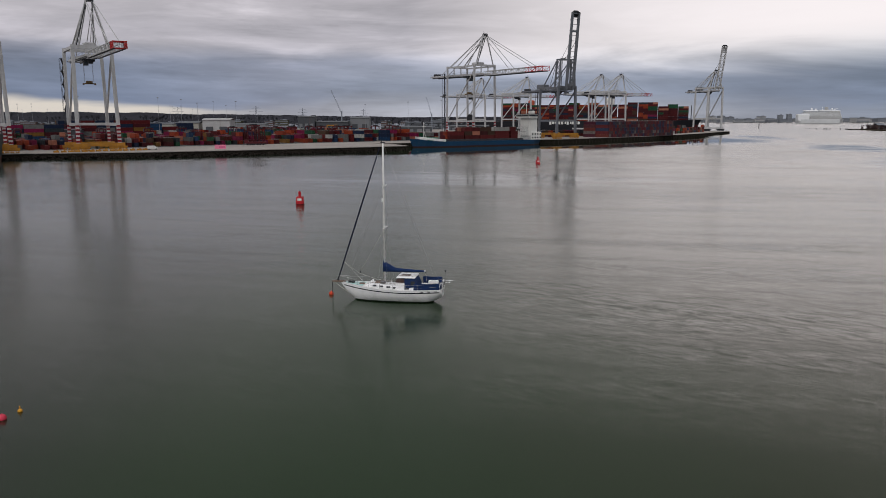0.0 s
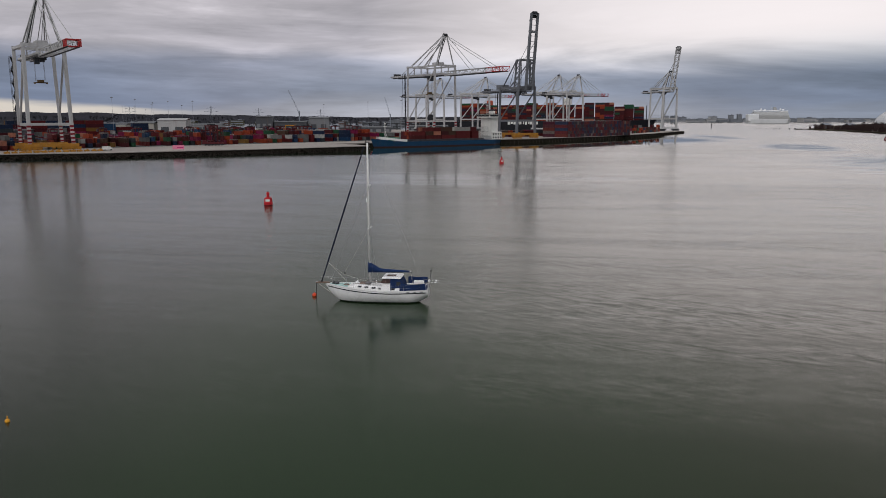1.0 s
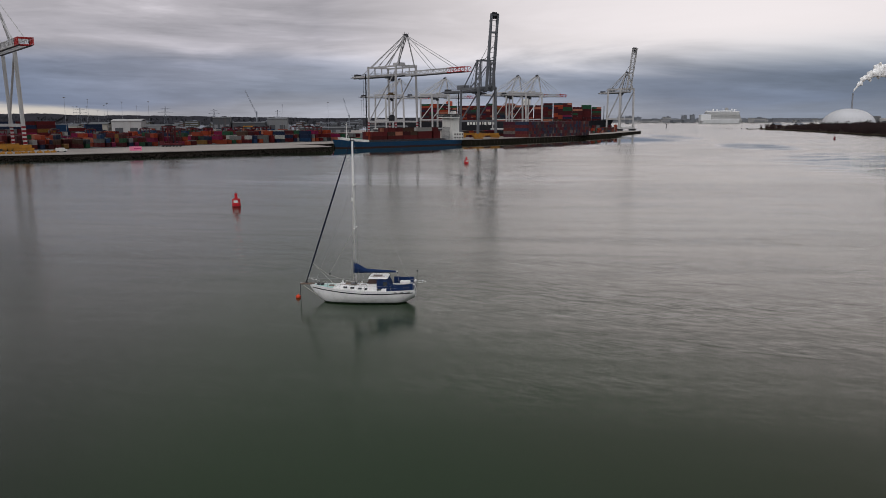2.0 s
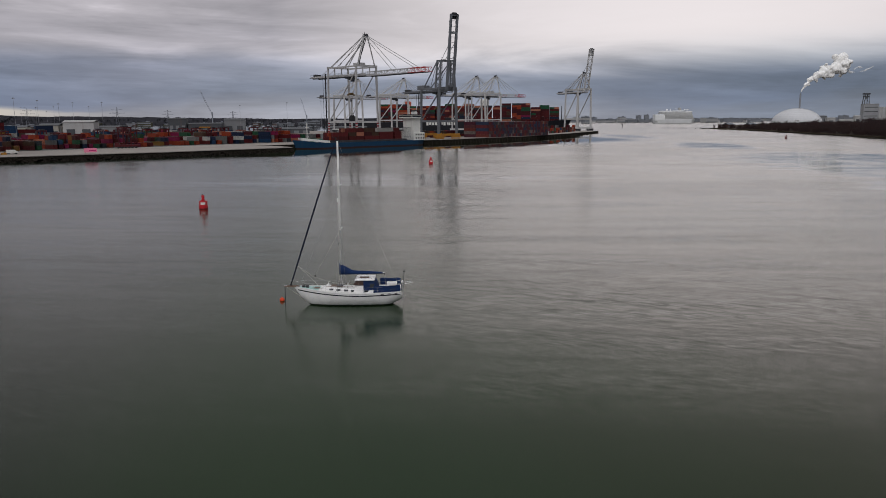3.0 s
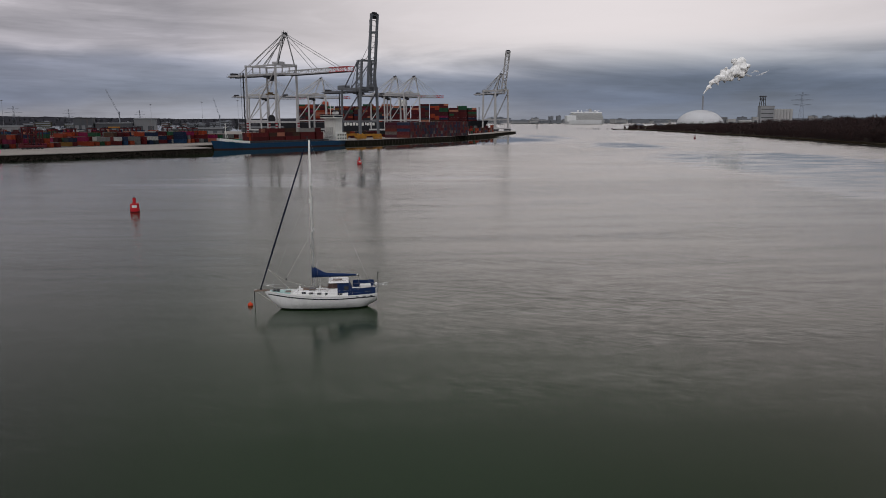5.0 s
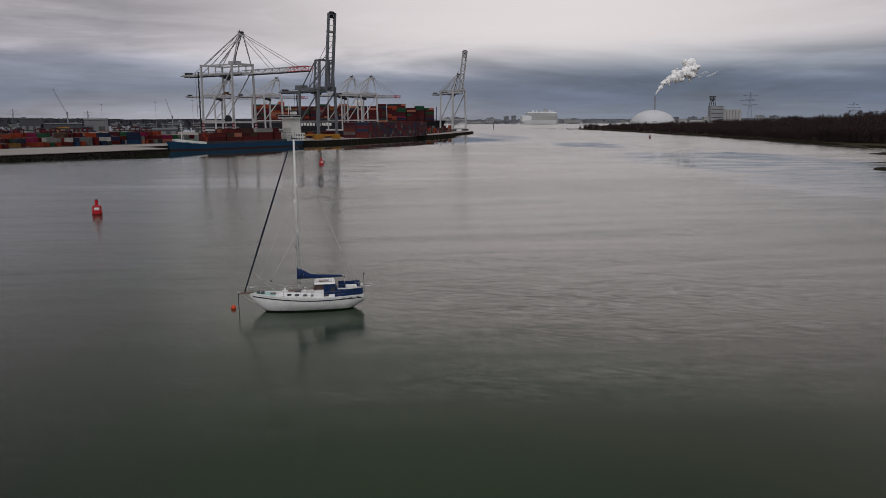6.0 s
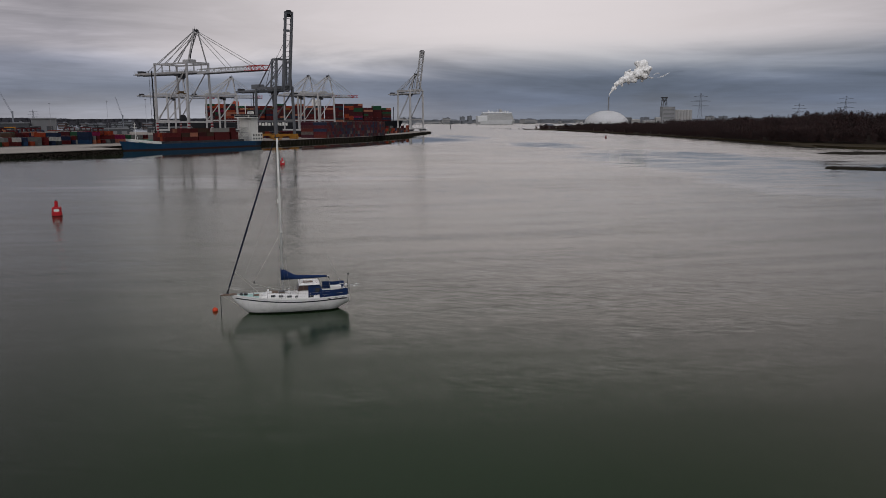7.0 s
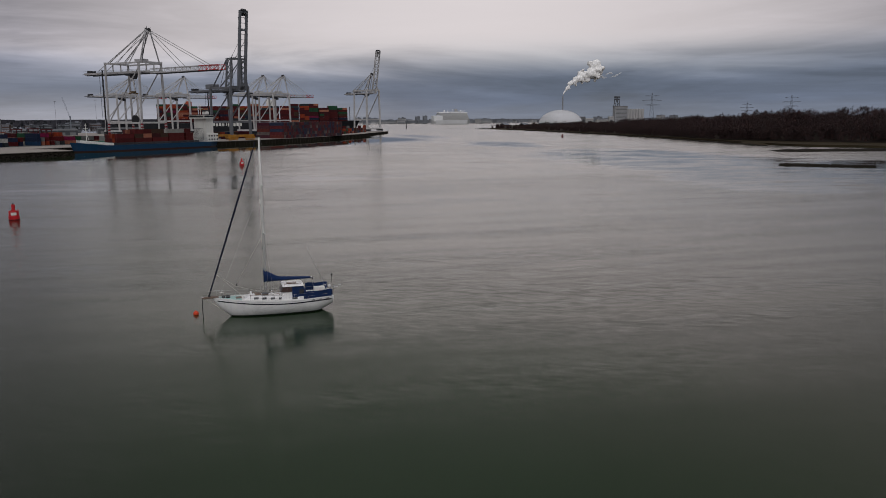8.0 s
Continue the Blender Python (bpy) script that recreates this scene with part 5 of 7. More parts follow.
for sy in (1, -1):
    part("side_window", Geo().add([(-0.62, sy * 1.15, wz), (-1.62, sy * 1.17, wz), (-1.62, sy * 1.10, wz + 0.52), (-0.92, sy * 1.08, wz + 0.52),
                                   (-0.62, sy * 1.05, wz), (-1.62, sy * 1.05, wz), (-1.62, sy * 1.0, wz + 0.52), (-0.92, sy * 1.0, wz + 0.52)],
                                  [(0, 1, 2, 3), (7, 6, 5, 4), (0, 4, 5, 1), (1, 5, 6, 2), (2, 6, 7, 3), (3, 7, 4, 0)]), m_tint, pilot, "brown tinted side window")
    part("window_post", Geo().beam((-1.12, sy * 1.175, wz), (-1.18, sy * 1.10, wz + 0.52), 0.05), m_teak, pilot)
for y0, y1 in ((-1.02, -0.36), (-0.33, 0.33), (0.36, 1.02)):
    part("windscreen_pane", Geo().add([(-0.55, y0, wz), (-0.55, y1, wz), (-0.88, y1 * 0.96, wz + 0.52), (-0.88, y0 * 0.96, wz + 0.52), (-0.62, y0, wz), (-0.62, y1, wz), (-0.95, y1 * 0.96, wz + 0.52), (-0.95, y0 * 0.96, wz + 0.52)],
                                      [(0, 1, 2, 3), (7, 6, 5, 4), (0, 4, 5, 1), (1, 5, 6, 2), (2, 6, 7, 3), (3, 7, 4, 0)]), m_tint, pilot, "brown tinted windscreen pane")
roof = part("pilothouse_roof", Geo().cham((-1.75, 0, wz + 0.58), (2.05, 2.46, 0.13), 0.09), m_gel, pilot, "white roof with rounded edge")
part("roof_hatch", Geo().cham((-1.65, 0.15, wz + 0.68), (0.95, 0.62, 0.09), 0.03), m_tint, roof, "dark tinted roof hatch")
rr = Geo()
for sy in (1, -1):
    rr.path([(-0.9, sy * 1.0, wz + 0.66), (-1.0, sy * 1.0, wz + 0.76), (-2.4, sy * 1.0, wz + 0.76), (-2.5, sy * 1.0, wz + 0.66)], 0.018, 5)
part("roof_rail", rr, m_teak, roof)
# blue canvas: side curtain, cockpit tent back and weather cloths
tent = Geo()
rings = []
for x, hgt, w in ((-1.62, 1.34, 1.17), (-2.2, 1.36, 1.19), (-2.65, 1.30, 1.20), (-2.95, 0.75, 1.22), (-3.10, 0.25, 1.24)):
    z0 = sheer_z(x) + 0.04
    rings.append([(x, -w, z0), (x, -w * 0.99, z0 + hgt * 0.55), (x, -w * 0.93, z0 + hgt * 0.95), (x, 0, z0 + hgt * 1.02), (x, w * 0.93, z0 + hgt * 0.95), (x, w * 0.99, z0 + hgt * 0.55), (x, w, z0)])
tent.loft(rings, True, True, closed=False)
part("spray_hood", tent, m_canvas, yacht, "navy blue canvas spray hood", smooth=False)
for sy in (1, -1):
    part("hood_window", Geo().add([(-2.30, sy * 1.215, sheer_z(-2) + 0.58), (-2.85, sy * 1.215, sheer_z(-2) + 0.58), (-2.72, sy * 1.165, sheer_z(-2) + 0.98), (-2.30, sy * 1.165, sheer_z(-2) + 0.98)], [(0, 1, 2, 3)]), m_glass, yacht, "clear panel in the hood")
part("cockpit_coaming", Geo().cham((-4.1, 0.98, sheer_z(-4) + 0.17), (2.6, 0.16, 0.34), 0.04).cham((-4.1, -0.98, sheer_z(-4) + 0.17), (2.6, 0.16, 0.34), 0.04).cham((-5.35, 0, sheer_z(-5) + 0.17), (0.2, 2.0, 0.34), 0.04), m_gel, yacht, "white cockpit coaming")
part("cockpit_well", Geo().box((-4.1, 0, sheer_z(-4) + 0.07), (2.35, 1.7, 0.05)), m_teak, yacht, "teak cockpit sole")


def cloth(name, pts, z0, hgt, thick=0.03):
    """A weather cloth laced between the rail and the deck, slightly slack."""
    gg = Geo()
    out, inn = [], []
    n = 12
    for (xa, ya), (xb, yb) in zip(pts, pts[1:]):
        for k in range(n):
            f = k / n
            x, y = xa + (xb - xa) * f, ya + (yb - ya) * f
            sag = 0.03 * math.sin(f * math.pi * 3)
            out.append((x, y, sag))
    out.append((*pts[-1], 0))
    rings = [[(x, y, sheer_z(x) + z0), (x, y, sheer_z(x) + z0 + hgt + s), (x + thick, y * 0.985, sheer_z(x) + z0 + hgt + s), (x + thick, y * 0.985, sheer_z(x) + z0)] for x, y, s in out]
    gg.loft(rings, True, True)
    return part(name, gg, m_canvas, yacht, "navy blue weather cloth")


cloth("weather_cloth", [(-2.70, 1.53), (-5.42, 1.19)], 0.06, 0.70)
cloth("weather_cloth", [(-3.2, -1.50), (-5.35, -1.20)], 0.08, 0.92)
cloth("weather_cloth", [(-5.50, 1.10), (-5.52, 0.35)], 0.10, 0.50)
part("cockpit_locker", Geo().cham((-4.45, -0.75, sheer_z(-4.4) + 0.50), (1.1, 0.5, 0.42), 0.06), m_gel, yacht, "white life-raft case on deck")
part("danbuoy", Geo().ball((-5.55, -0.95, sheer_z(-5.5) + 0.62), 0.16, 10), m_gel, yacht, "white round float")
# rails
st_x = [4.75, 3.6, 2.3, 1.0, -0.4, -1.8, -3.1, -4.3]
for sy in (1, -1):
    for x in st_x:
        part("stanchion", Geo().tube((x, sy * (deck_half(x) - 0.05), sheer_z(x)), (x, sy * (deck_half(x) - 0.07), sheer_z(x) + 0.62), 0.014, 5), m_chrome, yacht)
for sy in (1, -1):
    for hz in (0.32, 0.61):
        part("guard_wire", Geo().path([(x, sy * (deck_half(x) - 0.06), sheer_z(x) + hz) for x in st_x], 0.007, 4), m_rig, yacht)
pu = Geo()
for hz in (0.36, 0.74):
    pu.path([(-4.4, 1.38, sheer_z(-4.4) + hz), (-5.3, 1.15, sheer_z(-5) + hz), (-5.6, 0.7, sheer_z(-5) + hz), (-5.6, -0.7, sheer_z(-5) + hz), (-5.3, -1.15, sheer_z(-5) + hz), (-4.4, -1.38, sheer_z(-4.4) + hz)], 0.018, 6)
for x, y in ((-5.3, 1.15), (-5.6, 0.6), (-5.6, -0.6), (-5.3, -1.15)):
    pu.tube((x, y, sheer_z(-5.4)), (x, y, sheer_z(-5.4) + 0.62), 0.018, 6)
part("pushpit", pu, m_chrome, yacht, "stainless stern rail")
pb = Geo()
pb.path([(4.75, 0.45, sheer_z(4.7) + 0.64), (5.5, 0.26, sheer_z(5.5) + 0.66), (6.1, 0.0, sheer_z(5.7) + 0.66), (5.5, -0.26, sheer_z(5.5) + 0.66), (4.75, -0.45, sheer_z(4.7) + 0.64)], 0.018, 6)
for x, y in ((5.35, 0.22), (5.35, -0.22), (4.75, 0.42), (4.75, -0.42)):
    pb.tube((x, y, sheer_z(x)), (x, y * 1.1, sheer_z(x) + 0.65), 0.016, 6)
part("pulpit", pb, m_chrome, yacht, "stainless bow rail")
sprit = part("bowsprit", Geo().cham((5.95, 0, sheer_z(5.6) + 0.07), (1.5, 0.42, 0.12), 0.04), m_teak, yacht, "teak bowsprit platform")
part("bow_roller", Geo().box((6.62, 0, sheer_z(5.6) + 0.06), (0.26, 0.22, 0.16)).tube((6.7, -0.12, sheer_z(5.6) + 0.04), (6.7, 0.12, sheer_z(5.6) + 0.04), 0.06, 8), m_chrome, sprit)
part("bobstay", Geo().tube((6.55, 0, sheer_z(5.6)), (4.45, 0, 0.18), 0.025, 5), m_rope, sprit, "pale bobstay chain")
part("windlass", Geo().cham((4.35, 0, sheer_z(4.3) + 0.16), (0.36, 0.3, 0.24), 0.05).tube((4.35, -0.26, sheer_z(4.3) + 0.2), (4.35, 0.26, sheer_z(4.3) + 0.2), 0.09, 8), m_dark, yacht, "dark anchor windlass")
# mast and rigging
MX, MZ, MT = 0.78, sheer_z(0.3) + 0.46, 16.85
mast = part("mast", Geo().loft([[(MX + a * r, b * r * 0.7, z) for a, b in [(math.cos(2 * math.pi * i / 10), math.sin(2 * math.pi * i / 10)) for i in range(10)]] for z, r in ((MZ, 0.125), (12.0, 0.12), (MT, 0.085))], True, True), m_alu, yacht, "white painted mast", smooth=True)
SPR = ((7.72, 1.02), (12.25, 0.78))
for z, w in SPR:
    for sy in (1, -1):
        part("spreader", Geo().beam((MX, 0, z), (MX - 0.10, sy * w, z + 0.10), 0.17, 0.08), m_alu, mast)
part("masthead", Geo().box((MX, 0, MT + 0.04), (0.5, 0.12, 0.10)).tube((MX - 0.12, 0, MT), (MX - 0.12, 0, MT + 0.7), 0.012, 5).box((MX + 0.15, 0, MT + 0.18), (0.08, 0.08, 0.2)).beam((MX + 0.05, 0, MT + 0.32), (MX + 0.5, 0, MT + 0.34), 0.03), m_dark, mast, "masthead fittings and aerial")
part("radar_reflector", Geo().tube((MX + 0.16, 0, 10.6), (MX + 0.16, 0, 11.0), 0.07, 8), m_alu, mast)
part("steaming_light", Geo().cham((MX + 0.17, 0, 6.2), (0.12, 0.12, 0.16), 0.03), m_dark, mast)
for sy in (1, -1):
    part("mast_winch", Geo().lathe([(0.08, 0), (0.06, 0.08), (0.085, 0.16)], 8, (MX, sy * 0.18, MZ + 0.7)), m_chrome, mast)
rope = Geo()
for k in range(6):
    rope.tube((MX + 0.15, 0.1 - 0.04 * k, MZ + 1.15), (MX + 0.2, 0.12 - 0.05 * k, MZ + 0.45), 0.02, 5)
part("coiled_halyard", rope, m_rope, mast, "halyard coils hung at the mast")
sh = Geo()
for sy in (1, -1):
    cp = (MX - 0.15, sy * (deck_half(0.2) - 0.06), sheer_z(0.2))
    s1, s2 = (MX - 0.10, sy * 1.02, 7.82), (MX - 0.10, sy * 0.78, 12.35)
    sh.path([cp, s1, s2, (MX, 0, MT - 0.1)], 0.007, 4)
    sh.tube((MX + 0.45, cp[1], cp[2]), (MX, 0, 7.68), 0.006, 4)
    sh.tube((MX - 0.75, cp[1], cp[2]), (MX, 0, 7.68), 0.006, 4)
    sh.tube((-5.3, sy * 1.1, sheer_z(-5.3)), (-3.6, 0, 5.4), 0.006, 4)
sh.tube((-3.6, 0, 5.4), (MX, 0, MT), 0.007, 4)
sh.tube((5.2, 0, sheer_z(5.2)), (MX, 0, 12.2), 0.007, 4)
part("standing_rigging", sh, m_rig, yacht, "thin steel shrouds and stays")
part("jib_sheet", Geo().tube((5.25, 0, 3.9), (2.6, 0.6, sheer_z(2.6) + 0.02), 0.014, 4), m_rope, yacht, "white sheet")
part("jib_sheet", Geo().path([(5.25, 0, 3.9), (3.6, 0.2, 2.75), (1.6, 0.5, 2.2), (-0.2, 0.9, 2.05)], 0.012, 4), m_rope, yacht, "white sheet")
part("halyard", Geo().tube((MX - 0.2, 0, 8.0), (3.5, 0.0, 2.9), 0.010, 4), m_rope, yacht)
part("mainsheet", Geo().tube((-3.7, 0, 3.0), (-3.9, 0, sheer_z(-4) + 0.2), 0.012, 4), m_rope, yacht)
part("hanging_block", Geo().cham((3.5, 0, 2.85), (0.12, 0.10, 0.22), 0.03), m_dark, yacht)
part("hanging_block", Geo().cham((-3.72, 0, 3.05), (0.12, 0.10, 0.26), 0.03), m_dark, yacht)
# furled headsail on its stay
f0, f1 = Vector((6.02, 0, sheer_z(5.6) + 0.35)), Vector((MX + 0.35, 0, MT - 0.45))
rings = []
for k in range(25):
    f = k / 24
    r = 0.030 + 0.052 * math.sin(math.pi * min(1, 0.12 + f * 0.86)) ** 0.7 + 0.008 * math.sin(k * 2.1)
    p = f0.lerp(f1, f)
    rings.append([(p.x + r * math.cos(a), r * math.sin(a), p.z + r * 0.36 * math.cos(a)) for a in [2 * math.pi * i / 8 for i in range(8)]])
m_genoa = material("dark_blue_uv_strip", (0.010, 0.013, 0.035), 0.8, var=0.35, scale=2.5, fine=6, bump=0.01)
furl = part("furled_headsail", Geo().loft(rings, True, True), m_genoa, yacht, "dark blue furled headsail", smooth=True)
part("furling_drum", Geo().lathe([(0.10, 0), (0.13, 0.04), (0.08, 0.10), (0.13, 0.18), (0.09, 0.22)], 10, (6.05, 0, sheer_z(5.6) + 0.14)), m_dark, furl)
# boom under a navy sail cover, taller at the mast
boom = part("boom", Geo().tube((MX - 0.15, 0, 3.04), (-3.75, 0, 3.12), 0.065, 8), m_alu, yacht, "white boom")
rings = []
for k in range(19):
    f = k / 18
    x = MX + 0.16 - 4.5 * f
    hgt = 0.36 * (1 - f) + 0.13 + 0.70 * max(0, 1 - f / 0.30) ** 0.95
    w = 0.15 + 0.10 * (1 - f) + 0.015 * math.sin(k * 2.3)
    z0 = 2.98 + 0.08 * f
    rings.append([(x, -0.03, z0 - 0.05), (x, -w, z0 + 0.05), (x, -w * 0.85, z0 + hgt * 0.55), (x, -0.04, z0 + hgt), (x, 0.04, z0 + hgt), (x, w * 0.85, z0 + hgt * 0.55), (x, w, z0 + 0.05), (x, 0.03, z0 - 0.05)])
part("sail_cover", Geo().loft(rings, True, True), m_canvas, boom, "navy blue sail cover over the stowed mainsail", smooth=True)
# gear heaped at the mast foot and on the foredeck
part("mast_gear", Geo().cham((MX + 0.15, 0.35, sheer_z(MX) + 0.56), (0.55, 0.42, 0.26), 0.08).tube((MX - 0.1, 0.45, sheer_z(MX) + 0.5), (MX - 0.5, 0.5, sheer_z(MX) + 0.95), 0.05, 6), m_wire, yacht, "grey gear bundled at the mast foot")
part("anchor_windlass", Geo().tube((4.75, -0.22, sheer_z(4.7) + 0.2), (4.75, 0.22, sheer_z(4.7) + 0.2), 0.11, 10).cham((4.75, 0, sheer_z(4.7) + 0.12), (0.34, 0.3, 0.2), 0.05), m_dark, yacht, "dark anchor windlass")
# stern gear
part("flagstaff", Geo().tube((-5.62, -0.75, sheer_z(-5.6) + 0.2), (-5.75, -0.78, sheer_z(-5.6) + 1.75), 0.022, 5).ball((-5.76, -0.78, sheer_z(-5.6) + 1.78), 0.10, 8), m_dark, yacht, "dark stern pole")
wv = Geo().tube((-5.65, 0.25, sheer_z(-5.6) + 0.1), (-5.8, 0.25, sheer_z(-5.6) + 0.9), 0.04, 6).tube((-5.8, 0.25, sheer_z(-5.6) + 0.85), (-6.75, 0.1, sheer_z(-5.6) + 0.92), 0.025, 5).tube((-5.8, -0.25, sheer_z(-5.6) + 0.6), (-6.7, -0.3, sheer_z(-5.6) + 0.64), 0.02, 5)
part("stern_davit", wv, m_chrome, yacht, "steel davit arms over the stern")
part("boarding_ladder", Geo().path([(-5.62, 0.2, 1.2), (-5.5, 0.2, 0.35)], 0.02, 5).path([(-5.62, -0.2, 1.2), (-5.5, -0.2, 0.35)], 0.02, 5).tube((-5.55, -0.2, 0.6), (-5.55, 0.2, 0.6), 0.018, 5).tube((-5.58, -0.2, 0.9), (-5.58, 0.2, 0.9), 0.018, 5), m_chrome, yacht)
for x in (-3.55, -4.25, -4.95):
    for sy in (1, -1):
        part("hull_window", Geo().cham((x, sy * (deck_half(x) - 0.015), sheer_z(x) - 0.42 + 0.3), (0.34, 0.05, 0.09), 0.01), m_wire, hull, "small grey hull port")
# mooring: ball afloat ahead of the bow and the strop to it
mball = solid("mooring_buoy", Geo().ball((0, 0, 0.10), 0.28, 14, 0.9).tube((0, 0, 0.3), (0, 0, 0.45), 0.04, 6), m_orange, "round orange-red mooring buoy afloat ahead of the yacht", "buoy", Matrix.Translation((-12.63, 91.44, 0)), smooth=True)
part("mooring_strop", Geo().path([(6.7, 0, sheer_z(5.6) + 0.02), (6.72, 0.0, 0.9), (6.7, 0.02, -0.5)], 0.035, 6), m_dark, yacht, "dark mooring strop from the bow roller")

# ---------------------------------------------------------------- channel buoys and floats


def channel_buoy(x, y, s, label, paint=None):
    paint = paint or m_buoy
    b = thing("channel_buoy", label, "buoy", Matrix.Translation((x, y, 0)) @ Matrix.Scale(s, 4), "red channel buoys")
    part("float", Geo().lathe([(0.75, -0.3), (0.98, -0.05), (1.0, 0.12)], 20), m_buoydk, b, "weedy dark red float foot", smooth=False)
    part("body", Geo().lathe([(1.0, 0.12), (1.0, 0.62), (0.94, 0.74), (0.90, 0.80), (0.90, 1.62), (0.84, 1.72), (0.42, 1.78), (0.36, 1.80)], 20), paint, b, "red drum body", smooth=False)
    part("tower", Geo().lathe([(0.36, 1.78), (0.30, 2.35), (0.34, 2.40)], 12), paint, b)
    part("topmark", Geo().lathe([(0.33, 2.40), (0.34, 2.44), (0.34, 2.95), (0.30, 3.0)], 12), paint, b, "red can topmark")
    part("lantern", Geo().lathe([(0.10, 3.0), (0.12, 3.2), (0.04, 3.28)], 8), m_dark, b)
    for a in (0, 120, 240):
        c, s_ = math.cos(radians(a)), math.sin(radians(a))
        lift = Geo().path([(c * 0.85, s_ * 0.85, 1.68), (c * 0.85, s_ * 0.85, 1.95), (c * 0.62, s_ * 0.62, 1.95), (c * 0.62, s_ * 0.62, 1.74)], 0.035, 5)
        part("lifting_eye", lift, paint, b)
    for a in (255, 285, 100):
        part("name_panel", Geo().box((0, 0, 0), (0.55, 0.03, 0.55)), m_shipwhite, b, "pale panel with an unreadable mark").matrix_basis = pose(0.915 * math.cos(radians(a)), 0.915 * math.sin(radians(a)), 1.2, 0, 0, a + 90)
    return b


channel_buoy(-30.95, 185.9, 1.0, "red channel buoy with can topmark floating on the water")
channel_buoy(48.5, 336.5, 1.0, "red channel buoy with can topmark near the quay")
# this one takes the dark red of the float foot all over
channel_buoy(408.0, 603.0, 1.0, "dark weathered channel buoy off the wooded shore", m_buoydk)
solid("pick_up_float", Geo().ball((0, 0, 0.1), 0.30, 12, 0.95).tube((0, 0, 0.3), (0, 0, 0.42), 0.03, 6), m_pink, "round faded red mooring float on the water", "buoy", Matrix.Translation((-30.9, 54.7, 0)), smooth=True)
solid("marker_float", Geo().ball((0, 0, 0.06), 0.17, 10, 0.9).tube((0, 0, 0.15), (0.02, 0, 0.42), 0.05, 6, 0.03), m_amber, "small yellow marker float on the water", "buoy", Matrix.Translation((-30.4, 56.1, 0)), smooth=True)
# ---------------------------------------------------------------- terminal: buildings, masts, straddle carriers
m_shed = material("pale_shed_cladding", (0.18, 0.187, 0.20), 0.6, var=0.12, scale=0.1, fine=12, streaks=0.2)
m_shedgrey = material("grey_shed_cladding", (0.068, 0.073, 0.084), 0.6, var=0.15, scale=0.1, fine=12, streaks=0.2)
m_shedroof = material("light_shed_roof", (0.12, 0.127, 0.138), 0.6, var=0.15, scale=0.05)
m_shedwhite = material("white_shed_cladding", (0.40, 0.40, 0.405), 0.6, var=0.12, scale=0.1, fine=12, streaks=0.2)
m_brick = material("far_brick", (0.10, 0.066, 0.06), 0.85, var=0.3, scale=0.1)
m_carrier = material("dark_red_carrier_paint", (0.075, 0.010, 0.014), 0.5, var=0.25, scale=0.3)
# pole grey lightened towards the sky tone to carry haze
m_pole = material("galvanised_pole", (0.26, 0.27, 0.30), 0.6, metal=0.0, var=0.2, scale=0.5)
m_cream = material("cream_cladding", (0.34, 0.325, 0.29), 0.7, var=0.12, scale=0.08)


def shed(x, y, L, W, H, rz, wallm, roofm, label, doors=0, pitch=1.5, z=QUAY):
    """A gabled shed with a ridged roof, eaves and roller doors on its long side."""
    b = thing("warehouse", label, "warehouse", pose(x, y, z, 0, 0, rz), "terminal sheds")
    part("wall", Geo().box((0, 0, H / 2), (L, W, H)), wallm, b)
    r = Geo()
    o = 0.5
    r.add([(-L / 2 - o, -W / 2 - o, H), (L / 2 + o, -W / 2 - o, H), (L / 2 + o, 0, H + pitch), (-L / 2 - o, 0, H + pitch), (-L / 2 - o, W / 2 + o, H), (L / 2 + o, W / 2 + o, H),
           (-L / 2 - o, -W / 2 - o, H + 0.35), (L / 2 + o, -W / 2 - o, H + 0.35), (L / 2 + o, 0, H + pitch + 0.35), (-L / 2 - o, 0, H + pitch + 0.35), (-L / 2 - o, W / 2 + o, H + 0.35), (L / 2 + o, W / 2 + o, H + 0.35)],
          [(6, 7, 8, 9), (9, 8, 11, 10), (0, 1, 7, 6), (4, 10, 11, 5), (0, 6, 9, 3), (3, 9, 10, 4), (1, 2, 8, 7), (2, 5, 11, 8)])
    part("roof", r, roofm, b)
    for k in range(doors):
        xx = -L / 2 + L * (k + 0.5) / doors
        part("roller_door", Geo().box((xx, -W / 2 - 0.06, H * 0.32), (L / doors * 0.55, 0.12, H * 0.62)), m_shedgrey if wallm is not m_shedgrey else m_shed, b)
    return b


shed(-183, 702, 24, 18, 15, 0, m_shedwhite, m_shedwhite, "white box-shaped terminal warehouse", 2)
shed(-207, 705, 15, 16, 12.5, 0, m_cream, m_shedroof, "cream terminal store beside the warehouse", 1)
shed(-118.5, 802, 16.5, 18, 17.5, 0, m_shedgrey, m_shedroof, "tall grey workshop with vertical doors", 3, 0.4)
shed(-93, 806, 32, 20, 12.5, 0, m_shedgrey, m_shedroof, "long low workshop with a pale roof", 5, 0.6)
shed(-66, 822, 20, 20, 16, 0, m_shed, m_shedroof, "grey gabled workshop behind the yard", 2, 1.2)
shed(-255, 560, 24, 14, 9, 8, m_shedgrey, m_shedroof, "grey depot building behind the crane", 3, 0.6)
shed(-340, 980, 60, 24, 9, 5, m_cream, m_shedroof, "pale low warehouse far back in the yard", 5)
shed(-230, 1040, 46, 20, 8, 0, m_shed, m_shedroof, "pale low warehouse far back in the yard", 4)
shed(-20, 930, 60, 20, 5, 4, m_shedgrey, m_shedroof, "long grey depot shed behind the yard", 6)
shed(60, 1010, 50, 20, 5, 4, m_shedgrey, m_shedroof, "long grey depot shed behind the yard", 6)
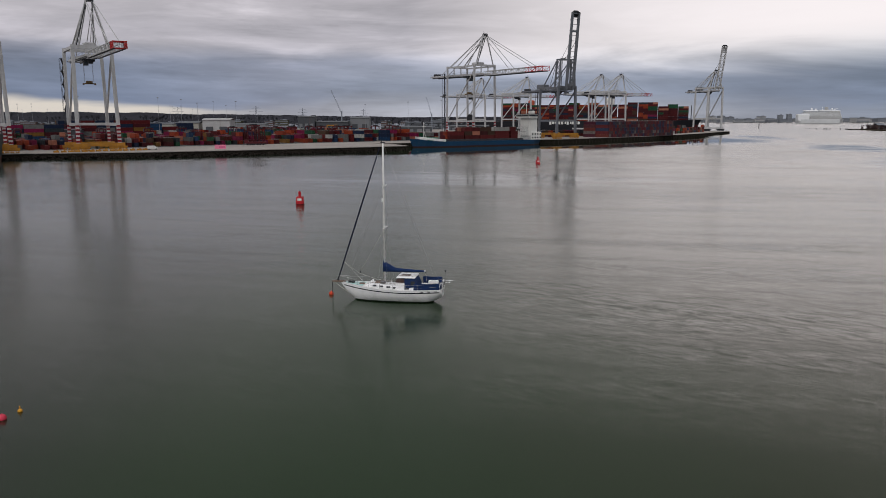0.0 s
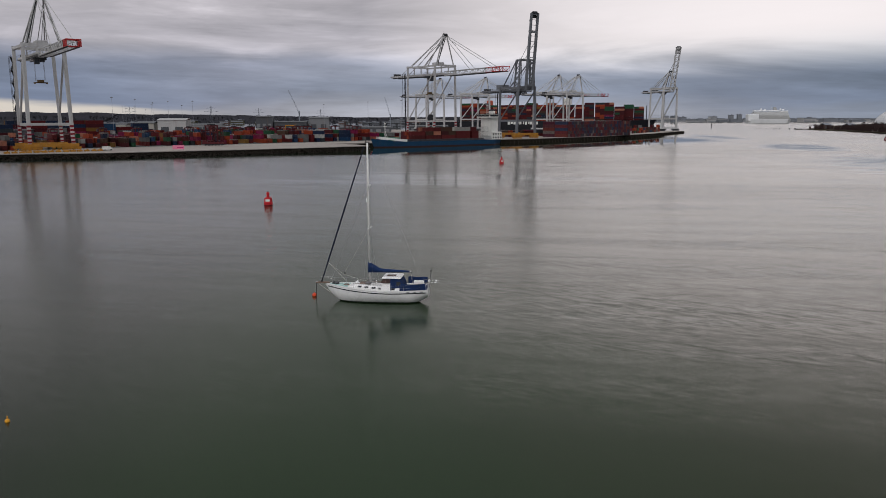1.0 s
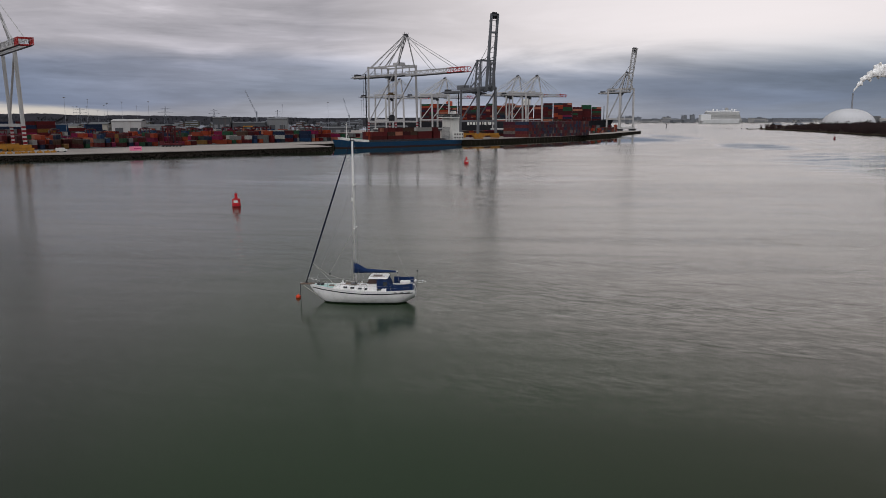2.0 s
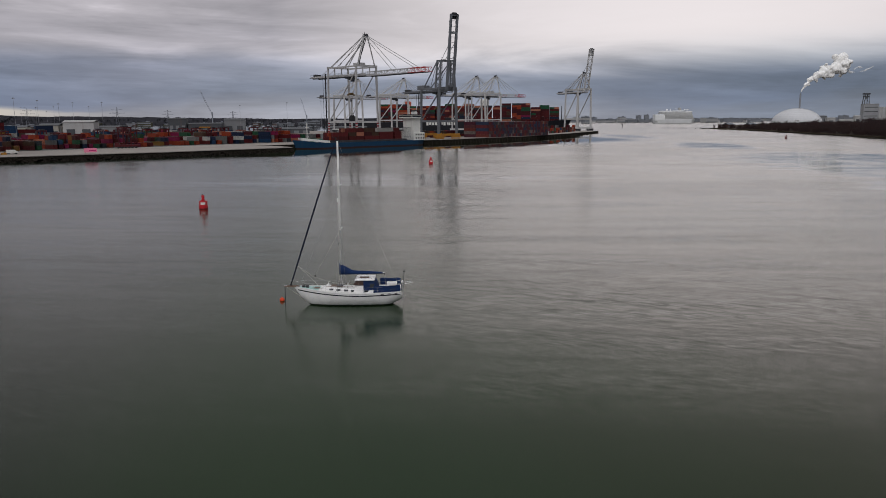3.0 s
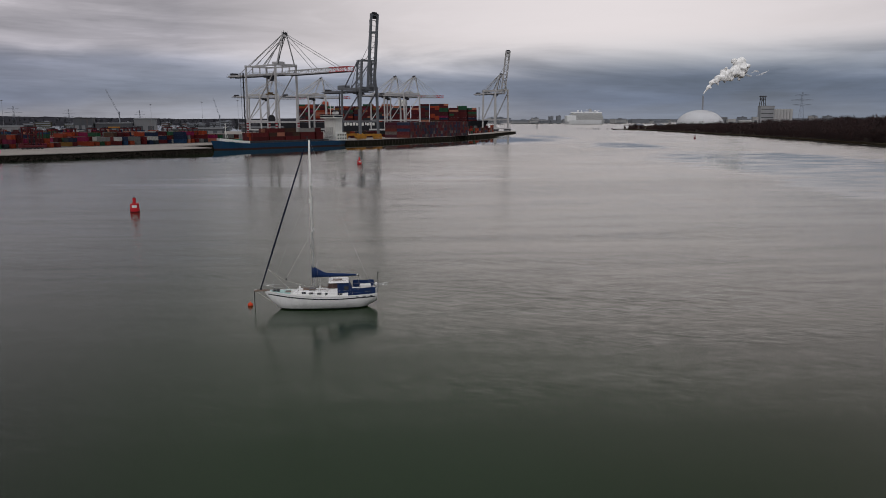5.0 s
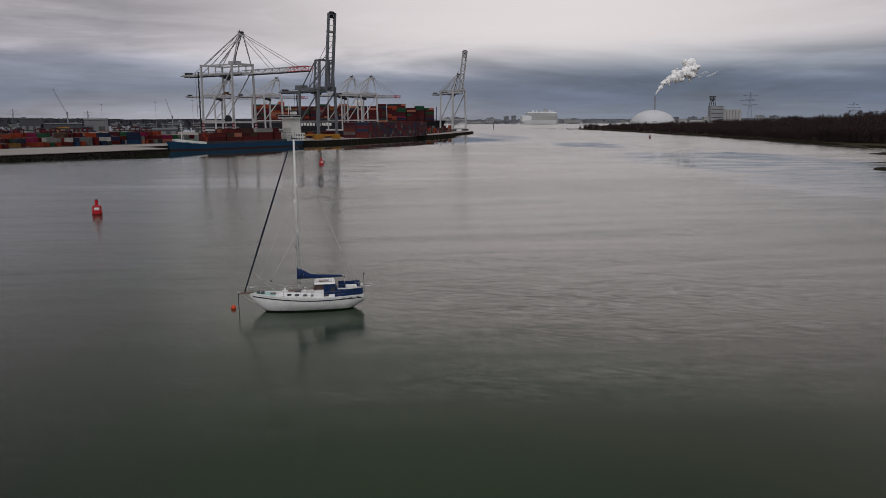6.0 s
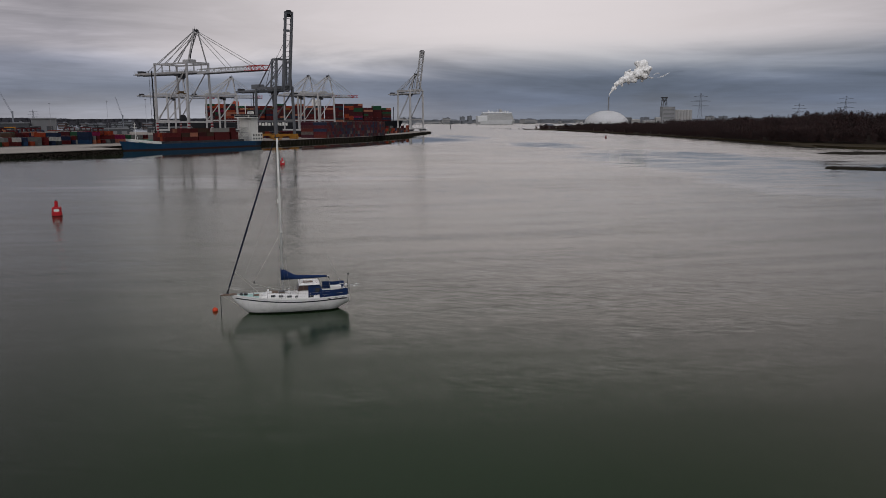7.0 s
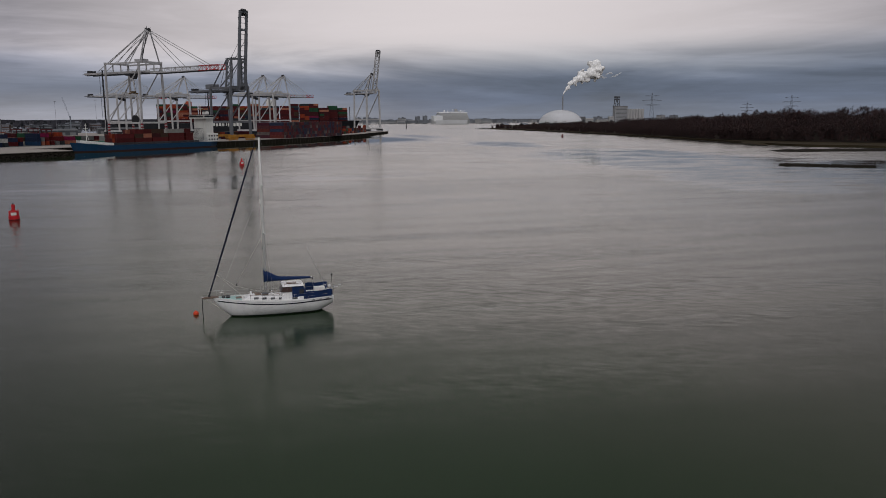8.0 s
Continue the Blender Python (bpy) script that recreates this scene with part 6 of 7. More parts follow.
part("door_frame", Geo().beam((-5, -10.4, 0), (-5, -10.4, 9), 0.9).beam((5, -10.4, 0), (5, -10.4, 9), 0.9).beam((-5.4, -10.4, 9.2), (5.4, -10.4, 9.2), 0.9), m_yellow, bpy.data.objects["warehouse.003"], "yellow portal frame")


def light_mast(p, h):
    m = thing("light_mast", "tall thin grey yard floodlight mast", "light mast", Matrix.Translation(p), "yard floodlight masts")
    part("pole", Geo().tube((0, 0, 0), (0, 0, h), 0.12, 6, 0.07), m_pole, m)
    hd = Geo().lathe([(0.15, h - 0.2), (0.4, h), (0.4, h + 0.15), (0.15, h + 0.25)], 8)
    for k in range(6):
        a = k * math.pi / 3
        hd.box((0.7 * math.cos(a), 0.7 * math.sin(a), h - 0.25), (0.4, 0.4, 0.35), math.degrees(a))
    part("lamp_ring", hd, m_pole, m)
    return m


rnd = random.Random(4)
first = light_mast(yard(20, 140), 32)
for k in range(26):
    s, dd = -60 + (k * 37) % 400, 120 + 130 * (k % 5) + rnd.uniform(-20, 20)
    copy_thing(first, Matrix.Translation(yard(s, dd)) @ Matrix.Scale(rnd.uniform(0.85, 1.08), 4))


def straddle(p, rz):
    """A straddle carrier: two wheeled sides, tall legs, a top frame, engine decks and a cab."""
    c = thing("straddle_carrier", "dark red straddle carrier parked on the apron", "straddle carrier", Matrix.Translation(p) @ pose(0, 0, 0, 0, 0, rz), "straddle carriers")
    for sy in (-1, 1):
        side = part("side_frame", Geo().box((0, sy * 2.4, 1.5), (9.6, 0.7, 0.9)), m_carrier, c)
        for k in range(4):
            part("wheel", Geo().tube((-3.6 + k * 2.4, sy * 2.4 - 0.25, 0.7), (-3.6 + k * 2.4, sy * 2.4 + 0.25, 0.7), 0.7, 10), m_dark, side, "black tyre")
        for sx in (-1, 1):
            part("leg", Geo().beam((sx * 3.4, sy * 2.4, 1.9), (sx * 3.4, sy * 2.4, 11.8), 0.55), m_carrier, c)
        part("top_beam", Geo().beam((-4.6, sy * 2.4, 12.1), (4.6, sy * 2.4, 12.1), 0.6, 0.8), m_carrier, c)
    for x in (-3.4, 3.4):
        part("cross_beam", Geo().beam((x, -2.4, 12.0), (x, 2.4, 12.0), 0.6, 0.7), m_carrier, c)
    part("spreader", Geo().box((0, 0, 8.2), (11.8, 1.6, 0.6)), m_carrier, c)
    part("engine_deck", Geo().cham((0, 0, 12.9), (4.0, 3.6, 1.0), 0.15), m_dark, c)
    cab = part("cab", Geo().cham((4.6, 2.4, 10.6), (1.7, 1.6, 2.2), 0.2), m_shedgrey, c, "grey driver's cab")
    part("window", Geo().box((5.47, 2.4, 10.8), (0.05, 1.3, 1.1)), m_glass, cab)
    return c


sc = straddle(yard(101, 34), TURN_U + 90)
for s, dd, rz in ((107, 37, 80), (155, 118, 90), (172, 125, 90), (196, 122, 90), (214, 116, 90), (228, 60, 85), (120, 118, 90), (60, 120, 90), (-20, 130, 90), (260, 120, 90), (140, 122, 90), (163, 108, 90), (184, 119, 90), (205, 112, 90), (222, 124, 90), (240, 110, 90), (84, 122, 90), (30, 125, 90)):
    copy_thing(sc, Matrix.Translation(yard(s, dd)) @ pose(0, 0, 0, 0, 0, TURN_U + rz) @ Matrix.Scale(0.82, 4))
flat = thing("terminal_trailer", "low dark red trailer parked on the apron", "trailer", Matrix.Translation(yard(99, 27)) @ pose(0, 0, 0, 0, 0, 18), "")
part("bed", Geo().cham((0, 0, 1.6), (14, 2.8, 1.2), 0.2).box((-5.6, 0, 2.7), (2.4, 2.6, 1.4)), m_carrier, flat)
for k in range(6):
    part("wheel", Geo().tube((-5 + k * 2, -1.5, 0.55), (-5 + k * 2, 1.5, 0.55), 0.55, 10), m_dark, flat)
sign = thing("quay_sign", "pink sign board with a dark bar by the quay edge", "sign", pose(-111.5, 427, QUAY, 0, 0, 12))
part("board", Geo().cham((0, 0, 1.7), (6.0, 0.25, 2.2), 0.03), material("pink_sign_paint", (0.72, 0.22, 0.34), 0.6, var=0.08, scale=0.5), sign)
part("bar", Geo().box((0.9, -0.15, 1.55), (3.2, 0.04, 0.5)), material("crimson_bar_paint", (0.45, 0.03, 0.16), 0.6, var=0.1, scale=0.5), sign)
for x in (-2.4, 2.4):
    part("post", Geo().beam((x, 0.1, 0), (x, 0.1, 1.2), 0.2), m_pole, sign)
# yellow buffers and barriers at the crane track
bf = random.Random(9)
for k in range(14):
    s = -22 + k * 3.4
    solid("track_buffer", Geo().cham((0, 0, 0.45), (2.6, 1.2, 0.9), 0.2).box((0.4, 0, 1.1), (0.6, 0.6, 0.5)), m_yellow, "yellow steel track buffer on the quay edge", "buffer",
          Matrix.Translation(yard(s, -4.5 + bf.uniform(-1, 1))) @ pose(0, 0, 0, 0, 0, TURN_U + bf.uniform(-12, 12)), "crane track buffers")
van = thing("van", "small white van on the apron by the crane", "van", Matrix.Translation(yard(27, -1)) @ pose(0, 0, 0, 0, 0, TURN_U))
vb = part("body", Geo().loft([[(x, -0.95, 0.5), (x, -0.9, h), (x, 0.9, h), (x, 0.95, 0.5)] for x, h in ((-2.6, 1.9), (-2.5, 2.2), (1.2, 2.2), (1.8, 1.5), (2.6, 1.3), (2.65, 0.9))], True, True), m_shipwhite, van)
part("windscreen", Geo().add([(1.28, -0.8, 2.12), (1.28, 0.8, 2.12), (1.84, 0.82, 1.55), (1.84, -0.82, 1.55)], [(0, 1, 2, 3)]), m_glass, vb)
for x in (-1.7, 1.7):
    for y in (-0.95, 0.95):
        part("wheel", Geo().tube((x, y - 0.1, 0.34), (x, y + 0.1, 0.34), 0.34, 10), m_dark, van)


m_pylon = material("dark_galvanised_lattice", (0.11, 0.12, 0.145), 0.6, var=0.2, scale=0.5)


def pylon(x, y, h, z=0.0, group="power pylons", heavy=1.0, turn=15):
    """A lattice transmission tower with three pairs of arms."""
    p = thing("power_pylon", "grey lattice electricity pylon on the skyline", "pylon", pose(x, y, z, 0, 0, turn), group)
    gg = Geo()
    w = lambda f: (0.085 * (1 - f) ** 1.5 + 0.014) * h
    lv = [0, 0.16, 0.3, 0.42, 0.52, 0.62, 0.72, 0.82, 0.92, 1.0]
    r = 0.0055 * h * heavy
    for sx in (-1, 1):
        for sy in (-1, 1):
            for a, b in zip(lv, lv[1:]):
                gg.beam((sx * w(a), sy * w(a), a * h), (sx * w(b), sy * w(b), b * h), r)
    for k, (a, b) in enumerate(zip(lv, lv[1:])):
        for s in (-1, 1):
            gg.beam((-w(a), s * w(a), a * h), (w(b), s * w(b), b * h), r * 0.6)
            gg.beam((w(a), s * w(a), a * h), (-w(b), s * w(b), b * h), r * 0.6)
            gg.beam((s * w(a), -w(a), a * h), (s * w(b), w(b), b * h), r * 0.6)
    part("tower", gg, m_pylon, p)
    for f, arm in ((0.60, 0.26), (0.75, 0.32), (0.90, 0.22)):
        for s in (-1, 1):
            part("arm", Geo().beam((0, 0, f * h + 0.03 * h), (s * arm * h, 0, f * h), r * 1.1).beam((0, 0, f * h - 0.01 * h), (s * arm * h, 0, f * h), r), m_pylon, p)
    return p


pylon(-318, 1500, 42, 0, heavy=1.0)
pylon(-290, 1900, 42, 0, heavy=1.0)
pylon(-150, 2000, 40, 0, heavy=1.0)
pylon(-560, 1800, 45, 0, heavy=1.0)
pylon(1248.5, 1400, 70, 2, heavy=1.1, turn=-42)
pylon(1220, 1100, 40, 4, heavy=1.3, turn=-48)
pylon(1222, 1000, 52, 4, heavy=1.2, turn=-50)


def luffing(x, y, h, lean, col):
    c = thing("mobile_crane", "distant harbour crane with a leaning lattice jib", "crane", pose(x, y, 0), "distant jib cranes")
    part("tower", Geo().tube((0, 0, 0), (0, 0, h * 0.45), h * 0.014, 6).cham((0, 0, h * 0.45), (h * 0.035, h * 0.035, h * 0.06), 0.3), col, c)
    j = Geo()
    lattice(j, (0, 0, h * 0.42), (0, 0.1, h), 1.1, 1.1, 10, 0.16)
    part("jib", j, col, c).matrix_basis = Matrix.Translation((0, 0, h * 0.42)) @ pose(0, 0, 0, 0, lean, 0) @ Matrix.Translation((0, 0, -h * 0.42))
    return c


# crane grey with distance haze put into it
m_hazycrane = material("hazy_blue_crane_paint", (0.20, 0.22, 0.26), 0.6, var=0.15, scale=0.2)
luffing(-119, 1150, 62, -24, m_hazycrane)
luffing(15, 1250, 52, -16, m_hazycrane)

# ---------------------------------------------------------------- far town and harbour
# pale blue-greys with the distance haze mixed into the colour
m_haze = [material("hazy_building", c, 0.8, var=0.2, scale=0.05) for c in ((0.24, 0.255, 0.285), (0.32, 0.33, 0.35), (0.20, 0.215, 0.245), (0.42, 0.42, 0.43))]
rnd = random.Random(31)


def block(x, y, w, dpt, h, mat, label="hazy grey town building across the harbour"):
    b = thing("town_building", label, "building", pose(x, y, 1.5, 0, 0, rnd.uniform(-15, 15)), "far town buildings")
    part("wall", Geo().box((0, 0, h / 2), (w, dpt, h)), mat, b)
    part("roof", Geo().box((0, 0, h + 0.4), (w + 1, dpt + 1, 0.8)).box((w * 0.2, 0, h + 1.6), (w * 0.25, dpt * 0.3, 2.4)), m_haze[2], b)
    n = max(2, int(h / 4))
    for lv in range(n):
        part("window_band", Geo().box((0, -dpt / 2 - 0.1, (lv + 0.55) * h / n), (w * 0.92, 0.2, h / n * 0.4)), m_haze[2], b)
    return b


for az in range(110):
    a = radians(14.5 + az * 0.27 + rnd.uniform(-0.2, 0.2))
    dist = rnd.uniform(2380, 2700)
    tall = rnd.random() < 0.10
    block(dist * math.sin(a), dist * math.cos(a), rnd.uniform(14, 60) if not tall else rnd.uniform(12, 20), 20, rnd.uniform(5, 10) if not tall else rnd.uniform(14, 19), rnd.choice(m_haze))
for px, py, h in ((1100, 2357, 20), (1124, 2349, 22)):
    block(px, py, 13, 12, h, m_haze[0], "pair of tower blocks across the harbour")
for k in range(60):
    x = -1500 + k * 27 + rnd.uniform(-10, 10)
    block(x, rnd.uniform(1500, 2300), rnd.uniform(10, 40), 14, rnd.uniform(6, 12), rnd.choice((m_shedgrey, m_brick, m_shedgrey, m_brick, m_land)), "low hazy building beyond the container yard")

for px, py, w, h in ((905, 2280, 60, 7), (952, 2262, 70, 6), (1000, 2240, 56, 9), (1160, 2150, 60, 8), (1190, 2080, 44, 12)):
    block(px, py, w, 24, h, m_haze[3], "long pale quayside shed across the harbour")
# cruise liner across the harbour, seen from its quarter
# liner white dulled by haze put into its colour
m_liner = material("hazy_white_liner_paint", (0.62, 0.63, 0.65), 0.5, var=0.15, scale=0.06, fine=10)
liner = thing("cruise_ship", "white multi-deck cruise liner berthed across the harbour", "ship", Matrix.Translation((1064, 2053, 0)) @ pose(0, 0, 0, 0, 0, -14) @ Matrix.Diagonal((0.84, 1, 1, 1)))
part("hull", hull_geo(136, 30, 10, 2, bow=0.10, sheer=1), m_liner, liner, "white hull", smooth=False)
# balcony shade and the lit white of stern and top decks, as colours
m_linerwin = material("shaded_balcony", (0.36, 0.36, 0.355), 0.5, var=0.2, scale=0.3)
m_linerwhite = material("bright_white_liner_paint", (0.80, 0.81, 0.83), 0.45, var=0.08, scale=0.06, fine=10)
# broad white stern block, stepped decks with shaded balconies, white top decks
part("stern_block", Geo().cham((-50, 0, 15.5), (34, 29.2, 17), 1.0), m_linerwhite, liner, "broad bright white stern block")
for k in range(7):
    z = 10.6 + k * 3.0
    xl, xr = (-34 if k < 5 else -52 + 5 * (k - 5)), 64 - k * 1.2
    L, xm = xr - xl, (xl + xr) / 2
    dk = part("deck", Geo().cham((xm, 0, z), (L, 28.4 - (2 if k > 4 else 0), 1.5), 0.4), m_liner, liner, "white deck tier")
    part("balcony_band", Geo().box((xm, 0, z + 1.5), (L - 2, 27.4 - (2 if k > 4 else 0), 1.6)), m_linerwin, dk, "shaded balcony band")
for x0, x1, z, h in ((-48, -8, 33.0, 2.6), (-4, 30, 33.4, 3.2), (34, 58, 32.2, 2.6)):
    part("top_deck", Geo().cham(((x0 + x1) / 2, 0, z), (x1 - x0, 22, h), 1.1), m_linerwhite, liner, "white top deck house")
part("funnel", Geo().loft([[(x + 20 + dx_ * w, dy_ * 3.6 * w, z) for dx_, dy_ in ((-5, -1), (5, -1), (6, 0), (5, 1), (-5, 1), (-6, 0))] for x, z, w in ((0, 34, 1.0), (-1, 39, 0.9), (-2.5, 43, 0.75))], True, True), m_linerwin, liner, "grey raked funnel")
for x, r in ((-24, 3.0), (-12, 2.4), (36, 2.8), (44, 2.2)):
    part("radome", Geo().ball((x, 0, 35.0 + r * 0.6), r, 10), m_linerwhite, liner, "white radome")
part("mast", Geo().tube((8, 0, 34), (7, 0, 43), 0.6, 6).beam((7.3, -4, 40), (7.3, 4, 40), 0.5), m_linerwhite, liner)
part("bow_crane_arm", Geo().beam((40, 0, 35), (52, 0, 39), 0.7), m_linerwhite, liner)

# ---------------------------------------------------------------- wooded right bank with works behind
BANK = [(625, 1096), (606, 1010), (584, 917), (560, 836), (535, 756), (505, 660), (476, 569), (452, 502), (430, 437), (404, 385), (392, 340), (430, 250), (560, 120), (760, -100),
        (2600, -100), (2600, 2300), (1500, 2000), (1000, 1560), (760, 1290), (660, 1130)]
gb = Geo().prism(BANK, -2, 1.2)
tagged(new("shore", gb.mesh("shore", m_reed)), "flat brown salt-marsh shore", "shore", "", "structure")


def mudbank(name, pts, h, label, mat):
    """A low uneven bank of mud that follows a line of (x, y, half width)."""
    gg, rings = Geo(), []
    for i, (x, y, w) in enumerate(pts):
        a, b = Vector(pts[max(0, i - 1)][:2]), Vector(pts[min(len(pts) - 1, i + 1)][:2])
        d_ = (b - a).normalized()
        o = Vector((-d_.y, d_.x))
        hh = h * (0.7 + 0.5 * noise.noise(Vector((i * 0.9, h, 1.0)))) * (1 if 0 < i < len(pts) - 1 else 0.1)
        ra, rb = 1 + 0.35 * noise.noise(Vector((i * 1.3, w, 2.0))), 1 + 0.35 * noise.noise(Vector((i * 1.3, w, 8.0)))
        rings.append([(x + o.x * w * k, y + o.y * w * k, z) for k, z in ((-ra, -0.3), (-0.7 * ra, hh * 0.45), (-0.3, hh * 0.9), (0.15, hh), (0.6 * rb, hh * 0.5), (rb, -0.3))])
    gg.loft(rings, True, True, closed=False)
    return tagged(new(name, gg.mesh(name, mat, False)), label, "mudbank", "", "structure")


def between(a, b, n, w, wob, seed):
    out = []
    for k in range(n + 1):
        f = k / n
        out.append((a[0] + (b[0] - a[0]) * f + wob * noise.noise(Vector((k * 0.7, seed, 0))), a[1] + (b[1] - a[1]) * f + wob * noise.noise(Vector((k * 0.7, seed, 5))), w * (0.25 + 0.9 * math.sin(math.pi * min(1, 0.06 + f * 0.9)) ** 0.6)))
    return out


mudbank("mud_island", between((231, 220), (250, 193), 44, 4.6, 1.5, 2), 0.9, "low dark mud island in the shallows", m_mud)
mudbank("mud_spit", between((325, 300), (450, 250), 26, 15.0, 4, 5), 1.2, "dark marshy mud spit along the shore", m_mud)
mudbank("mud_spit", between((394, 384), (520, 320), 24, 24.0, 5, 9), 1.5, "dark marshy mud spit along the shore", m_reed)
mudbank("mud_spit", between((470, 560), (380, 350), 40, 4.0, 4, 13), 0.8, "strip of dark mud at the water's edge", m_mud)
mudbank("mud_spit", between((585, 930), (474, 560), 40, 4.0, 4, 17), 0.8, "strip of dark mud at the water's edge", m_mud)
mudbank("mud_spit", between((600, 1082), (640, 1110), 14, 3.0, 2, 23), 1.4, "low dark point at the channel's bend", m_mud)
# rising ground under the wood
def bank_at(f):
    """A place of the wood's edge along the shore: f = 0 at the point, 1 past the marsh."""
    k = min(int(f * 11), 10)
    a, b = WOOD_EDGE[k], WOOD_EDGE[k + 1]
    u = f * 11 - k
    return a[0] + (b[0] - a[0]) * u, a[1] + (b[1] - a[1]) * u


WOOD_EDGE = BANK[:9] + [(424, 392), (440, 330), (500, 240)]
gh, rings = Geo(), []
for i in range(41):
    f = i / 40
    bx, by = bank_at(f)
    hgt = 1.5 + 6.5 * max(0, f - 0.30) / 0.7 + 1.2 * noise.noise(Vector((i * 0.4, 0, 7)))
    rings.append([(bx + 3, by + 1, 0.9), (bx + 30, by + 12, 1.2 + hgt * 0.35), (bx + 110, by + 45, 1.2 + hgt * 0.8), (bx + 200, by + 80, 1.2 + hgt), (bx + 520, by + 200, 1.2 + hgt)])
gh.loft(rings, False, False, closed=False)
tagged(new("wood_floor", gh.mesh("wood_floor", m_litter, True)), "rising leaf-littered ground under the wood", "ground", "", "structure")


def tree_proto(seed, h, twigs, fat=1.0):
    """A bare winter tree: tapered trunk, limbs and a crown of many thin twigs and clumps, as vertex and face lists."""
    r = random.Random(seed)
    gg = Geo()
    gg.tube((0, 0, 0), (0, 0, h * 0.45), h * 0.022, 5, h * 0.014)
    lumps = [Vector((r.uniform(-0.26, 0.26) * h, r.uniform(-0.26, 0.26) * h, r.uniform(0.42, 0.86) * h)) for _ in range(15)]
    for c in lumps:
        gg.tube((0, 0, h * r.uniform(0.22, 0.45)), c, h * 0.010, 3, h * 0.004)
    for k in range(twigs):
        c = r.choice(lumps)
        a = r.uniform(0, 2 * math.pi)
        el = r.uniform(-0.5, 1.3)
        dd = Vector((math.cos(a) * math.cos(el), math.sin(a) * math.cos(el), math.sin(el)))
        p = c + dd * r.uniform(0.01, 0.14) * h
        q = p + (dd + Vector((r.uniform(-0.8, 0.8), r.uniform(-0.8, 0.8), r.uniform(-0.5, 0.8)))) * r.uniform(0.025, 0.065) * h
        s = Vector((-dd.y, dd.x, r.uniform(-0.6, 0.6))).normalized() * h * r.uniform(0.008, 0.022) * fat
        o = len(gg.v)
        gg.v += [tuple(p - s), tuple(p + s), tuple(q)]
        gg.f.append((o, o + 1, o + 2))
    for k in range(int(twigs * 0.35)):
        a, rr_ = r.uniform(0, 2 * math.pi), h * 0.2 * math.sqrt(r.random())
        p = Vector((math.cos(a) * rr_, math.sin(a) * rr_, r.uniform(0.0, 0.35) * h))
        s = Vector((r.uniform(-1, 1), r.uniform(-1, 1), 0.3)).normalized() * h * 0.03
        o = len(gg.v)
        gg.v += [tuple(p - s), tuple(p + s), tuple(p + Vector((0, 0, h * 0.09)))]
        gg.f.append((o, o + 1, o + 2))
    return gg.v, gg.f


def woods(name, places, mat, label, seed, twigs=260, fat=1.0):
    protos = [(np.array(v), f) for v, f in (tree_proto(seed + i, 1.0, twigs, fat) for i in range(6))]
    r = random.Random(seed)
    vs, fs, o = [], [], 0
    for x, y, z, h in places:
        v, f = protos[r.randrange(6)]
        a = r.uniform(0, 2 * math.pi)
        c, s = math.cos(a), math.sin(a)
        wdt = h * r.uniform(0.9, 1.25)
        vs.append(np.stack([x + (v[:, 0] * c - v[:, 1] * s) * wdt, y + (v[:, 0] * s + v[:, 1] * c) * wdt, z + v[:, 2] * h], 1))
        fs += [tuple(i + o for i in q) for q in f]
        o += len(v)
    gg = Geo()
    gg.v, gg.f = np.concatenate(vs).tolist(), fs
    return tagged(new(name, gg.mesh(name, mat)), label, "woods", "", "stuff")


m_twig = island_palette("bare_twigs", [(0.066, 0.040, 0.040), (0.046, 0.034, 0.037), (0.078, 0.044, 0.040), (0.040, 0.038, 0.036), (0.056, 0.038, 0.041)], 0.9, 0.2)
# far twigs: dark tones lifted towards blue-grey as painted haze
m_dkwood = island_palette("dark_far_twigs", [(0.040, 0.043, 0.050), (0.052, 0.052, 0.058), (0.034, 0.040, 0.045)], 0.9, 0.2)
rnd = random.Random(77)
places = []
for k in range(1300):
    f = rnd.random() ** 0.85
    bx, by = bank_at(f)
    dep = rnd.random() ** 1.5
    off = 4 + 210 * dep
    hgt = 1.5 + 6.5 * max(0, f - 0.30) / 0.7
    x, y = bx + off * 0.93, by + off * 0.37
    z = 1.2 + hgt * min(1, 0.15 + off / 160)
    h = (rnd.uniform(6, 9.5) + 6.0 * min(1, off / 90) * min(1, f * 2.2)) * (0.82 + 0.5 * f * f)
    if f < 0.12:
        h *= 0.95
    h *= 0.85 + 0.45 * max(-0.3, noise.noise(Vector((x * 0.022, y * 0.022, 3.0))) + 0.25)
    places.append((x, y, z - 0.2, h))
woods("woodland", places, m_twig, "bare brown winter woodland along the shore", 3, 460)
far_places = []
for k in range(520):
    f = rnd.random()
    x = -2000 + 2700 * f
    far_places.append((x, 2480 + 480 * max(0, f - 0.2) + rnd.uniform(-90, 60), 8 + 20 * (1 - f) + rnd.uniform(-8, 0), rnd.uniform(6, 10)))
for k in range(420):
    x = rnd.uniform(-1900, 500)
    far_places.append((x, rnd.uniform(1350, 2700), 1.0, rnd.uniform(6, 12)))
for k in range(160):
    a = rnd.uniform(radians(40), radians(66))
    r_ = rnd.uniform(1150, 1500)
    far_places.append((r_ * math.sin(a), r_ * math.cos(a), 1.0, rnd.uniform(7, 13)))
woods("far_woods", far_places, m_dkwood, "dark hazy trees beyond the terminal", 40, 220, 3.6)

# energy plant: shallow silver dome, chimney and its steam
m_dome = material("silver_dome_cladding", (0.66, 0.67, 0.70), 0.45, var=0.10, scale=0.03, fine=10)
m_domerib = material("pale_dome_rib", (0.50, 0.51, 0.54), 0.5, var=0.1, scale=0.1)
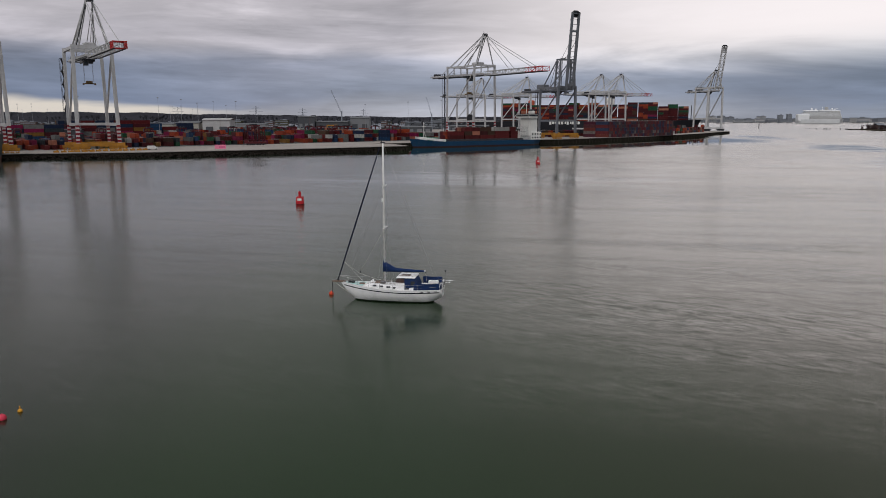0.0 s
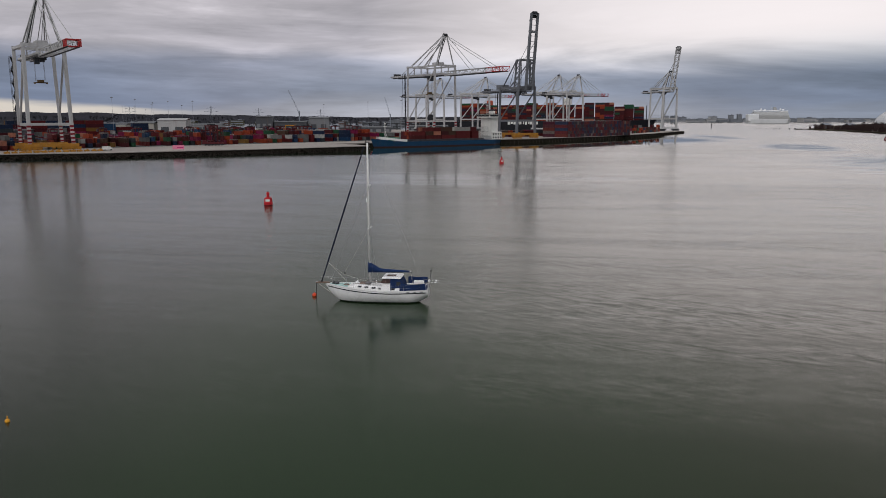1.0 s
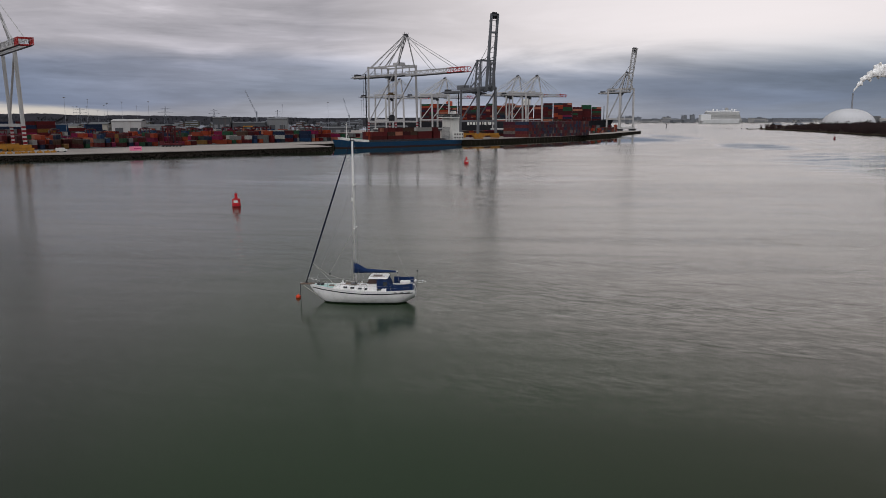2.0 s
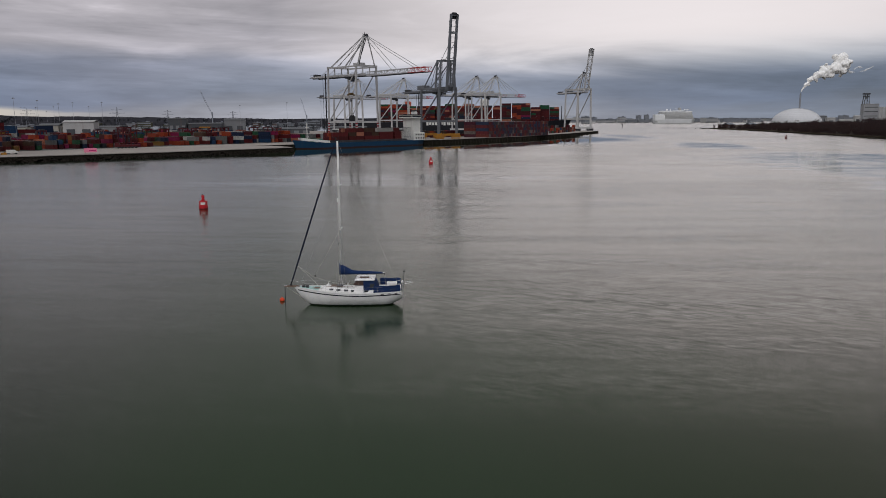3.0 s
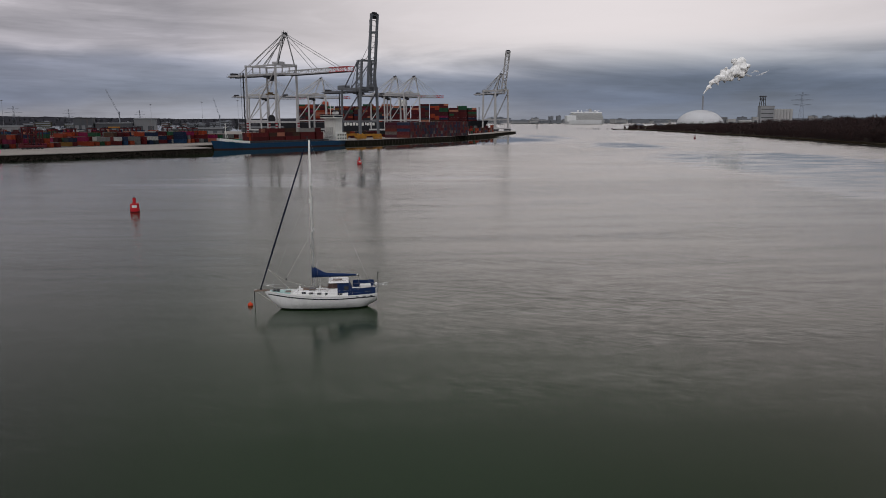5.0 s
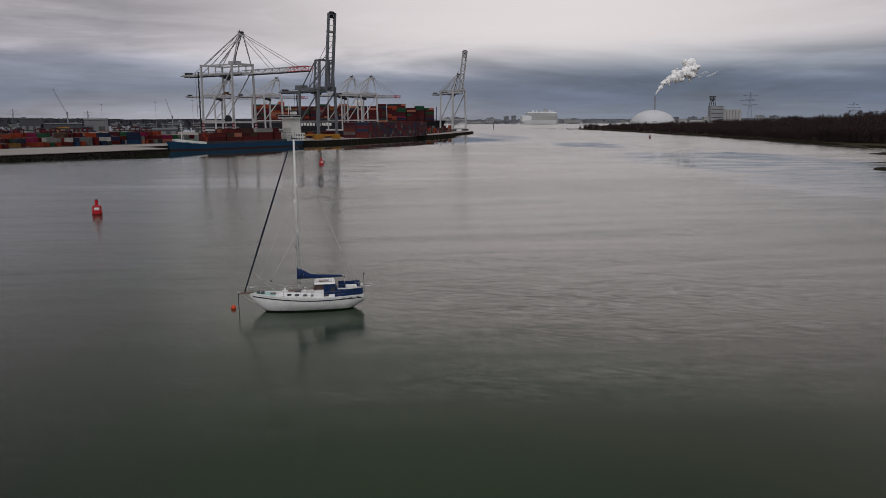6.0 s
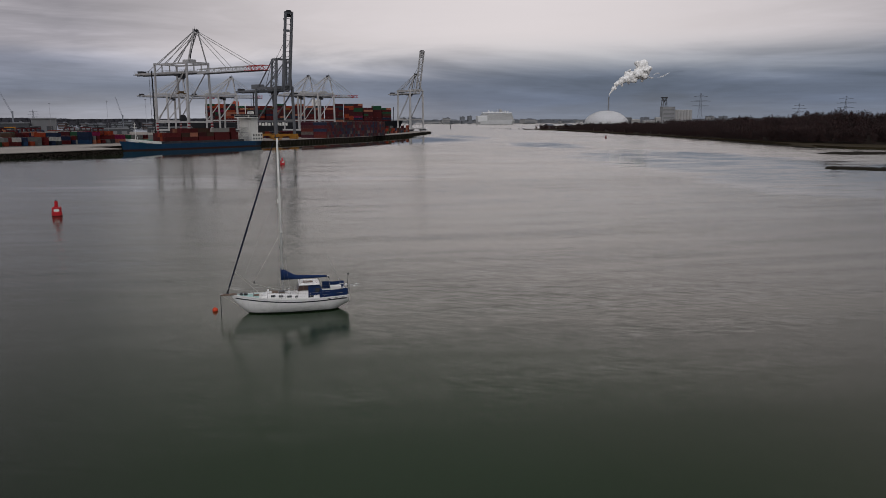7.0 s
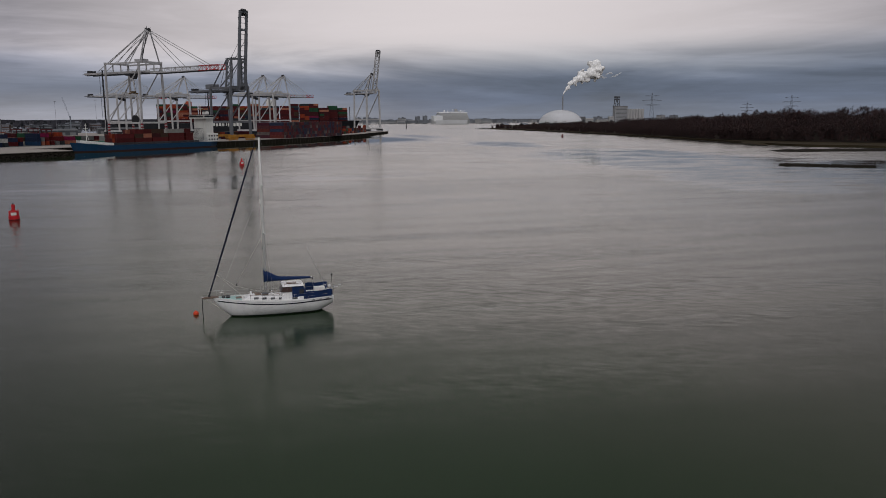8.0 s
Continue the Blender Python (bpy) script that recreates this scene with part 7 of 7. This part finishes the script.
dome = thing("dome_hall", "large shallow silver-grey domed plant behind the wood", "domed building", Matrix.Translation((1061, 1500, 1.2)))
prof = [(51 * math.sqrt(max(0.0, 1 - (z / 33.0) ** 2)) if z < 33 else 0.05, z) for z in (0, 4, 8, 12, 16, 20, 24, 27, 29.5, 31.5, 32.6, 33)]
part("shell", Geo().lathe(prof, 48), m_dome, dome, smooth=True)
ribs = Geo()
for k in range(40):
    a = 2 * math.pi * k / 40
    for (r0, z0), (r1, z1) in zip(prof, prof[1:]):
        ribs.beam((r0 * 1.001 * math.cos(a), r0 * 1.003 * math.sin(a), z0), (r1 * 1.003 * math.cos(a), r1 * 1.003 * math.sin(a), z1), 0.22)
for r0, z0 in prof[1:-1]:
    hoop = [(r0 * 1.003 * math.cos(2 * math.pi * k / 40), r0 * 1.003 * math.sin(2 * math.pi * k / 40), z0) for k in range(41)]
    for p_, q_ in zip(hoop, hoop[1:]):
        ribs.beam(p_, q_, 0.2)
part("ribs", ribs, m_domerib, dome, "fine pale lattice ribs")
part("rim", Geo().lathe([(51.7, 0), (51.7, 2.2), (50.6, 2.6)], 48), m_shedgrey, dome)
part("chimney", Geo().lathe([(1.9, 0), (1.7, 40), (1.5, 64), (1.2, 65)], 12, (8, 4, 0)), m_pole, dome, "slim grey chimney")
m_steam = bpy.data.materials.new("steam")
m_steam.use_nodes = True
t = m_steam.node_tree
b = t.nodes["Principled BSDF"]
b.inputs["Base Color"].default_value, b.inputs["Roughness"].default_value = (0.97, 0.97, 0.97, 1), 1.0
b.inputs["Specular IOR Level"].default_value = 0.0
tr, mx, nz, tcn, mr = t.nodes.new("ShaderNodeBsdfTransparent"), t.nodes.new("ShaderNodeMixShader"), t.nodes.new("ShaderNodeTexNoise"), t.nodes.new("ShaderNodeTexCoord"), t.nodes.new("ShaderNodeMapRange")
tl = t.nodes.new("ShaderNodeBsdfTranslucent")
tl.inputs[0].default_value = (0.97, 0.97, 0.97, 1)
mx2 = t.nodes.new("ShaderNodeMixShader")
mx2.inputs[0].default_value = 0.06
nz.inputs["Scale"].default_value, nz.inputs["Detail"].default_value = 0.06, 3
t.links.new(tcn.outputs["Object"], nz.inputs["Vector"])
t.links.new(nz.outputs[0], mr.inputs[0])
mr.inputs[1].default_value, mr.inputs[2].default_value, mr.inputs[3].default_value, mr.inputs[4].default_value = 0.30, 0.52, 1.0, 1.0
t.links.new(mr.outputs[0], mx.inputs[0])
t.links.new(b.outputs[0], mx2.inputs[1])
t.links.new(tl.outputs[0], mx2.inputs[2])
t.links.new(tr.outputs[0], mx.inputs[1])
t.links.new(mx2.outputs[0], mx.inputs[2])
t.links.new(mx.outputs[0], t.nodes["Material Output"].inputs[0])
m_veil = m_steam.copy()
m_veil.name = "thin_steam"
for n_ in m_veil.node_tree.nodes:
    if n_.type == "MAP_RANGE":
        n_.inputs[1].default_value, n_.inputs[2].default_value, n_.inputs[3].default_value, n_.inputs[4].default_value = 0.36, 0.62, 0.10, 0.45
    if n_.type == "TEX_NOISE":
        n_.inputs["Scale"].default_value, n_.inputs["Detail"].default_value = 0.12, 2
steam, veil = Geo(), Geo()
rnd = random.Random(8)
spine = [Vector(p) for p in ((1069, 1504, 67), (1077, 1504, 79), (1089, 1505, 92), (1108, 1506, 104), (1130, 1508, 113), (1152, 1510, 118), (1168, 1510, 127), (1178, 1512, 138))]


def puff(gg, p, rad, rough):
    """One lumpy ball of steam."""
    rings = []
    for a in range(1, 8):
        th = math.pi * a / 8
        rings.append([])
        for q in range(12):
            ph = 2 * math.pi * q / 12
            dv = Vector((math.sin(th) * math.cos(ph), math.sin(th) * math.sin(ph), math.cos(th)))
            rings[-1].append(tuple(p + dv * rad * (1 + rough * noise.noise(dv * 2.2 + p * 0.13))))
    gg.loft(rings, True, True)


for k in range(420):
    f = rnd.random() ** 0.75 * (len(spine) - 1.001)
    i = int(f)
    p = spine[i].lerp(spine[i + 1], f - i)
    R = 1.8 + 2.25 * f
    off = Vector((rnd.gauss(0, 0.5), rnd.gauss(0, 0.45), rnd.gauss(0, 0.5)))
    puff(steam, p + off * R * 0.9, R * rnd.uniform(0.18, 0.5), 0.55)
for (x0, z0, x1, z1, sag, r0) in ((1180, 119, 1204, 112, -4, 2.4), (1200, 117, 1222, 121, 3, 2.0), (1214, 112, 1250, 125, -2, 1.8)):
    rings = []
    for k in range(25):
        f = k / 24
        p = Vector((x0 + (x1 - x0) * f, 1512, z0 + (z1 - z0) * f + sag * math.sin(math.pi * f) + 1.2 * noise.noise(Vector((k * 0.35, x0, 0)))))
        r_ = r0 * (math.sin(math.pi * (0.03 + 0.94 * f)) ** 0.6) * (1 + 0.5 * noise.noise(Vector((k * 0.6, x0, 4))))
        rings.append([tuple(p + Vector((0.3 * r_ * math.cos(a), r_ * 1.5 * math.sin(a), r_ * math.cos(a)))) for a in [2 * math.pi * q / 10 for q in range(10)]])
    veil.loft(rings, True, True)
tagged(new("steam_wisps", veil.mesh("steam_wisps", m_veil, True)), "thin torn wisps trailing beside the white steam plume", "steam", "", "stuff")
plume = tagged(new("steam_plume", steam.mesh("steam_plume", m_steam, True)), "white steam plume drifting from the chimney", "steam", "", "stuff")
rm = plume.modifiers.new("merge", "REMESH")
rm.mode, rm.voxel_size, rm.use_smooth_shade = "VOXEL", 1.3, True
sm_ = plume.modifiers.new("soften", "SMOOTH")
sm_.factor, sm_.iterations = 0.5, 24
for x, y, w, h in ((1062, 1395, 16, 12), (1086, 1380, 26, 9), (1104, 1372, 10, 16)):
    shed(x, y, w, 14, h, -25, m_shedwhite, m_shedwhite, "small white plant building beside the dome", 1, 1.0, 1.2)
# silo works with a headframe
works = thing("silo_works", "pale grey silo works with a headframe tower", "factory", Matrix.Translation((0, 1500, 1.2)))
part("main_block", Geo().box((1239, 0, 20.5), (38, 10, 41)).box((1239, 0, 41.6), (39, 11, 1.2)), m_haze[1], works)
for k in range(6):
    part("silo", Geo().lathe([(4.4, 0), (4.4, 34), (3.8, 35.4)], 14, (1266 + k * 9.0, 2, 0)), m_haze[3], works, "round pale silo")
hf = Geo()
for sx in (-1, 1):
    for sy in (-1, 1):
        hf.beam((1228 + sx * 6, sy * 3.5, 42), (1228 + sx * 4, sy * 2.5, 62), 1.2)
hf.beam((1222, 0, 46), (1232, 0, 60), 0.8).beam((1234, 0, 46), (1224, 0, 60), 0.8)
part("headframe", hf, m_shedroof, works)
part("head_platform", Geo().cham((1228, 0, 63.5), (14, 8, 3.2), 0.4).cham((1228, 0, 57.5), (12, 7, 2.0), 0.3), m_shedgrey, works, "grey top platforms")
for k in range(4):
    part("window_band", Geo().box((1239, -5.1, 6 + k * 9.5), (34, 0.2, 1.6)), m_shedgrey, works)
for x, y, w, h in ((1150, 1560, 30, 10), (1180, 1580, 22, 16), (1345, 1380, 60, 10), (1500, 1300, 80, 18), (1410, 1330, 46, 14), (1130, 1540, 14, 20)):
    shed(x, y, w, 26, h, -30, m_shed, m_shed, "pale industrial shed behind the wooded shore", 3, 1.0, 1.2)
# shore houses and channel posts
for x, y in ((650, 1090), (668, 1060), (720, 1010)):
    shed(x, y, 14, 9, 5, 20, m_brick, m_haze[2], "dark brick waterside house at the point", 3, 2.6, 1.2)
for k in range(9):
    solid("channel_post", Geo().beam((0, 0, -1), (0, 0, 1.4), 0.8).box((0, 0, 1.5), (1.6, 1.2, 0.4)), m_dark, "dark mooring post in the far channel", "post", Matrix.Translation((578 + k * 4.2 + 1.2 * math.sin(k * 2.2), 1156 - k * 7.5 + 6 * math.sin(k * 1.7), 0)), "channel posts")
solid("channel_beacon", Geo().tube((0, 0, -1), (0, 0, 6), 0.8, 8, 0.5).box((0, 0, 6.4), (1.4, 1.4, 1.2)), m_dark, "dark beacon post in the far channel", "beacon", Matrix.Translation((559, 1276, 0)))
